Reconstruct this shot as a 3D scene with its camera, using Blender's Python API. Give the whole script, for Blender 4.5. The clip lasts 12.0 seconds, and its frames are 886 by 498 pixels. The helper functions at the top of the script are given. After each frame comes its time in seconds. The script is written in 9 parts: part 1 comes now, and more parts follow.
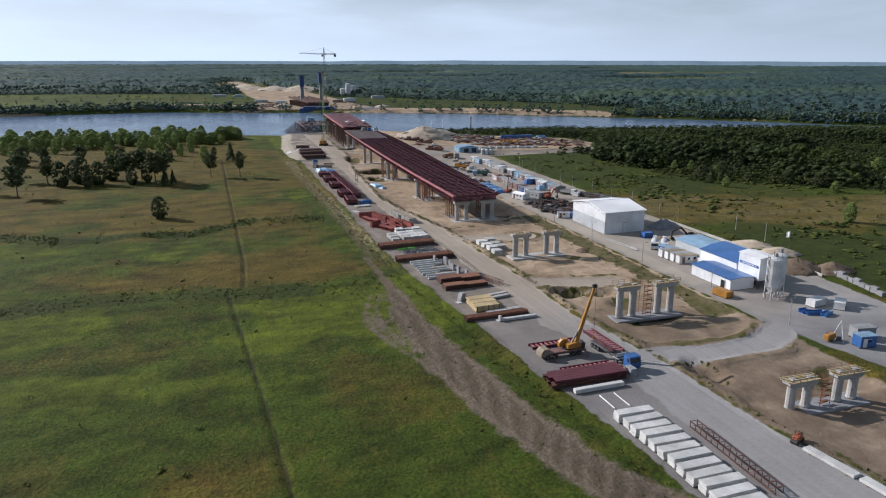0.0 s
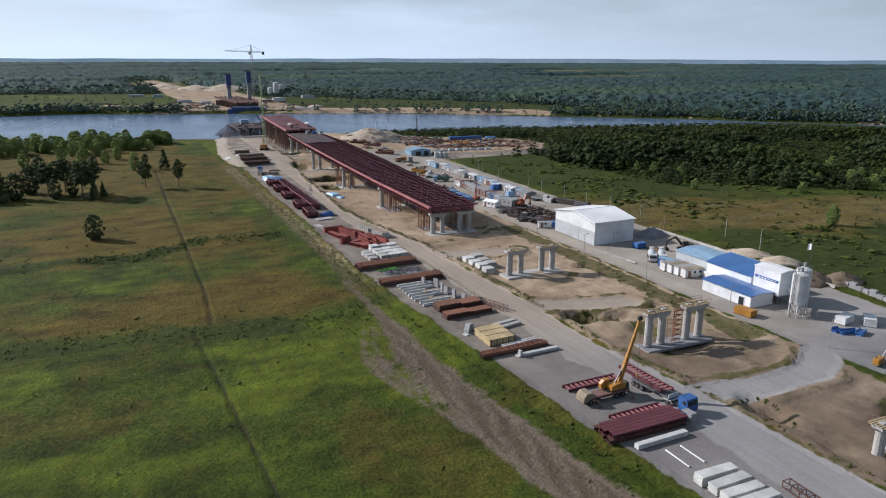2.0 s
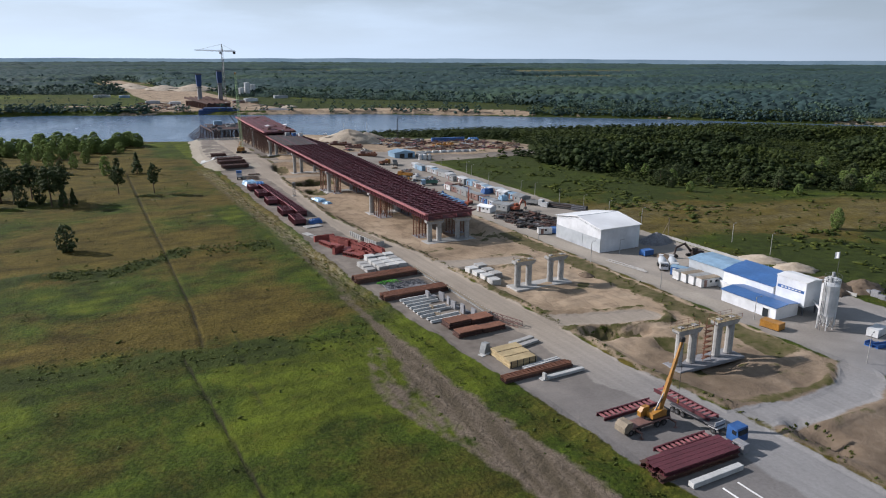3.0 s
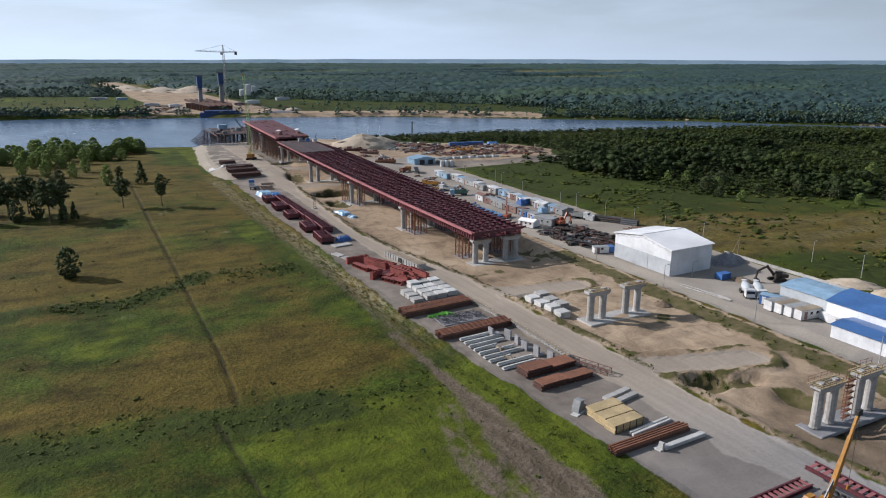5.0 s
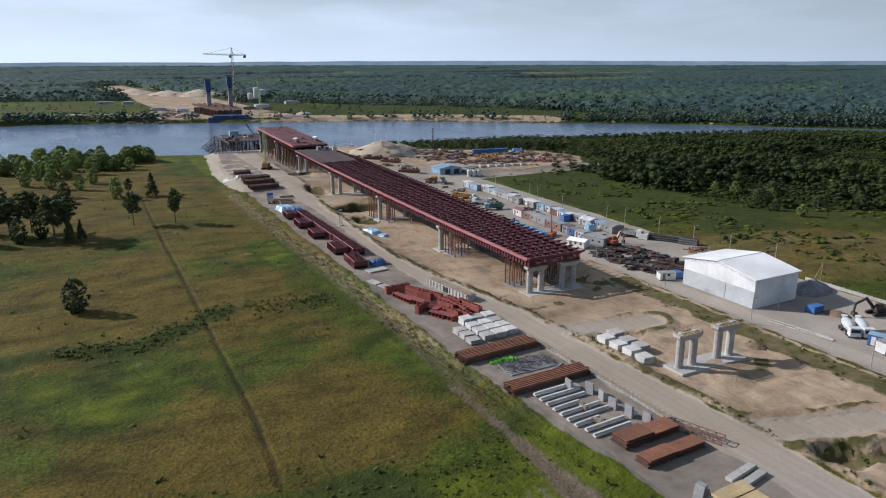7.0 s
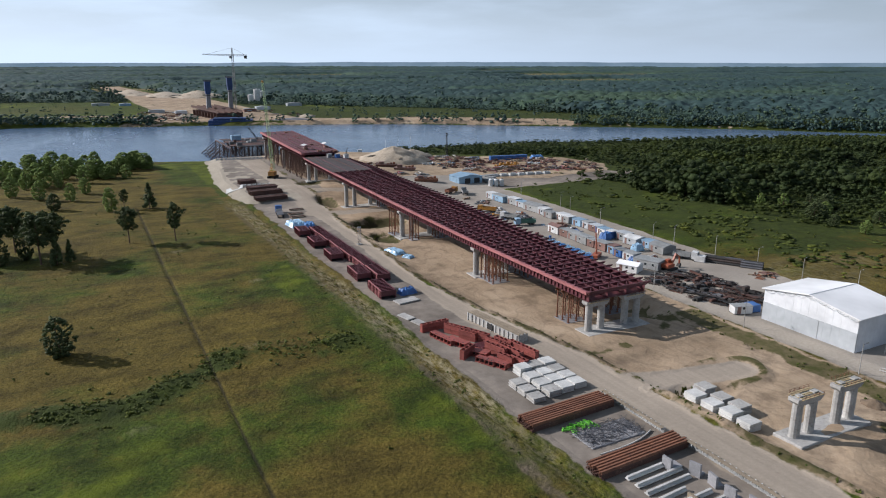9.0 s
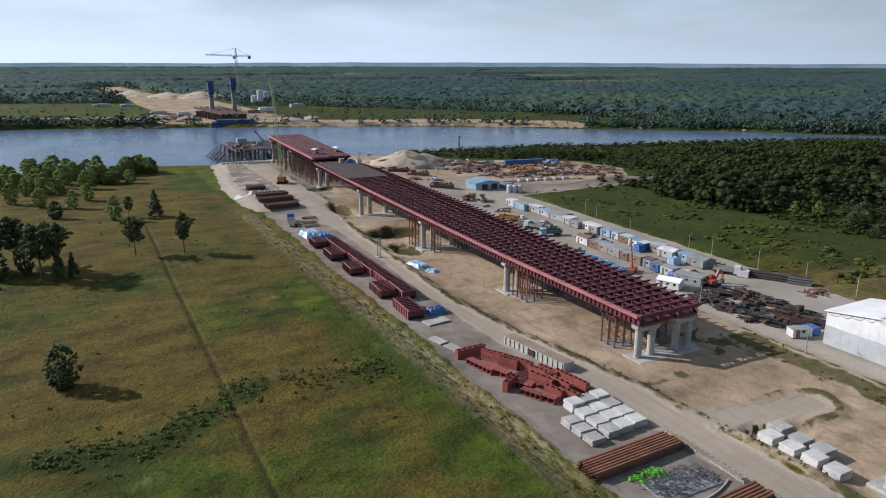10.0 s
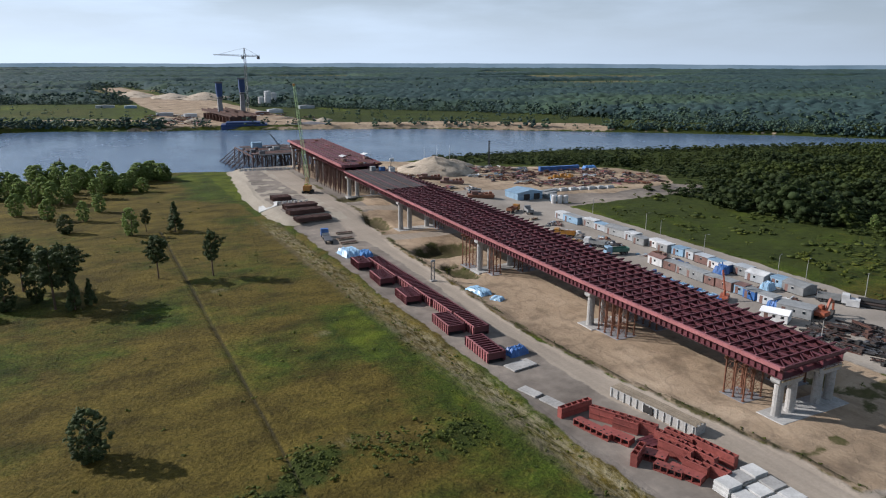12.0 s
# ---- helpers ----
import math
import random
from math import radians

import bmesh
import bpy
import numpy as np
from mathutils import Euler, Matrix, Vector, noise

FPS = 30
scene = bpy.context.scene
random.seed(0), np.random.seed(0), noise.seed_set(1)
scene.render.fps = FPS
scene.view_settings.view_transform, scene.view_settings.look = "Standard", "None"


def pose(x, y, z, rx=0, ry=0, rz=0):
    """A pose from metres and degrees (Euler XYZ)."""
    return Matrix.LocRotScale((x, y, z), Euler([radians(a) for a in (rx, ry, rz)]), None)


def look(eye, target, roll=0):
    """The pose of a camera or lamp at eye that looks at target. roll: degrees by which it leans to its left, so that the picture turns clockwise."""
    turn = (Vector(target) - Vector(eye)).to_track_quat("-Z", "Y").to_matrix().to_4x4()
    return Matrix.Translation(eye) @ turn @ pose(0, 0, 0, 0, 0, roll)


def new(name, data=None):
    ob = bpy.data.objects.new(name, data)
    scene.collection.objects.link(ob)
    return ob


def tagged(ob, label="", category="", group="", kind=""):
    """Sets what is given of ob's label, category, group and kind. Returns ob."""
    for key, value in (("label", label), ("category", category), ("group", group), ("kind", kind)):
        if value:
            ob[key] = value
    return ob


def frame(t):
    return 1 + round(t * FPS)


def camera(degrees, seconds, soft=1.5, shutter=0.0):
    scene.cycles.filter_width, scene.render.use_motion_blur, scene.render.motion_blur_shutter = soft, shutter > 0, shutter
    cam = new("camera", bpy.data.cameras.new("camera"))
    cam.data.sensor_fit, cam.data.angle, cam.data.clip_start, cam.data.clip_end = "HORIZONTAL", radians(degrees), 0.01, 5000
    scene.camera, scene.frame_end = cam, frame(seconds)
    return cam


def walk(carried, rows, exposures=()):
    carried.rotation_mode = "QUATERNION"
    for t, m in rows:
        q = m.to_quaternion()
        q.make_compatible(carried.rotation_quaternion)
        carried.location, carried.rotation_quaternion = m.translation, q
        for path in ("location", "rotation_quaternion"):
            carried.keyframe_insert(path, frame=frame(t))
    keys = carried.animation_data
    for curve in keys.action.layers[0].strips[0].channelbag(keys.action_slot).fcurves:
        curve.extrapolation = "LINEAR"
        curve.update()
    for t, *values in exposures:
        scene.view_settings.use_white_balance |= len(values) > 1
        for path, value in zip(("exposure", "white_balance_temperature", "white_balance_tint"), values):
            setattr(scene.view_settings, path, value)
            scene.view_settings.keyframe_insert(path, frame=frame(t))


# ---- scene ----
# the camera and its flight
cam = camera(64.3, 12.0, soft=1.1)
PATH = [
    (0, (-2.849, 1.344, 59.075), (-2.237, 3.175, 58.550), 0.09),
    (0.5, (-5.623, 7.739, 59.223), (-4.970, 9.555, 58.695), 0.21),
    (1, (-7.865, 14.351, 59.316), (-7.151, 16.143, 58.787), 0.20),
    (1.5, (-10.120, 21.123, 59.474), (-9.351, 22.892, 58.945), 0.18),
    (2, (-11.794, 28.192, 59.475), (-10.987, 29.943, 58.945), 0.17),
    (2.5, (-13.361, 35.603, 59.343), (-12.517, 37.337, 58.813), 0.24),
    (3, (-14.480, 43.015, 59.057), (-13.598, 44.731, 58.527), 0.25),
    (5, (-16.444, 72.316, 58.767), (-15.552, 74.026, 58.239), 0.12),
    (5.5, (-17.053, 78.851, 59.203), (-16.162, 80.563, 58.676), 0.01),
    (6, (-16.701, 85.506, 59.222), (-15.815, 87.221, 58.697), -0.04),
    (6.5, (-16.761, 91.773, 59.408), (-15.876, 93.489, 58.884), -0.08),
    (7, (-16.546, 98.449, 59.540), (-15.663, 100.166, 59.016), -0.07),
    (9, (-13.931, 126.804, 59.409), (-13.042, 128.518, 58.888), 0.05),
    (9.5, (-14.070, 133.695, 59.820), (-13.183, 135.410, 59.300), 0.06),
    (10, (-14.658, 142.255, 59.829), (-13.768, 143.969, 59.309), 0.13),
    (10.5, (-15.496, 149.900, 59.754), (-14.605, 151.613, 59.234), 0.17),
    (11, (-16.273, 158.128, 59.673), (-15.382, 159.842, 59.154), 0.18),
    (11.5, (-17.347, 165.079, 59.563), (-16.456, 166.793, 59.045), 0.21),
    (12, (-18.546, 172.669, 59.393), (-17.653, 174.382, 58.875), 0.20),
]
walk(cam, [(t, look(eye, target, roll)) for t, eye, target, roll in PATH], exposures=[(0.0, 0.06, 6080, 17), (12.0, 0.1, 6120, 16)])

# ---- light ----
SUN_AZ, SUN_EL = radians(-49.0), radians(29.0)   # azimuth from +y towards +x
world = bpy.data.worlds.new("sky_world")
scene.world = world
world.use_nodes = True
wt = world.node_tree
bg = wt.nodes["Background"]
sky = wt.nodes.new("ShaderNodeTexSky")
sky.sky_type = "NISHITA"
sky.sun_disc = False
sky.sun_elevation, sky.sun_rotation = SUN_EL, SUN_AZ
sky.air_density, sky.dust_density, sky.ozone_density = 1.0, 0.8, 1.5
# haze that whitens the sky towards the horizon, with thin streaks of high cloud
tc = wt.nodes.new("ShaderNodeTexCoord")
mp = wt.nodes.new("ShaderNodeMapping")
mp.inputs["Scale"].default_value = (2.0, 2.0, 11.0)
cn = wt.nodes.new("ShaderNodeTexNoise")
cn.inputs["Scale"].default_value, cn.inputs["Detail"].default_value, cn.inputs["Roughness"].default_value = 1.5, 7.0, 0.55
cr = wt.nodes.new("ShaderNodeValToRGB")
cr.color_ramp.elements[0].position, cr.color_ramp.elements[0].color = 0.42, (0, 0, 0, 1)
cr.color_ramp.elements[1].position, cr.color_ramp.elements[1].color = 0.63, (0.72, 0.72, 0.72, 1)
up = wt.nodes.new("ShaderNodeSeparateXYZ")
hz = wt.nodes.new("ShaderNodeValToRGB")
for k, (pos, val) in enumerate(((0.0, 0.95), (0.06, 0.68), (0.12, 0.22), (0.35, 0.05))):
    e = hz.color_ramp.elements[k] if k < 2 else hz.color_ramp.elements.new(pos)
    e.position, e.color = pos, (val, val, val, 1)
mx = wt.nodes.new("ShaderNodeMix")
mx.data_type, mx.blend_type = "RGBA", "SCREEN"
mx.inputs[0].default_value = 1.0
veil = wt.nodes.new("ShaderNodeMix")
veil.data_type = "RGBA"
# the haze is brighter towards the sun
glow_dot = wt.nodes.new("ShaderNodeVectorMath")
glow_dot.operation = "DOT_PRODUCT"
glow_dot.inputs[1].default_value = (math.sin(SUN_AZ), math.cos(SUN_AZ), 0.0)
glow = wt.nodes.new("ShaderNodeMapRange")
glow.inputs["From Min"].default_value, glow.inputs["From Max"].default_value = -0.35, 0.85
glow.inputs["To Min"].default_value, glow.inputs["To Max"].default_value = 0.66, 1.16
haze = wt.nodes.new("ShaderNodeMix")
haze.data_type, haze.blend_type = "RGBA", "MULTIPLY"
haze.inputs[0].default_value = 1.0
haze.inputs[6].default_value = (13.4, 16.3, 18.6, 1)
wt.links.new(tc.outputs["Generated"], glow_dot.inputs[0])
wt.links.new(glow_dot.outputs["Value"], glow.inputs["Value"])
wt.links.new(glow.outputs["Result"], haze.inputs[7])
wt.links.new(haze.outputs[2], veil.inputs[7])
wt.links.new(tc.outputs["Generated"], mp.inputs["Vector"])
wt.links.new(tc.outputs["Generated"], up.inputs["Vector"])
wt.links.new(up.outputs["Z"], hz.inputs["Fac"])
wt.links.new(mp.outputs["Vector"], cn.inputs["Vector"])
wt.links.new(cn.outputs["Fac"], cr.inputs["Fac"])
wt.links.new(hz.outputs["Color"], mx.inputs[6])
wt.links.new(cr.outputs["Color"], mx.inputs[7])
wt.links.new(mx.outputs[2], veil.inputs[0])
wt.links.new(sky.outputs["Color"], veil.inputs[6])
wt.links.new(veil.outputs[2], bg.inputs["Color"])
bg.inputs["Strength"].default_value = 0.05
sun = new("sun", bpy.data.lights.new("sun", "SUN"))
sun.data.energy, sun.data.angle, sun.data.color = 5.0, radians(0.6), (1.0, 0.95, 0.86)
SUN_DIR = Vector((math.sin(SUN_AZ) * math.cos(SUN_EL), math.cos(SUN_AZ) * math.cos(SUN_EL), math.sin(SUN_EL)))
sun.matrix_world = look(SUN_DIR * 400, (0, 0, 0))


# ---- materials ----
def nodes_of(name):
    m = bpy.data.materials.new(name)
    m.use_nodes = True
    return m, m.node_tree, m.node_tree.nodes["Principled BSDF"]


def add(nt, kind, **values):
    n = nt.nodes.new(kind)
    for key, value in values.items():
        n.inputs[key.replace("_", " ")].default_value = value
    return n


def noise_of(nt, scale, detail=4.0, rough=0.55, stretch=None, local=False):
    if local:
        src = nt.nodes.new("ShaderNodeTexCoord").outputs["Object"]
    else:
        src = nt.nodes.new("ShaderNodeNewGeometry").outputs["Position"]
    if stretch:
        m = add(nt, "ShaderNodeMapping", Scale=stretch)
        nt.links.new(src, m.inputs["Vector"])
        src = m.outputs["Vector"]
    n = add(nt, "ShaderNodeTexNoise", Scale=scale, Detail=detail, Roughness=rough)
    nt.links.new(src, n.inputs["Vector"])
    return n.outputs["Fac"]


def ramp(nt, fac, stops):
    r = nt.nodes.new("ShaderNodeValToRGB")
    e = r.color_ramp.elements
    while len(e) < len(stops):
        e.new(0.5)
    for el, (p, c) in zip(e, stops):
        el.position, el.color = p, ((c, c, c, 1) if isinstance(c, (int, float)) else (*c, 1))
    nt.links.new(fac, r.inputs["Fac"])
    return r.outputs["Color"]


def mix(nt, fac, a, b, blend="MIX"):
    n = nt.nodes.new("ShaderNodeMix")
    n.data_type, n.blend_type = "RGBA", blend
    for sock, v in ((n.inputs[0], fac), (n.inputs[6], a), (n.inputs[7], b)):
        if isinstance(v, (int, float)):
            sock.default_value = v
        elif isinstance(v, tuple):
            sock.default_value = (*v, 1)
        else:
            nt.links.new(v, sock)
    return n.outputs[2]


def bump(nt, p, fac, strength, distance):
    b = add(nt, "ShaderNodeBump", Strength=strength, Distance=distance)
    nt.links.new(fac, b.inputs["Height"])
    nt.links.new(b.outputs["Normal"], p.inputs["Normal"])


def surface(name, dark, light, grain=3.0, stain=0.25, rough=0.8, metal=0.0, relief=0.03, worn=None, worn_at=0.62, per_piece=0.0, stretch=None):
    """A weathered surface: grain between two tones, broad stains, optional worn patches of a third tone."""
    m, nt, p = nodes_of(name)
    g = noise_of(nt, grain, 6.0, 0.6, stretch)
    col = ramp(nt, g, [(0.3, dark), (0.7, light)])
    s = noise_of(nt, stain, 3.0, 0.5)
    col = mix(nt, 1.0, col, ramp(nt, s, [(0.3, 0.72), (0.65, 1.0)]), "MULTIPLY")
    if worn:
        w = noise_of(nt, grain * 0.45, 5.0, 0.65)
        col = mix(nt, ramp(nt, w, [(worn_at - 0.04, 0.0), (worn_at + 0.06, 1.0)]), col, worn)
    if per_piece:
        o = nt.nodes.new("ShaderNodeObjectInfo")
        col = mix(nt, 1.0, col, ramp(nt, o.outputs["Random"], [(0.0, 1.0 - per_piece), (1.0, 1.0)]), "MULTIPLY")
    nt.links.new(col, p.inputs["Base Color"])
    p.inputs["Roughness"].default_value, p.inputs["Metallic"].default_value = rough, metal
    bump(nt, p, g, 0.5, relief)
    return m

# DARK_LINE_PLACEHOLDER

CONCRETE = surface("concrete", (0.36, 0.35, 0.33), (0.50, 0.49, 0.46), 2.2, 0.3, 0.85, worn=(0.27, 0.25, 0.23), per_piece=0.15)
CONCRETE_NEW = surface("pale_concrete", (0.52, 0.52, 0.50), (0.66, 0.66, 0.63), 3.0, 0.4, 0.8, worn=(0.48, 0.47, 0.45), per_piece=0.18)
CONCRETE_GREY = surface("grey_concrete", (0.24, 0.24, 0.25), (0.34, 0.34, 0.35), 2.0, 0.3, 0.85, per_piece=0.2)
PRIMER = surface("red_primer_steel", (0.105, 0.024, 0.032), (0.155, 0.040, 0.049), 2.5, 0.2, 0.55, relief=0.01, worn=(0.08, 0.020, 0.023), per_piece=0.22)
# the red primer's pink tone in sunlight, put into the base colour
PRIMER_PINK = surface("sunlit_pink_primer_steel", (0.33, 0.115, 0.118), (0.42, 0.16, 0.16), 1.8, 0.25, 0.6, relief=0.01, worn=(0.24, 0.06, 0.05), per_piece=0.15)
ORANGE_PRIMER = surface("orange_primer_steel", (0.265, 0.062, 0.050), (0.36, 0.098, 0.078), 2.0, 0.3, 0.6, relief=0.01, worn=(0.17, 0.038, 0.03), per_piece=0.3)
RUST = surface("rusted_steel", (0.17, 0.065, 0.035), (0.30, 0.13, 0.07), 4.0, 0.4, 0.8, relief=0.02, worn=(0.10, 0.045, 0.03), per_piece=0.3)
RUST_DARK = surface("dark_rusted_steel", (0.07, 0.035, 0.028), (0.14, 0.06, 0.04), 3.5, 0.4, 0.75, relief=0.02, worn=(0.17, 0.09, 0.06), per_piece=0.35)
STEEL = surface("grey_steel", (0.13, 0.13, 0.14), (0.22, 0.22, 0.23), 4.0, 0.5, 0.5, 0.5, 0.01, per_piece=0.3)
DARK = surface("dark_rubber_grease_and_shade", (0.018, 0.018, 0.018), (0.035, 0.034, 0.032), 5.0, 0.6, 0.7)
TIMBER = surface("weathered_timber", (0.24, 0.19, 0.13), (0.40, 0.33, 0.24), 3.0, 0.4, 0.85, stretch=(1, 6, 1), per_piece=0.3)
PALE_TIMBER = surface("fresh_sawn_timber", (0.42, 0.32, 0.17), (0.56, 0.45, 0.26), 4.0, 0.5, 0.8, per_piece=0.2)
YELLOW_BOARD = surface("yellow_form_board", (0.48, 0.36, 0.18), (0.60, 0.47, 0.26), 2.0, 0.4, 0.7, per_piece=0.2)
WHITE_PANEL = surface("white_sandwich_panel", (0.66, 0.68, 0.70), (0.76, 0.78, 0.80), 0.8, 0.15, 0.45, relief=0.004)
GREY_PANEL = surface("pale_grey_panel", (0.40, 0.43, 0.45), (0.48, 0.51, 0.53), 0.7, 0.12, 0.5, relief=0.004)
WHITE_ROOF = surface("white_roof_membrane", (0.90, 0.90, 0.89), (0.94, 0.94, 0.93), 0.5, 0.08, 0.4, relief=0.004)
BLUE_ROOF = surface("blue_roof_sheet", (0.045, 0.13, 0.33), (0.065, 0.17, 0.40), 1.2, 0.2, 0.4, relief=0.004, per_piece=0.1)
DEEP_BLUE = surface("dark_blue_paint", (0.016, 0.045, 0.15), (0.03, 0.075, 0.21), 1.0, 0.2, 0.5, relief=0.004, per_piece=0.15)
DECKING = surface("dark_deck_sheet", (0.050, 0.038, 0.036), (0.085, 0.064, 0.060), 1.2, 0.15, 0.7, relief=0.006, worn=(0.12, 0.075, 0.065), per_piece=0.3)
BLUE_PAINT = surface("blue_paint", (0.035, 0.12, 0.36), (0.06, 0.18, 0.46), 1.5, 0.4, 0.45, relief=0.004, worn=(0.12, 0.16, 0.24), worn_at=0.7, per_piece=0.25)
PALE_BLUE = surface("pale_blue_paint", (0.22, 0.36, 0.50), (0.30, 0.45, 0.58), 1.5, 0.4, 0.5, relief=0.004, worn=(0.35, 0.36, 0.36), worn_at=0.68, per_piece=0.2)
TARP_BLUE = surface("blue_tarpaulin", (0.06, 0.22, 0.55), (0.13, 0.33, 0.66), 1.6, 0.7, 0.35, relief=0.05, per_piece=0.2)
TARP_PALE = surface("pale_blue_plastic_sheet", (0.22, 0.44, 0.66), (0.42, 0.60, 0.74), 2.2, 0.8, 0.35, relief=0.05)
GREY_PAINT = surface("grey_paint", (0.27, 0.28, 0.28), (0.38, 0.39, 0.38), 1.5, 0.4, 0.55, relief=0.004, worn=(0.22, 0.17, 0.13), worn_at=0.7, per_piece=0.3)
WHITE_PAINT = surface("white_paint", (0.62, 0.63, 0.62), (0.74, 0.74, 0.73), 1.5, 0.4, 0.45, relief=0.004, worn=(0.46, 0.44, 0.40), worn_at=0.7, per_piece=0.12)
GREEN_PAINT = surface("dull_green_paint", (0.06, 0.17, 0.13), (0.10, 0.24, 0.18), 1.5, 0.4, 0.5, relief=0.004, per_piece=0.2)
BROWN_PAINT = surface("brown_paint", (0.18, 0.10, 0.085), (0.27, 0.15, 0.12), 1.5, 0.4, 0.6, relief=0.004, worn=(0.13, 0.08, 0.06), per_piece=0.25)
YELLOW_PAINT = surface("yellow_machine_paint", (0.35, 0.155, 0.022), (0.44, 0.215, 0.034), 2.0, 0.5, 0.45, relief=0.004, worn=(0.25, 0.17, 0.08), worn_at=0.7)
ORANGE_PAINT = surface("orange_machine_paint", (0.30, 0.075, 0.035), (0.40, 0.11, 0.05), 2.0, 0.5, 0.5, relief=0.004, worn=(0.2, 0.09, 0.05), worn_at=0.7)
LIME = surface("lime_green_paint", (0.10, 0.40, 0.03), (0.20, 0.58, 0.06), 2.0, 0.5, 0.5, relief=0.01)
BARK = surface("tree_bark", (0.10, 0.065, 0.045), (0.20, 0.13, 0.09), 6.0, 1.0, 0.9, relief=0.05)
GLASS_DARK, _nt, _p = nodes_of("dark_window_glass")
_p.inputs["Base Color"].default_value, _p.inputs["Roughness"].default_value = (0.02, 0.025, 0.03, 1), 0.12


def foliage(name, dark, light, scale=0.35, glow=0.10):
    m, nt, p = nodes_of(name)
    g = nt.nodes.new("ShaderNodeNewGeometry")
    col = ramp(nt, g.outputs["Random Per Island"], [(0.0, dark), (1.0, light)])
    n = noise_of(nt, scale, 3.0, 0.6)
    col = mix(nt, 1.0, col, ramp(nt, n, [(0.3, 0.70), (0.7, 1.15)]), "MULTIPLY")
    t = nt.nodes.new("ShaderNodeAttribute")
    t.attribute_name = "tint"
    col = mix(nt, t.outputs["Fac"], col, mix(nt, 1.0, col, (1.55, 1.35, 0.85), "MULTIPLY"))
    nt.links.new(col, p.inputs["Base Color"])
    p.inputs["Roughness"].default_value = 0.75
    p.inputs["Specular IOR Level"].default_value = 0.25
    f = noise_of(nt, 2.6, 3.0, 0.7)
    bump(nt, p, f, 0.6, 0.25)
    thin = nt.nodes.new("ShaderNodeBsdfTranslucent")
    nt.links.new(col, thin.inputs["Color"])
    both = nt.nodes.new("ShaderNodeMixShader")
    both.inputs[0].default_value = glow
    nt.links.new(p.outputs[0], both.inputs[1])
    nt.links.new(thin.outputs[0], both.inputs[2])
    nt.links.new(both.outputs[0], nt.nodes["Material Output"].inputs["Surface"])
    return m


LEAVES = foliage("broadleaf_foliage", (0.155, 0.225, 0.066), (0.26, 0.345, 0.115), 0.35, 0.42)
NEEDLES = foliage("pine_foliage", (0.040, 0.060, 0.024), (0.085, 0.112, 0.044), 0.35, 0.18)
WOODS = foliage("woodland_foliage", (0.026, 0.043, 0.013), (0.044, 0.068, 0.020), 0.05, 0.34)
# the blue of distance haze is mixed into this foliage colour
HAZY_FAR_WOODS = foliage("hazy_far_foliage", (0.024, 0.054, 0.052), (0.066, 0.112, 0.103), 0.03, 0.12)
SHRUB = foliage("shrub_foliage", (0.042, 0.062, 0.010), (0.088, 0.112, 0.019), 0.2, 0.25)


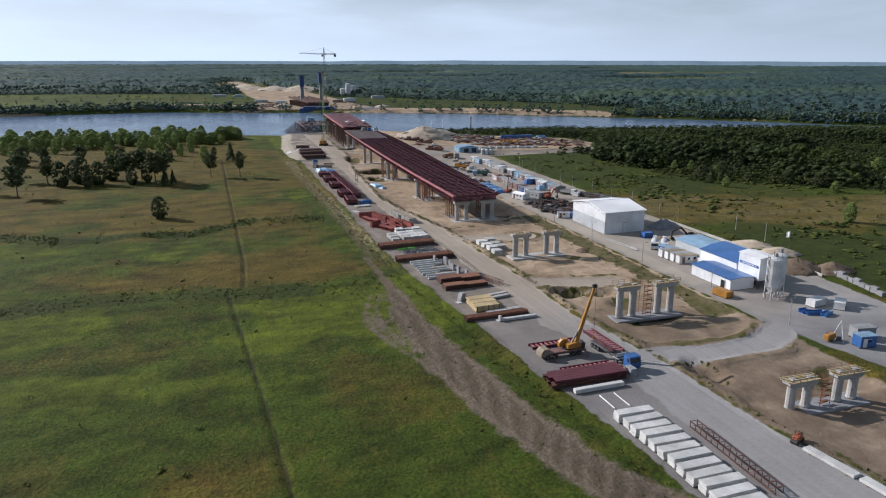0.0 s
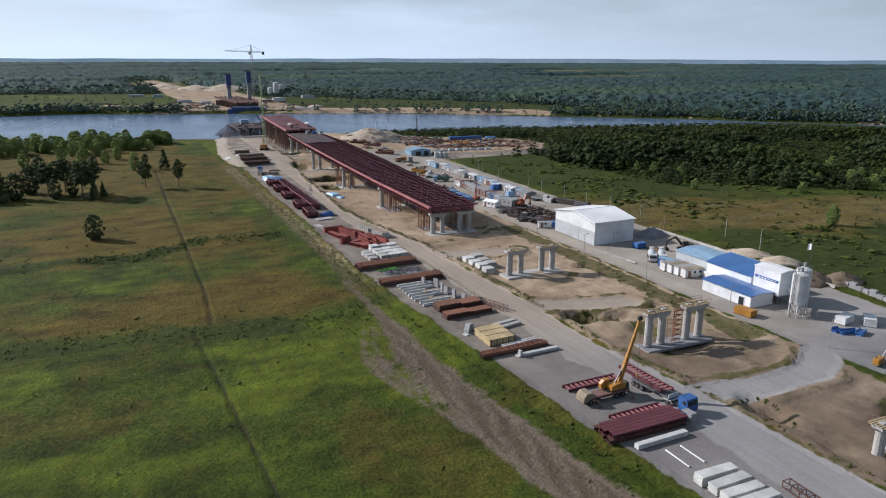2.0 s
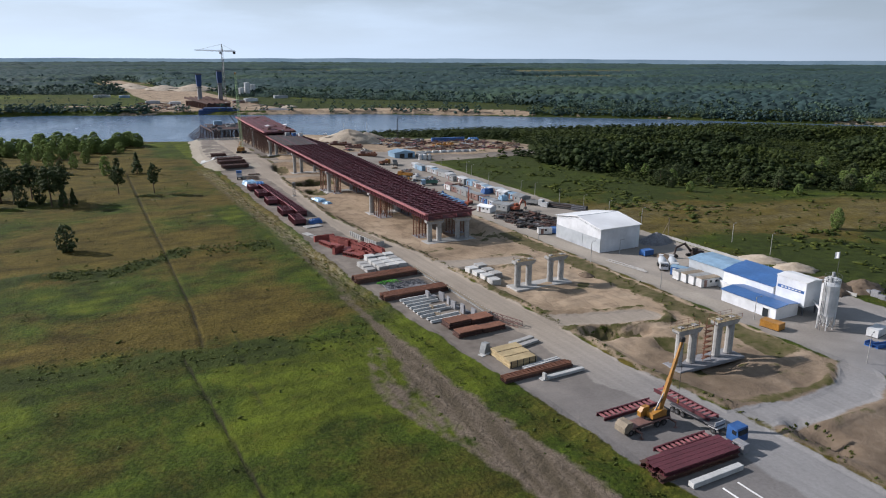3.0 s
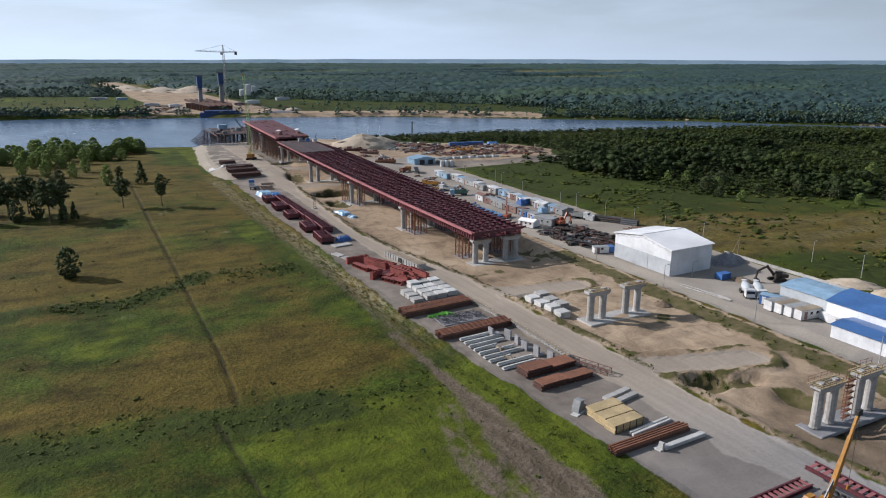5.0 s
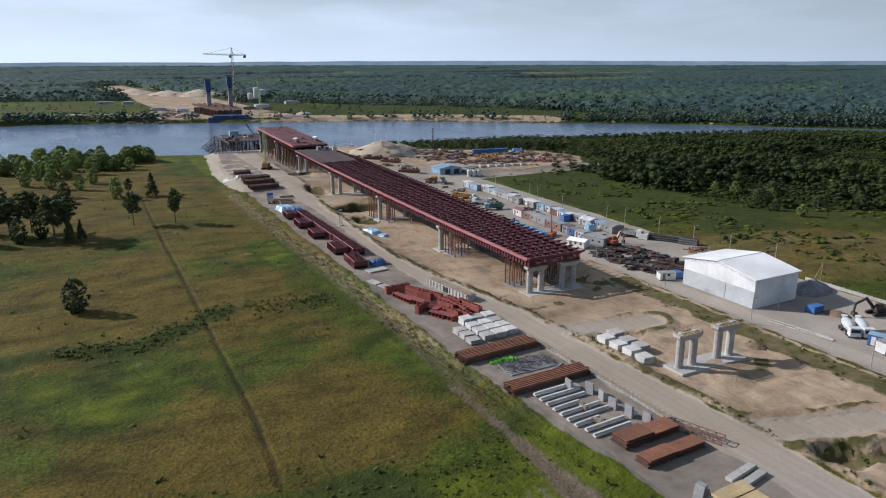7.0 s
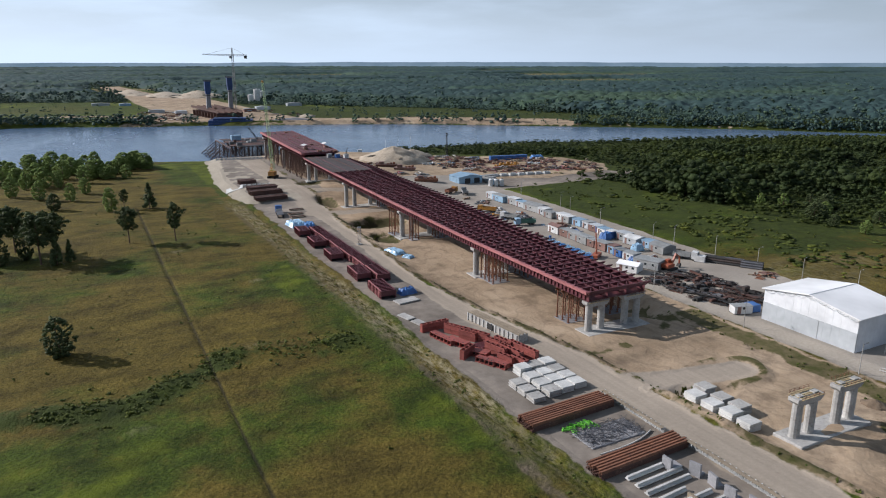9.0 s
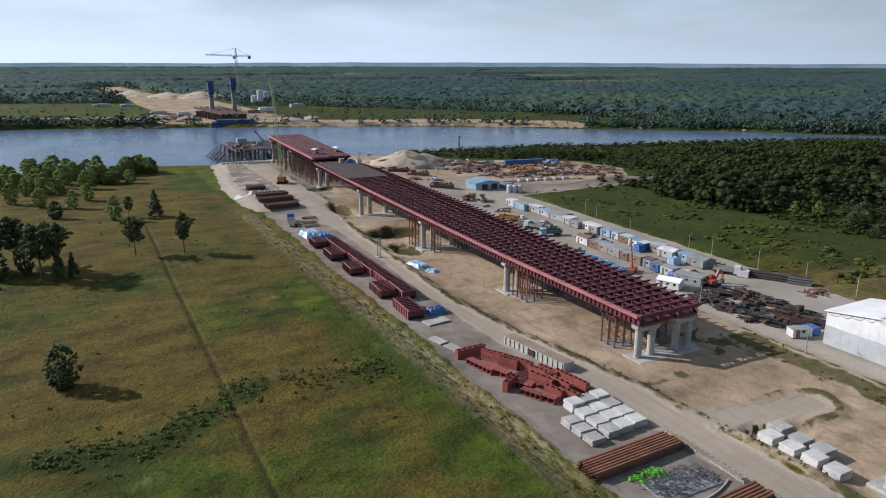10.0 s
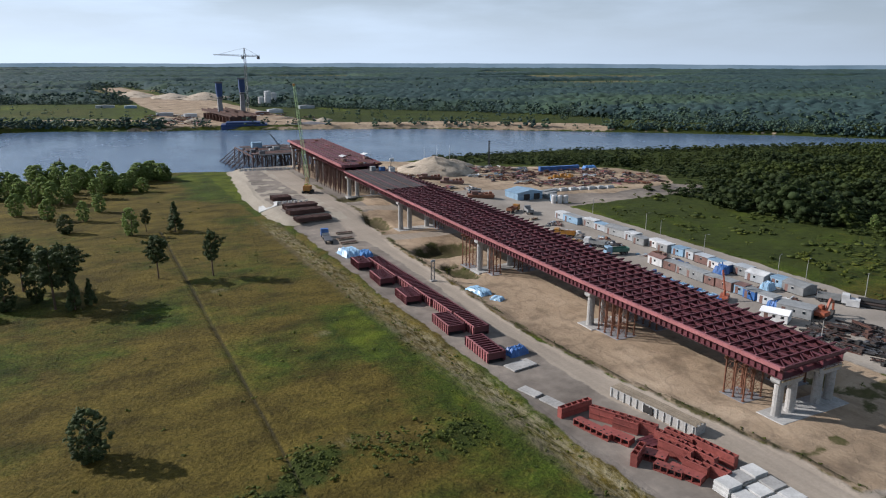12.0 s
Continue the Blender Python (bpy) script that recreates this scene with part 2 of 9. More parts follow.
# ---- building blocks ----
class Shape:
    """Vertices and faces gathered for one mesh."""

    def __init__(self):
        self.v, self.f = [], []

    def put(self, verts, faces):
        o = len(self.v)
        self.v += [tuple(p) for p in verts]
        self.f += [tuple(i + o for i in q) for q in faces]
        return self

    def box(self, x0, x1, y0, y1, z0, z1):
        return self.put([(x0, y0, z0), (x1, y0, z0), (x1, y1, z0), (x0, y1, z0), (x0, y0, z1), (x1, y0, z1), (x1, y1, z1), (x0, y1, z1)],
                        [(3, 2, 1, 0), (4, 5, 6, 7), (0, 1, 5, 4), (1, 2, 6, 5), (2, 3, 7, 6), (3, 0, 4, 7)])

    def block(self, x, y, z, sx, sy, sz, bevel=0.05):
        """A box on z with chamfered upright edges and a chamfered top."""
        b = min(bevel, sx / 3, sy / 3, sz / 3)
        a, c = sx / 2, sy / 2
        ring = [(-a + b, -c), (a - b, -c), (a, -c + b), (a, c - b), (a - b, c), (-a + b, c), (-a, c - b), (-a, -c + b)]
        k = [1 - b / a, 1 - b / c]
        low = [(x + p, y + q, z) for p, q in ring]
        mid = [(x + p, y + q, z + sz - b) for p, q in ring]
        top = [(x + p * k[0], y + q * k[1], z + sz) for p, q in ring]
        f = [tuple(range(7, -1, -1)), tuple(range(16, 24))]
        for i in range(8):
            j = (i + 1) % 8
            f += [(i, j, 8 + j, 8 + i), (8 + i, 8 + j, 16 + j, 16 + i)]
        return self.put(low + mid + top, f)

    def cyl(self, x, y, z0, z1, r0, r1=None, n=12):
        r1 = r0 if r1 is None else r1
        a = [2 * math.pi * i / n for i in range(n)]
        v = [(x + r0 * math.cos(t), y + r0 * math.sin(t), z0) for t in a] + [(x + r1 * math.cos(t), y + r1 * math.sin(t), z1) for t in a]
        return self.put(v, [tuple(range(n - 1, -1, -1)), tuple(range(n, 2 * n))] + [(i, (i + 1) % n, n + (i + 1) % n, n + i) for i in range(n)])

    def rod(self, p, q, r, n=6, r2=None):
        p, q = Vector(p), Vector(q)
        m = (q - p).to_track_quat("Z", "Y").to_matrix()
        r2 = r if r2 is None else r2
        a = [2 * math.pi * (i + 0.5) / n for i in range(n)]
        v = [p + m @ Vector((r * math.cos(t), r * math.sin(t), 0)) for t in a] + [q + m @ Vector((r2 * math.cos(t), r2 * math.sin(t), 0)) for t in a]
        return self.put(v, [tuple(range(n - 1, -1, -1)), tuple(range(n, 2 * n))] + [(i, (i + 1) % n, n + (i + 1) % n, n + i) for i in range(n)])

    def bar(self, p, q, w, h):
        """A rectangular bar from p to q, w wide and h high."""
        p, q = Vector(p), Vector(q)
        d = (q - p).normalized()
        s = d.cross(Vector((0, 0, 1)))
        s = s.normalized() * w / 2 if s.length > 1e-4 else Vector((w / 2, 0, 0))
        u = s.cross(d).normalized() * h / 2
        v = [e + a * s + b * u for e in (p, q) for a, b in ((-1, -1), (1, -1), (1, 1), (-1, 1))]
        return self.put(v, [(0, 1, 2, 3), (7, 6, 5, 4), (0, 4, 5, 1), (1, 5, 6, 2), (2, 6, 7, 3), (3, 7, 4, 0)])

    def ibeam(self, p, q, w, h, t=0.06):
        p, q = Vector(p), Vector(q)
        up = Vector((0, 0, h / 2 - t / 2))
        self.bar(p + up, q + up, w, t)
        self.bar(p - up, q - up, w, t)
        return self.bar(p, q, t, h - 2 * t)

    def prism(self, pts, y0, y1):
        """The outline pts (x, z) carried from y0 to y1."""
        n = len(pts)
        return self.put([(x, y0, z) for x, z in pts] + [(x, y1, z) for x, z in pts],
                        [tuple(range(n)), tuple(range(2 * n - 1, n - 1, -1))] + [(i, n + i, n + (i + 1) % n, (i + 1) % n) for i in range(n)])

    def slab(self, pts, z0, z1):
        """The outline pts (x, y) carried from z0 to z1."""
        n = len(pts)
        return self.put([(x, y, z0) for x, y in pts] + [(x, y, z1) for x, y in pts],
                        [tuple(range(n - 1, -1, -1)), tuple(range(n, 2 * n))] + [(i, (i + 1) % n, n + (i + 1) % n, n + i) for i in range(n)])

    def heap(self, rx, ry, h, rings=6, n=20, rough=0.12, seed=0, sink=0.3):
        rnd = random.Random(seed)
        v = [(0, 0, h)]
        for k in range(1, rings + 1):
            s = k / rings
            for i in range(n):
                a = 2 * math.pi * i / n
                w = 1 + rough * (rnd.random() - 0.5) * 2
                z = h * (1 - s) ** 0.85 * (1 + rough * (rnd.random() - 0.5)) if k < rings else -sink
                v.append((rx * s * w * math.cos(a), ry * s * w * math.sin(a), z))
        f = [(0, 1 + i, 1 + (i + 1) % n) for i in range(n)]
        for k in range(rings - 1):
            for i in range(n):
                a, b = 1 + k * n + i, 1 + k * n + (i + 1) % n
                f.append((a, a + n, b + n, b))
        return self.put(v, f)

    def mesh(self, name):
        m = bpy.data.meshes.new(name)
        m.from_pydata(self.v, [], self.f)
        m.update()
        return m


def part(name, shape, material, parent=None, label="", at=None, smooth=False):
    """One mesh object; shape: a Shape or a mesh to share."""
    data = shape if isinstance(shape, bpy.types.Mesh) else shape.mesh(name)
    if material and not data.materials:
        data.materials.append(material)
    if smooth:
        data.polygons.foreach_set("use_smooth", [True] * len(data.polygons))
    ob = new(name, data)
    if parent:
        ob.parent = parent
    if at is not None:
        ob.matrix_basis = at
    if label:
        ob["label"] = label
    return ob


def thing(name, x, y, z=0.0, turn=0.0, label="", category="", group=""):
    ob = new(name)
    ob.empty_display_size = 0.5
    ob.matrix_basis = pose(x, y, z, 0, 0, turn)
    return tagged(ob, label, category, group)


def big_mesh(name, verts, faces, material, tint=None, smooth=False):
    """A mesh from arrays: faces all of one size (3 or 4)."""
    k = faces.shape[1]
    m = bpy.data.meshes.new(name)
    m.vertices.add(len(verts))
    m.vertices.foreach_set("co", np.ascontiguousarray(verts, dtype=np.float32).ravel())
    m.loops.add(faces.size)
    m.loops.foreach_set("vertex_index", np.ascontiguousarray(faces, dtype=np.int32).ravel())
    m.polygons.add(len(faces))
    m.polygons.foreach_set("loop_start", np.arange(0, faces.size, k, dtype=np.int32))
    if smooth:
        m.polygons.foreach_set("use_smooth", np.ones(len(faces), dtype=bool))
    if tint is not None:
        a = m.attributes.new("tint", "FLOAT", "POINT")
        a.data.foreach_set("value", np.ascontiguousarray(tint, dtype=np.float32))
    m.update(calc_edges=True)
    m.materials.append(material)
    return m


LATTICE = np.random.RandomState(5).rand(256, 256)


def value_noise(x, y, size):
    """Smooth noise from 0 to 1 with features of that size in metres."""
    u, v = np.asarray(x) / size + 71.3, np.asarray(y) / size + 33.7
    i, j = np.floor(u).astype(int), np.floor(v).astype(int)
    a, b = u - i, v - j
    a, b = a * a * (3 - 2 * a), b * b * (3 - 2 * b)
    n = lambda p, q: LATTICE[p % 256, q % 256]
    return (n(i, j) * (1 - a) + n(i + 1, j) * a) * (1 - b) + (n(i, j + 1) * (1 - a) + n(i + 1, j + 1) * a) * b


def step(lo, hi, x):
    s = np.clip((x - lo) / (hi - lo), 0, 1)
    return s * s * (3 - 2 * s)


def inside(x, y, pts):
    """Signed distance to a polygon, positive inside."""
    d = np.full(np.shape(x), 1e9)
    ins = np.zeros(np.shape(x), bool)
    for (x0, y0), (x1, y1) in zip(pts, pts[1:] + pts[:1]):
        ex, ey = x1 - x0, y1 - y0
        t = np.clip(((x - x0) * ex + (y - y0) * ey) / (ex * ex + ey * ey), 0, 1)
        d = np.minimum(d, np.hypot(x - x0 - t * ex, y - y0 - t * ey))
        if y0 != y1:
            ins ^= ((y0 > y) != (y1 > y)) & (x < ex * (y - y0) / ey + x0)
    return np.where(ins, d, -d)


def near_line(x, y, pts):
    d = np.full(np.shape(x), 1e9)
    for (x0, y0), (x1, y1) in zip(pts, pts[1:]):
        ex, ey = x1 - x0, y1 - y0
        t = np.clip(((x - x0) * ex + (y - y0) * ey) / (ex * ex + ey * ey), 0, 1)
        d = np.minimum(d, np.hypot(x - x0 - t * ex, y - y0 - t * ey))
    return d


# ---- the lie of the land ----
WATER = -4.0
NEAR_BANK = ((-5000, -600, -250, -60, 25, 56, 93, 150, 180, 235, 278, 349, 410, 495, 540, 640, 900, 5000), (600, 600, 600, 594, 591, 580, 590, 572, 582, 580, 577, 544, 525, 488, 440, 330, 120, -2500))
FAR_BANK = ((-5000, -600, -210, -158, -85, -40, 43, 91, 119, 206, 273, 372, 447, 518, 560, 610, 740, 1000, 5000), (930, 930, 895, 908, 916, 914, 876, 866, 850, 818, 786, 708, 647, 588, 535, 485, 375, 200, -2000))
WOOD_EDGE = ((-5000, -400, -114, 6, 47, 215, 239, 370, 440, 470, 530, 620, 760, 1000, 5000), (1330, 1330, 1285, 1262, 1230, 1085, 1062, 930, 830, 740, 640, 515, 395, 230, -1900))
SAND_WORKS = [(48, 885), (56, 960), (70, 1060), (62, 1220), (60, 1500), (40, 1850), (80, 1900), (110, 1500), (165, 1280), (176, 1080), (180, 960), (196, 838), (120, 862)]
PENINSULA = [(118, 452), (152, 436), (193, 421), (236, 428), (252, 452), (247, 484), (222, 505), (185, 520), (174, 552), (150, 560), (128, 560)]
ROAD_Y = (40, 60, 85, 102, 121, 137, 173, 205, 236, 270, 300, 335, 382, 420, 465, 545)
ROAD_L = (70, 70, 70, 70.7, 71.5, 67.5, 68.2, 66.2, 67, 62.5, 62.5, 64.5, 66, 65.5, 66.5, 67)
ROAD_R = (90, 86.5, 81.6, 81.8, 80, 77.5, 77.5, 75.8, 74.3, 69, 66.8, 69.2, 71, 76.5, 77, 80)
YARD_Y = (40, 83, 99, 115, 141, 163, 198, 244, 280, 300, 330, 362, 400, 425, 560)
YARD_L = (60.5, 59.5, 58, 55.5, 54, 52, 49.5, 48.5, 50, 49.8, 49.3, 50, 50, 50, 55)
TRACK = [(62, 40), (51, 75), (46, 93), (43, 112), (41, 136), (40, 151), (42, 168), (42, 200), (43, 240), (43.5, 290), (42, 340), (40.5, 400), (39, 440)]
TRACK_LOOP = [(36.5, 170), (33, 158), (31.5, 148), (34, 137), (39.5, 120)]
BRANCHES = ([(72, 222), (79, 218.5), (86, 217), (96, 215.5)], [(75, 168.5), (83, 165.5), (90, 162.5), (99, 160)], [(80, 114), (92, 111), (106, 111), (119, 119), (128, 130)], [(67, 397), (78, 393), (90, 391), (102, 393)], [(74, 440), (90, 432), (108, 436), (122, 450)])
FURROWS = ([(6, 440), (6, 330), (6.2, 255), (6.4, 216), (5.2, 189)], [(0.7, 184), (2.4, 160), (3.6, 140), (5.3, 111), (6.5, 85)], [(13, 204), (12.4, 188), (10.3, 165), (9.5, 146)], [(19, 183), (14, 176), (10.5, 171)])
HOLLOWS = ((80.6, 213.0, 3.8, 1.9, 1.5), (83.5, 156.0, 5.0, 3.8, 1.6), (86.5, 104, 3.6, 6.5, 1.4), (77, 347, 4.5, 9, 1.6), (83.0, 370.5, 11.0, 9.5, 2.5), (78, 416, 3.6, 12, 1.4), (82, 456, 6, 7, 1.0), (104, 262, 6, 20, 1.6), (93, 133, 8, 4.5, 0.8), (108, 92, 7, 6, 0.9), (91, 153, 5.0, 2.6, 1.0), (88, 210.5, 4.5, 2.0, 0.7), (92, 144, 3.0, 4.5, 0.8))


def platform(x, y):
    """The raised works platform at the river end of the site, with its sloped sides."""
    foot = np.interp(y, (415, 428, 445, 483, 547, 575), (54, 46, 43.5, 43, 50, 52))
    return 2.2 * step(0, 9, x - foot) * step(412, 436, y) * step(0, 10, 574 - y) * step(0, 40, 160 - x)


def river_depth(x, y):
    """Metres inside the river, square to its banks."""
    return np.minimum(y - np.interp(x, *NEAR_BANK), np.interp(x, *FAR_BANK) - y) * np.where(np.asarray(x) > 270, 0.72, 0.95)


def road_inside(x, y):
    """Metres inside the haul road and its branches."""
    d = np.minimum(np.minimum(x - np.interp(y, ROAD_Y, ROAD_L), np.interp(y, ROAD_Y, ROAD_R) - x), 548 - y)
    for b in BRANCHES:
        d = np.maximum(d, 3.8 - near_line(x, y, b))
    return d


def works_earth(x, y):
    """1 on the dug-over strip under the bridge, between the haul road and the service yard."""
    return step(0, 3, x - np.interp(y, ROAD_Y, ROAD_R) - 1.0) * step(0, 5, 113 - x) * step(60, 80, y) * step(440, 420, y) * step(0.3, 2.5, -road_inside(x, y))


def ditch_line(x):
    return 262 + 7 * np.sin(x / 19.0) + 3.0 * np.sin(x / 6.3)


def height(x, y):
    x, y = np.asarray(x, float), np.asarray(y, float)
    r = np.hypot(x, y)
    z = 0.5 * (value_noise(x, y, 34) - 0.5) + 0.22 * (value_noise(x, y, 7) - 0.5)
    site = step(-4, 2, np.minimum(x - np.interp(y, YARD_Y, YARD_L), 157 - x)) * step(30, 60, y) * step(0, 20, 575 - y)
    z = z * (1 - 0.8 * site)
    z = z + platform(x, y)
    z = z + 0.9 * step(-3, 6, inside(x, y, PENINSULA))
    for cx, cy, rx, ry, d in HOLLOWS:
        q = np.hypot((x - cx) / rx, (y - cy) / ry) + 0.25 * (value_noise(x, y, 3) - 0.5)
        z = z - 1.25 * d * step(1.05, 0.5, q)
    # a low bank of tipped earth along the road's river side and a shallow ditch beside the yard
    churn = 0.55 * (np.abs(value_noise(x, y, 7.0) - 0.5) * 2 - 0.6) + 0.40 * (value_noise(x, y, 3.1) - 0.6) + 0.35 * (value_noise(x, y, 16) - 0.6)
    z = z + churn * works_earth(x, y) * (0.22 + 0.78 * step(250, 190, y))
    rim = -road_inside(x, y)
    z = z + 0.75 * step(0.3, 1.3, rim) * step(3.0, 1.6, rim) * (0.4 + value_noise(x, y, 6)) * step(0, 1.0, x - np.interp(y, ROAD_Y, ROAD_R) + 0.5) * step(0, 6, 113 - x) * step(60, 90, y) * step(228, 214, y)
    z = z + 0.9 * step(5.5, 0.6, np.abs(y - ditch_line(x))) * step(40, 30, x) * step(-200, -150, x) * value_noise(x, y, 8)
    berm = np.abs(x - np.interp(y, ROAD_Y, ROAD_R) - 0.9)
    z = z + 0.45 * step(1.3, 0.2, berm) * step(205, 225, y) * step(395, 380, y)
    z = z - 0.5 * step(2.2, 0.3, np.abs(x - np.interp(y, YARD_Y, YARD_L) + 2.6)) * step(50, 80, y) * step(440, 415, y)
    for k, line in enumerate(FURROWS):
        z = z - (0.4 if k < 2 else 0.12) * step(0.8, 0.1, near_line(x, y, line))
    z = z + 1.4 * (value_noise(x, y, 160) - 0.5) * step(250, 700, r) * (1 - site)
    z = z + 8 * step(2500, 4900, r) * value_noise(x, y, 1400)
    d = river_depth(x, y)
    return np.where(d > -14, z * step(0, -14, d) + (WATER - 2.2) * step(-9, 7, d), z)


def wood_front(x, y):
    """Metres behind the front edge of the riverside woods."""
    a = np.interp(x, (150, 178, 200, 236, 250, 252), (560, 545, 520, 500, 470, 434))
    b = np.interp(x, (212, 213.5, 219, 250, 290, 400, 560, 700), (428, 345, 285, 254, 240, 205, 150, 100))
    e = y - np.where((x < 252) & (y > 426), a, b) + 10 * (value_noise(x, y, 18) - 0.5) + np.where(x > 225, 46 * (value_noise(x, y, 42) - 0.62), 0)
    return np.where((x < 213) & (y < 500), -9, e)


def far_field(x, y):
    """1 in the open fields of the forest beyond the river."""
    return step(0.62, 0.70, value_noise(x * 0.35, y, 150) + 0.05 * step(500, 0, x)) * step(1500, 1750, np.hypot(x, y)) * (np.asarray(y) > 640)


# ---- ground: one sheet to the horizon ----
def lines(*runs):
    out = [runs[0][0]]
    for a, b, s in runs:
        n = max(1, round((b - a) / s))
        out += [a + (b - a) * (i + 1) / n for i in range(n)]
    return np.array(out)


GX = lines((-5000, -1500, 350), (-1500, -400, 60), (-400, -130, 9), (-130, -40, 2.5), (-40, -2, 1.15), (-2, 9, 0.55), (9, 165, 1.15), (165, 330, 2.6), (330, 700, 7), (700, 1600, 45), (1600, 5000, 340))
GY = lines((-2500, -200, 230), (-200, 40, 12), (40, 60, 2.5), (60, 440, 1.15), (440, 610, 2.0), (610, 960, 5), (960, 1500, 9), (1500, 2600, 28), (2600, 5000, 120))
X, Y = np.meshgrid(GX, GY)
Z = height(X, Y)
ground_v = np.stack([X.ravel(), Y.ravel(), Z.ravel()], 1)
nx, ny = len(GX), len(GY)
ii = (np.arange(ny - 1)[:, None] * nx + np.arange(nx - 1)[None, :]).ravel()
ground_f = np.stack([ii, ii + 1, ii + 1 + nx, ii + nx], 1)

wob = 2.4 * (value_noise(X, Y, 5) - 0.5) + 1.2 * (value_noise(X, Y, 2.1) - 0.5)
soft = lambda d, w=2.0: np.clip(0.5 + (d + wob * 0.5) / (2 * w), 0, 1)
in_y = lambda a, b: np.minimum(Y - a, b - Y)
road_d = road_inside(X, Y)
site_left = X - np.interp(Y, YARD_Y, YARD_L)
yard_d = np.minimum(np.minimum(site_left, np.interp(Y, ROAD_Y, ROAD_R) - X), 556 - Y)
yard_d = np.maximum(yard_d, np.where((X < 84) & (Y > 425), np.minimum((platform(X, Y) - 1.9) * 6, 84 - X), -9))
yard_d = np.maximum(yard_d, inside(X, Y, [(154, 409), (238, 410), (249, 424), (238, 431), (194, 423), (153, 437)]))
plant_edge = np.interp(Y, (60, 95, 150, 230, 300, 440, 460), (128, 150, 153.5, 153.5, 157, 160, 150))
service_d = np.minimum(np.minimum(X - np.interp(Y, (60, 100, 125, 300, 440), (124, 118, 115.2, 115.2, 112)), plant_edge - X), in_y(92, 450))
sand_d = np.minimum(np.minimum(X - np.interp(Y, ROAD_Y, ROAD_R), np.interp(Y, (40, 90, 440, 560), (112, 114, 116, 150)) - X), 572 - Y)
sand_d = np.maximum(sand_d, inside(X, Y, PENINSULA))
sand_d = np.maximum(sand_d, inside(X, Y, SAND_WORKS) * 0.6)
bank = -river_depth(X, Y)
beach = np.where(Y > np.interp(X, *NEAR_BANK) + 30, np.minimum(bank + 2, 6 - bank) * 0.5 + 5.0 * (value_noise(X, Y, 60) - 0.80), -9)
spit = np.where(Y > 640, np.minimum(np.minimum(bank - 1, 34 - bank + 16 * (value_noise(X, Y, 40) - 0.5)), np.minimum(X - 165, 408 - X)), -9)
spit = np.maximum(spit, np.where(Y > 640, np.minimum(np.minimum(bank - 1, 13 - bank), np.minimum(X - 505, 590 - X)), -9))
spit = np.maximum(spit, 7 - near_line(X, Y, [(-40, 985), (7, 979), (34, 952), (58, 936)]))
sand_d = np.maximum(np.maximum(sand_d, beach), spit)
# first spot: dark grass, mostly the bridge deck's shade put into the colour
weedy_and_shaded = ((102, 243, 6.5, 11), (107, 127, 8, 5), (84, 236, 7, 2.5), (100, 141, 9, 4), (101, 186, 5, 3))
verge_d = np.minimum(np.minimum(X - 107.5 + 2.5 * value_noise(X, Y, 14), 114.6 - X), in_y(128, 246)) - 1.6 * value_noise(X, Y, 10)
for cx, cy, rx, ry, d in HOLLOWS:
    verge_d = np.maximum(verge_d, (0.95 - np.hypot((X - cx) / rx, (Y - cy) / ry)) * 3 - 4.2 * (value_noise(X, Y, 6) > 0.55) * (cy not in (347, 370.5, 416, 456)))
verge_d = np.maximum(verge_d, 0.6 - np.abs(X - np.interp(Y, ROAD_Y, ROAD_R) - 0.9) + 1.0 * (value_noise(X, Y, 9) - 0.55))
for cx, cy, rx, ry in weedy_and_shaded:
    verge_d = np.maximum(verge_d, (1.0 - np.hypot((X - cx) / rx / 1.3, (Y - cy) / ry / 1.3)) * 2.2 - 3.4 * value_noise(X, Y, 2.6))
verge_d = np.maximum(verge_d, np.where((X > np.interp(Y, ROAD_Y, ROAD_R) - 1) & (X < 113) & (Y > 70) & (Y < 222), 0.9 - np.abs(-road_d - 1.5) + 1.6 * (value_noise(X, Y, 8) - 0.6), -9))
wear = value_noise(X, Y, 11)
track_d = 4.4 - near_line(X, Y, TRACK) * np.interp(Y, (60, 160, 200, 260, 440), (0.8, 1.0, 2.8, 2.6, 2.4)) - 2.2 * (wear - 0.45)
rut = step(0.9, 0.2, np.abs(np.abs(near_line(X, Y, TRACK) - 1.6) - 0.9)) * step(440, 400, Y)
track_d = np.maximum(track_d, 1.0 - np.abs(near_line(X, Y, TRACK_LOOP) - 1.2))
slope_d = np.where((X < 70) & (platform(X, Y) > 0.02), np.minimum(np.minimum(platform(X, Y) - 0.15, 2.15 - platform(X, Y)) * 4, in_y(425, 572)), -9)
lush = 0.58 + 0.85 * (value_noise(X, Y, 38) - 0.5) + 0.65 * (value_noise(X, Y, 13) - 0.5) + 0.35 * (value_noise(X, Y, 5) - 0.5)
lush = lush + 0.12 * step(9, 2, np.abs(X - np.interp(Y, YARD_Y, YARD_L) + 7)) * step(60, 130, Y)
lush = lush + 0.42 * step(26, 6, np.abs(Y - 168 + 0.15 * X)) * step(44, 30, X) - 0.38 * step(26, 8, np.abs(Y - 208)) * step(30, 12, np.abs(X - 22))
lush = lush - 0.42 * step(205, 290, Y) * (X < 42) - 0.5 * step(4.5, 1.5, np.abs(X - 45.5 + 0.012 * (Y - 300))) * step(170, 260, Y) * (Y < 450) + 0.15 * step(120, 60, Y) + 0.55 * step(20, 8, np.abs(X - 40)) * step(380, 520, Y) * (Y < 600)
lush = lush + 0.45 * step(9, 3, np.abs(X - 36 + 3 * (value_noise(X, Y, 20) - 0.5))) * step(185, 215, Y) * step(345, 315, Y)
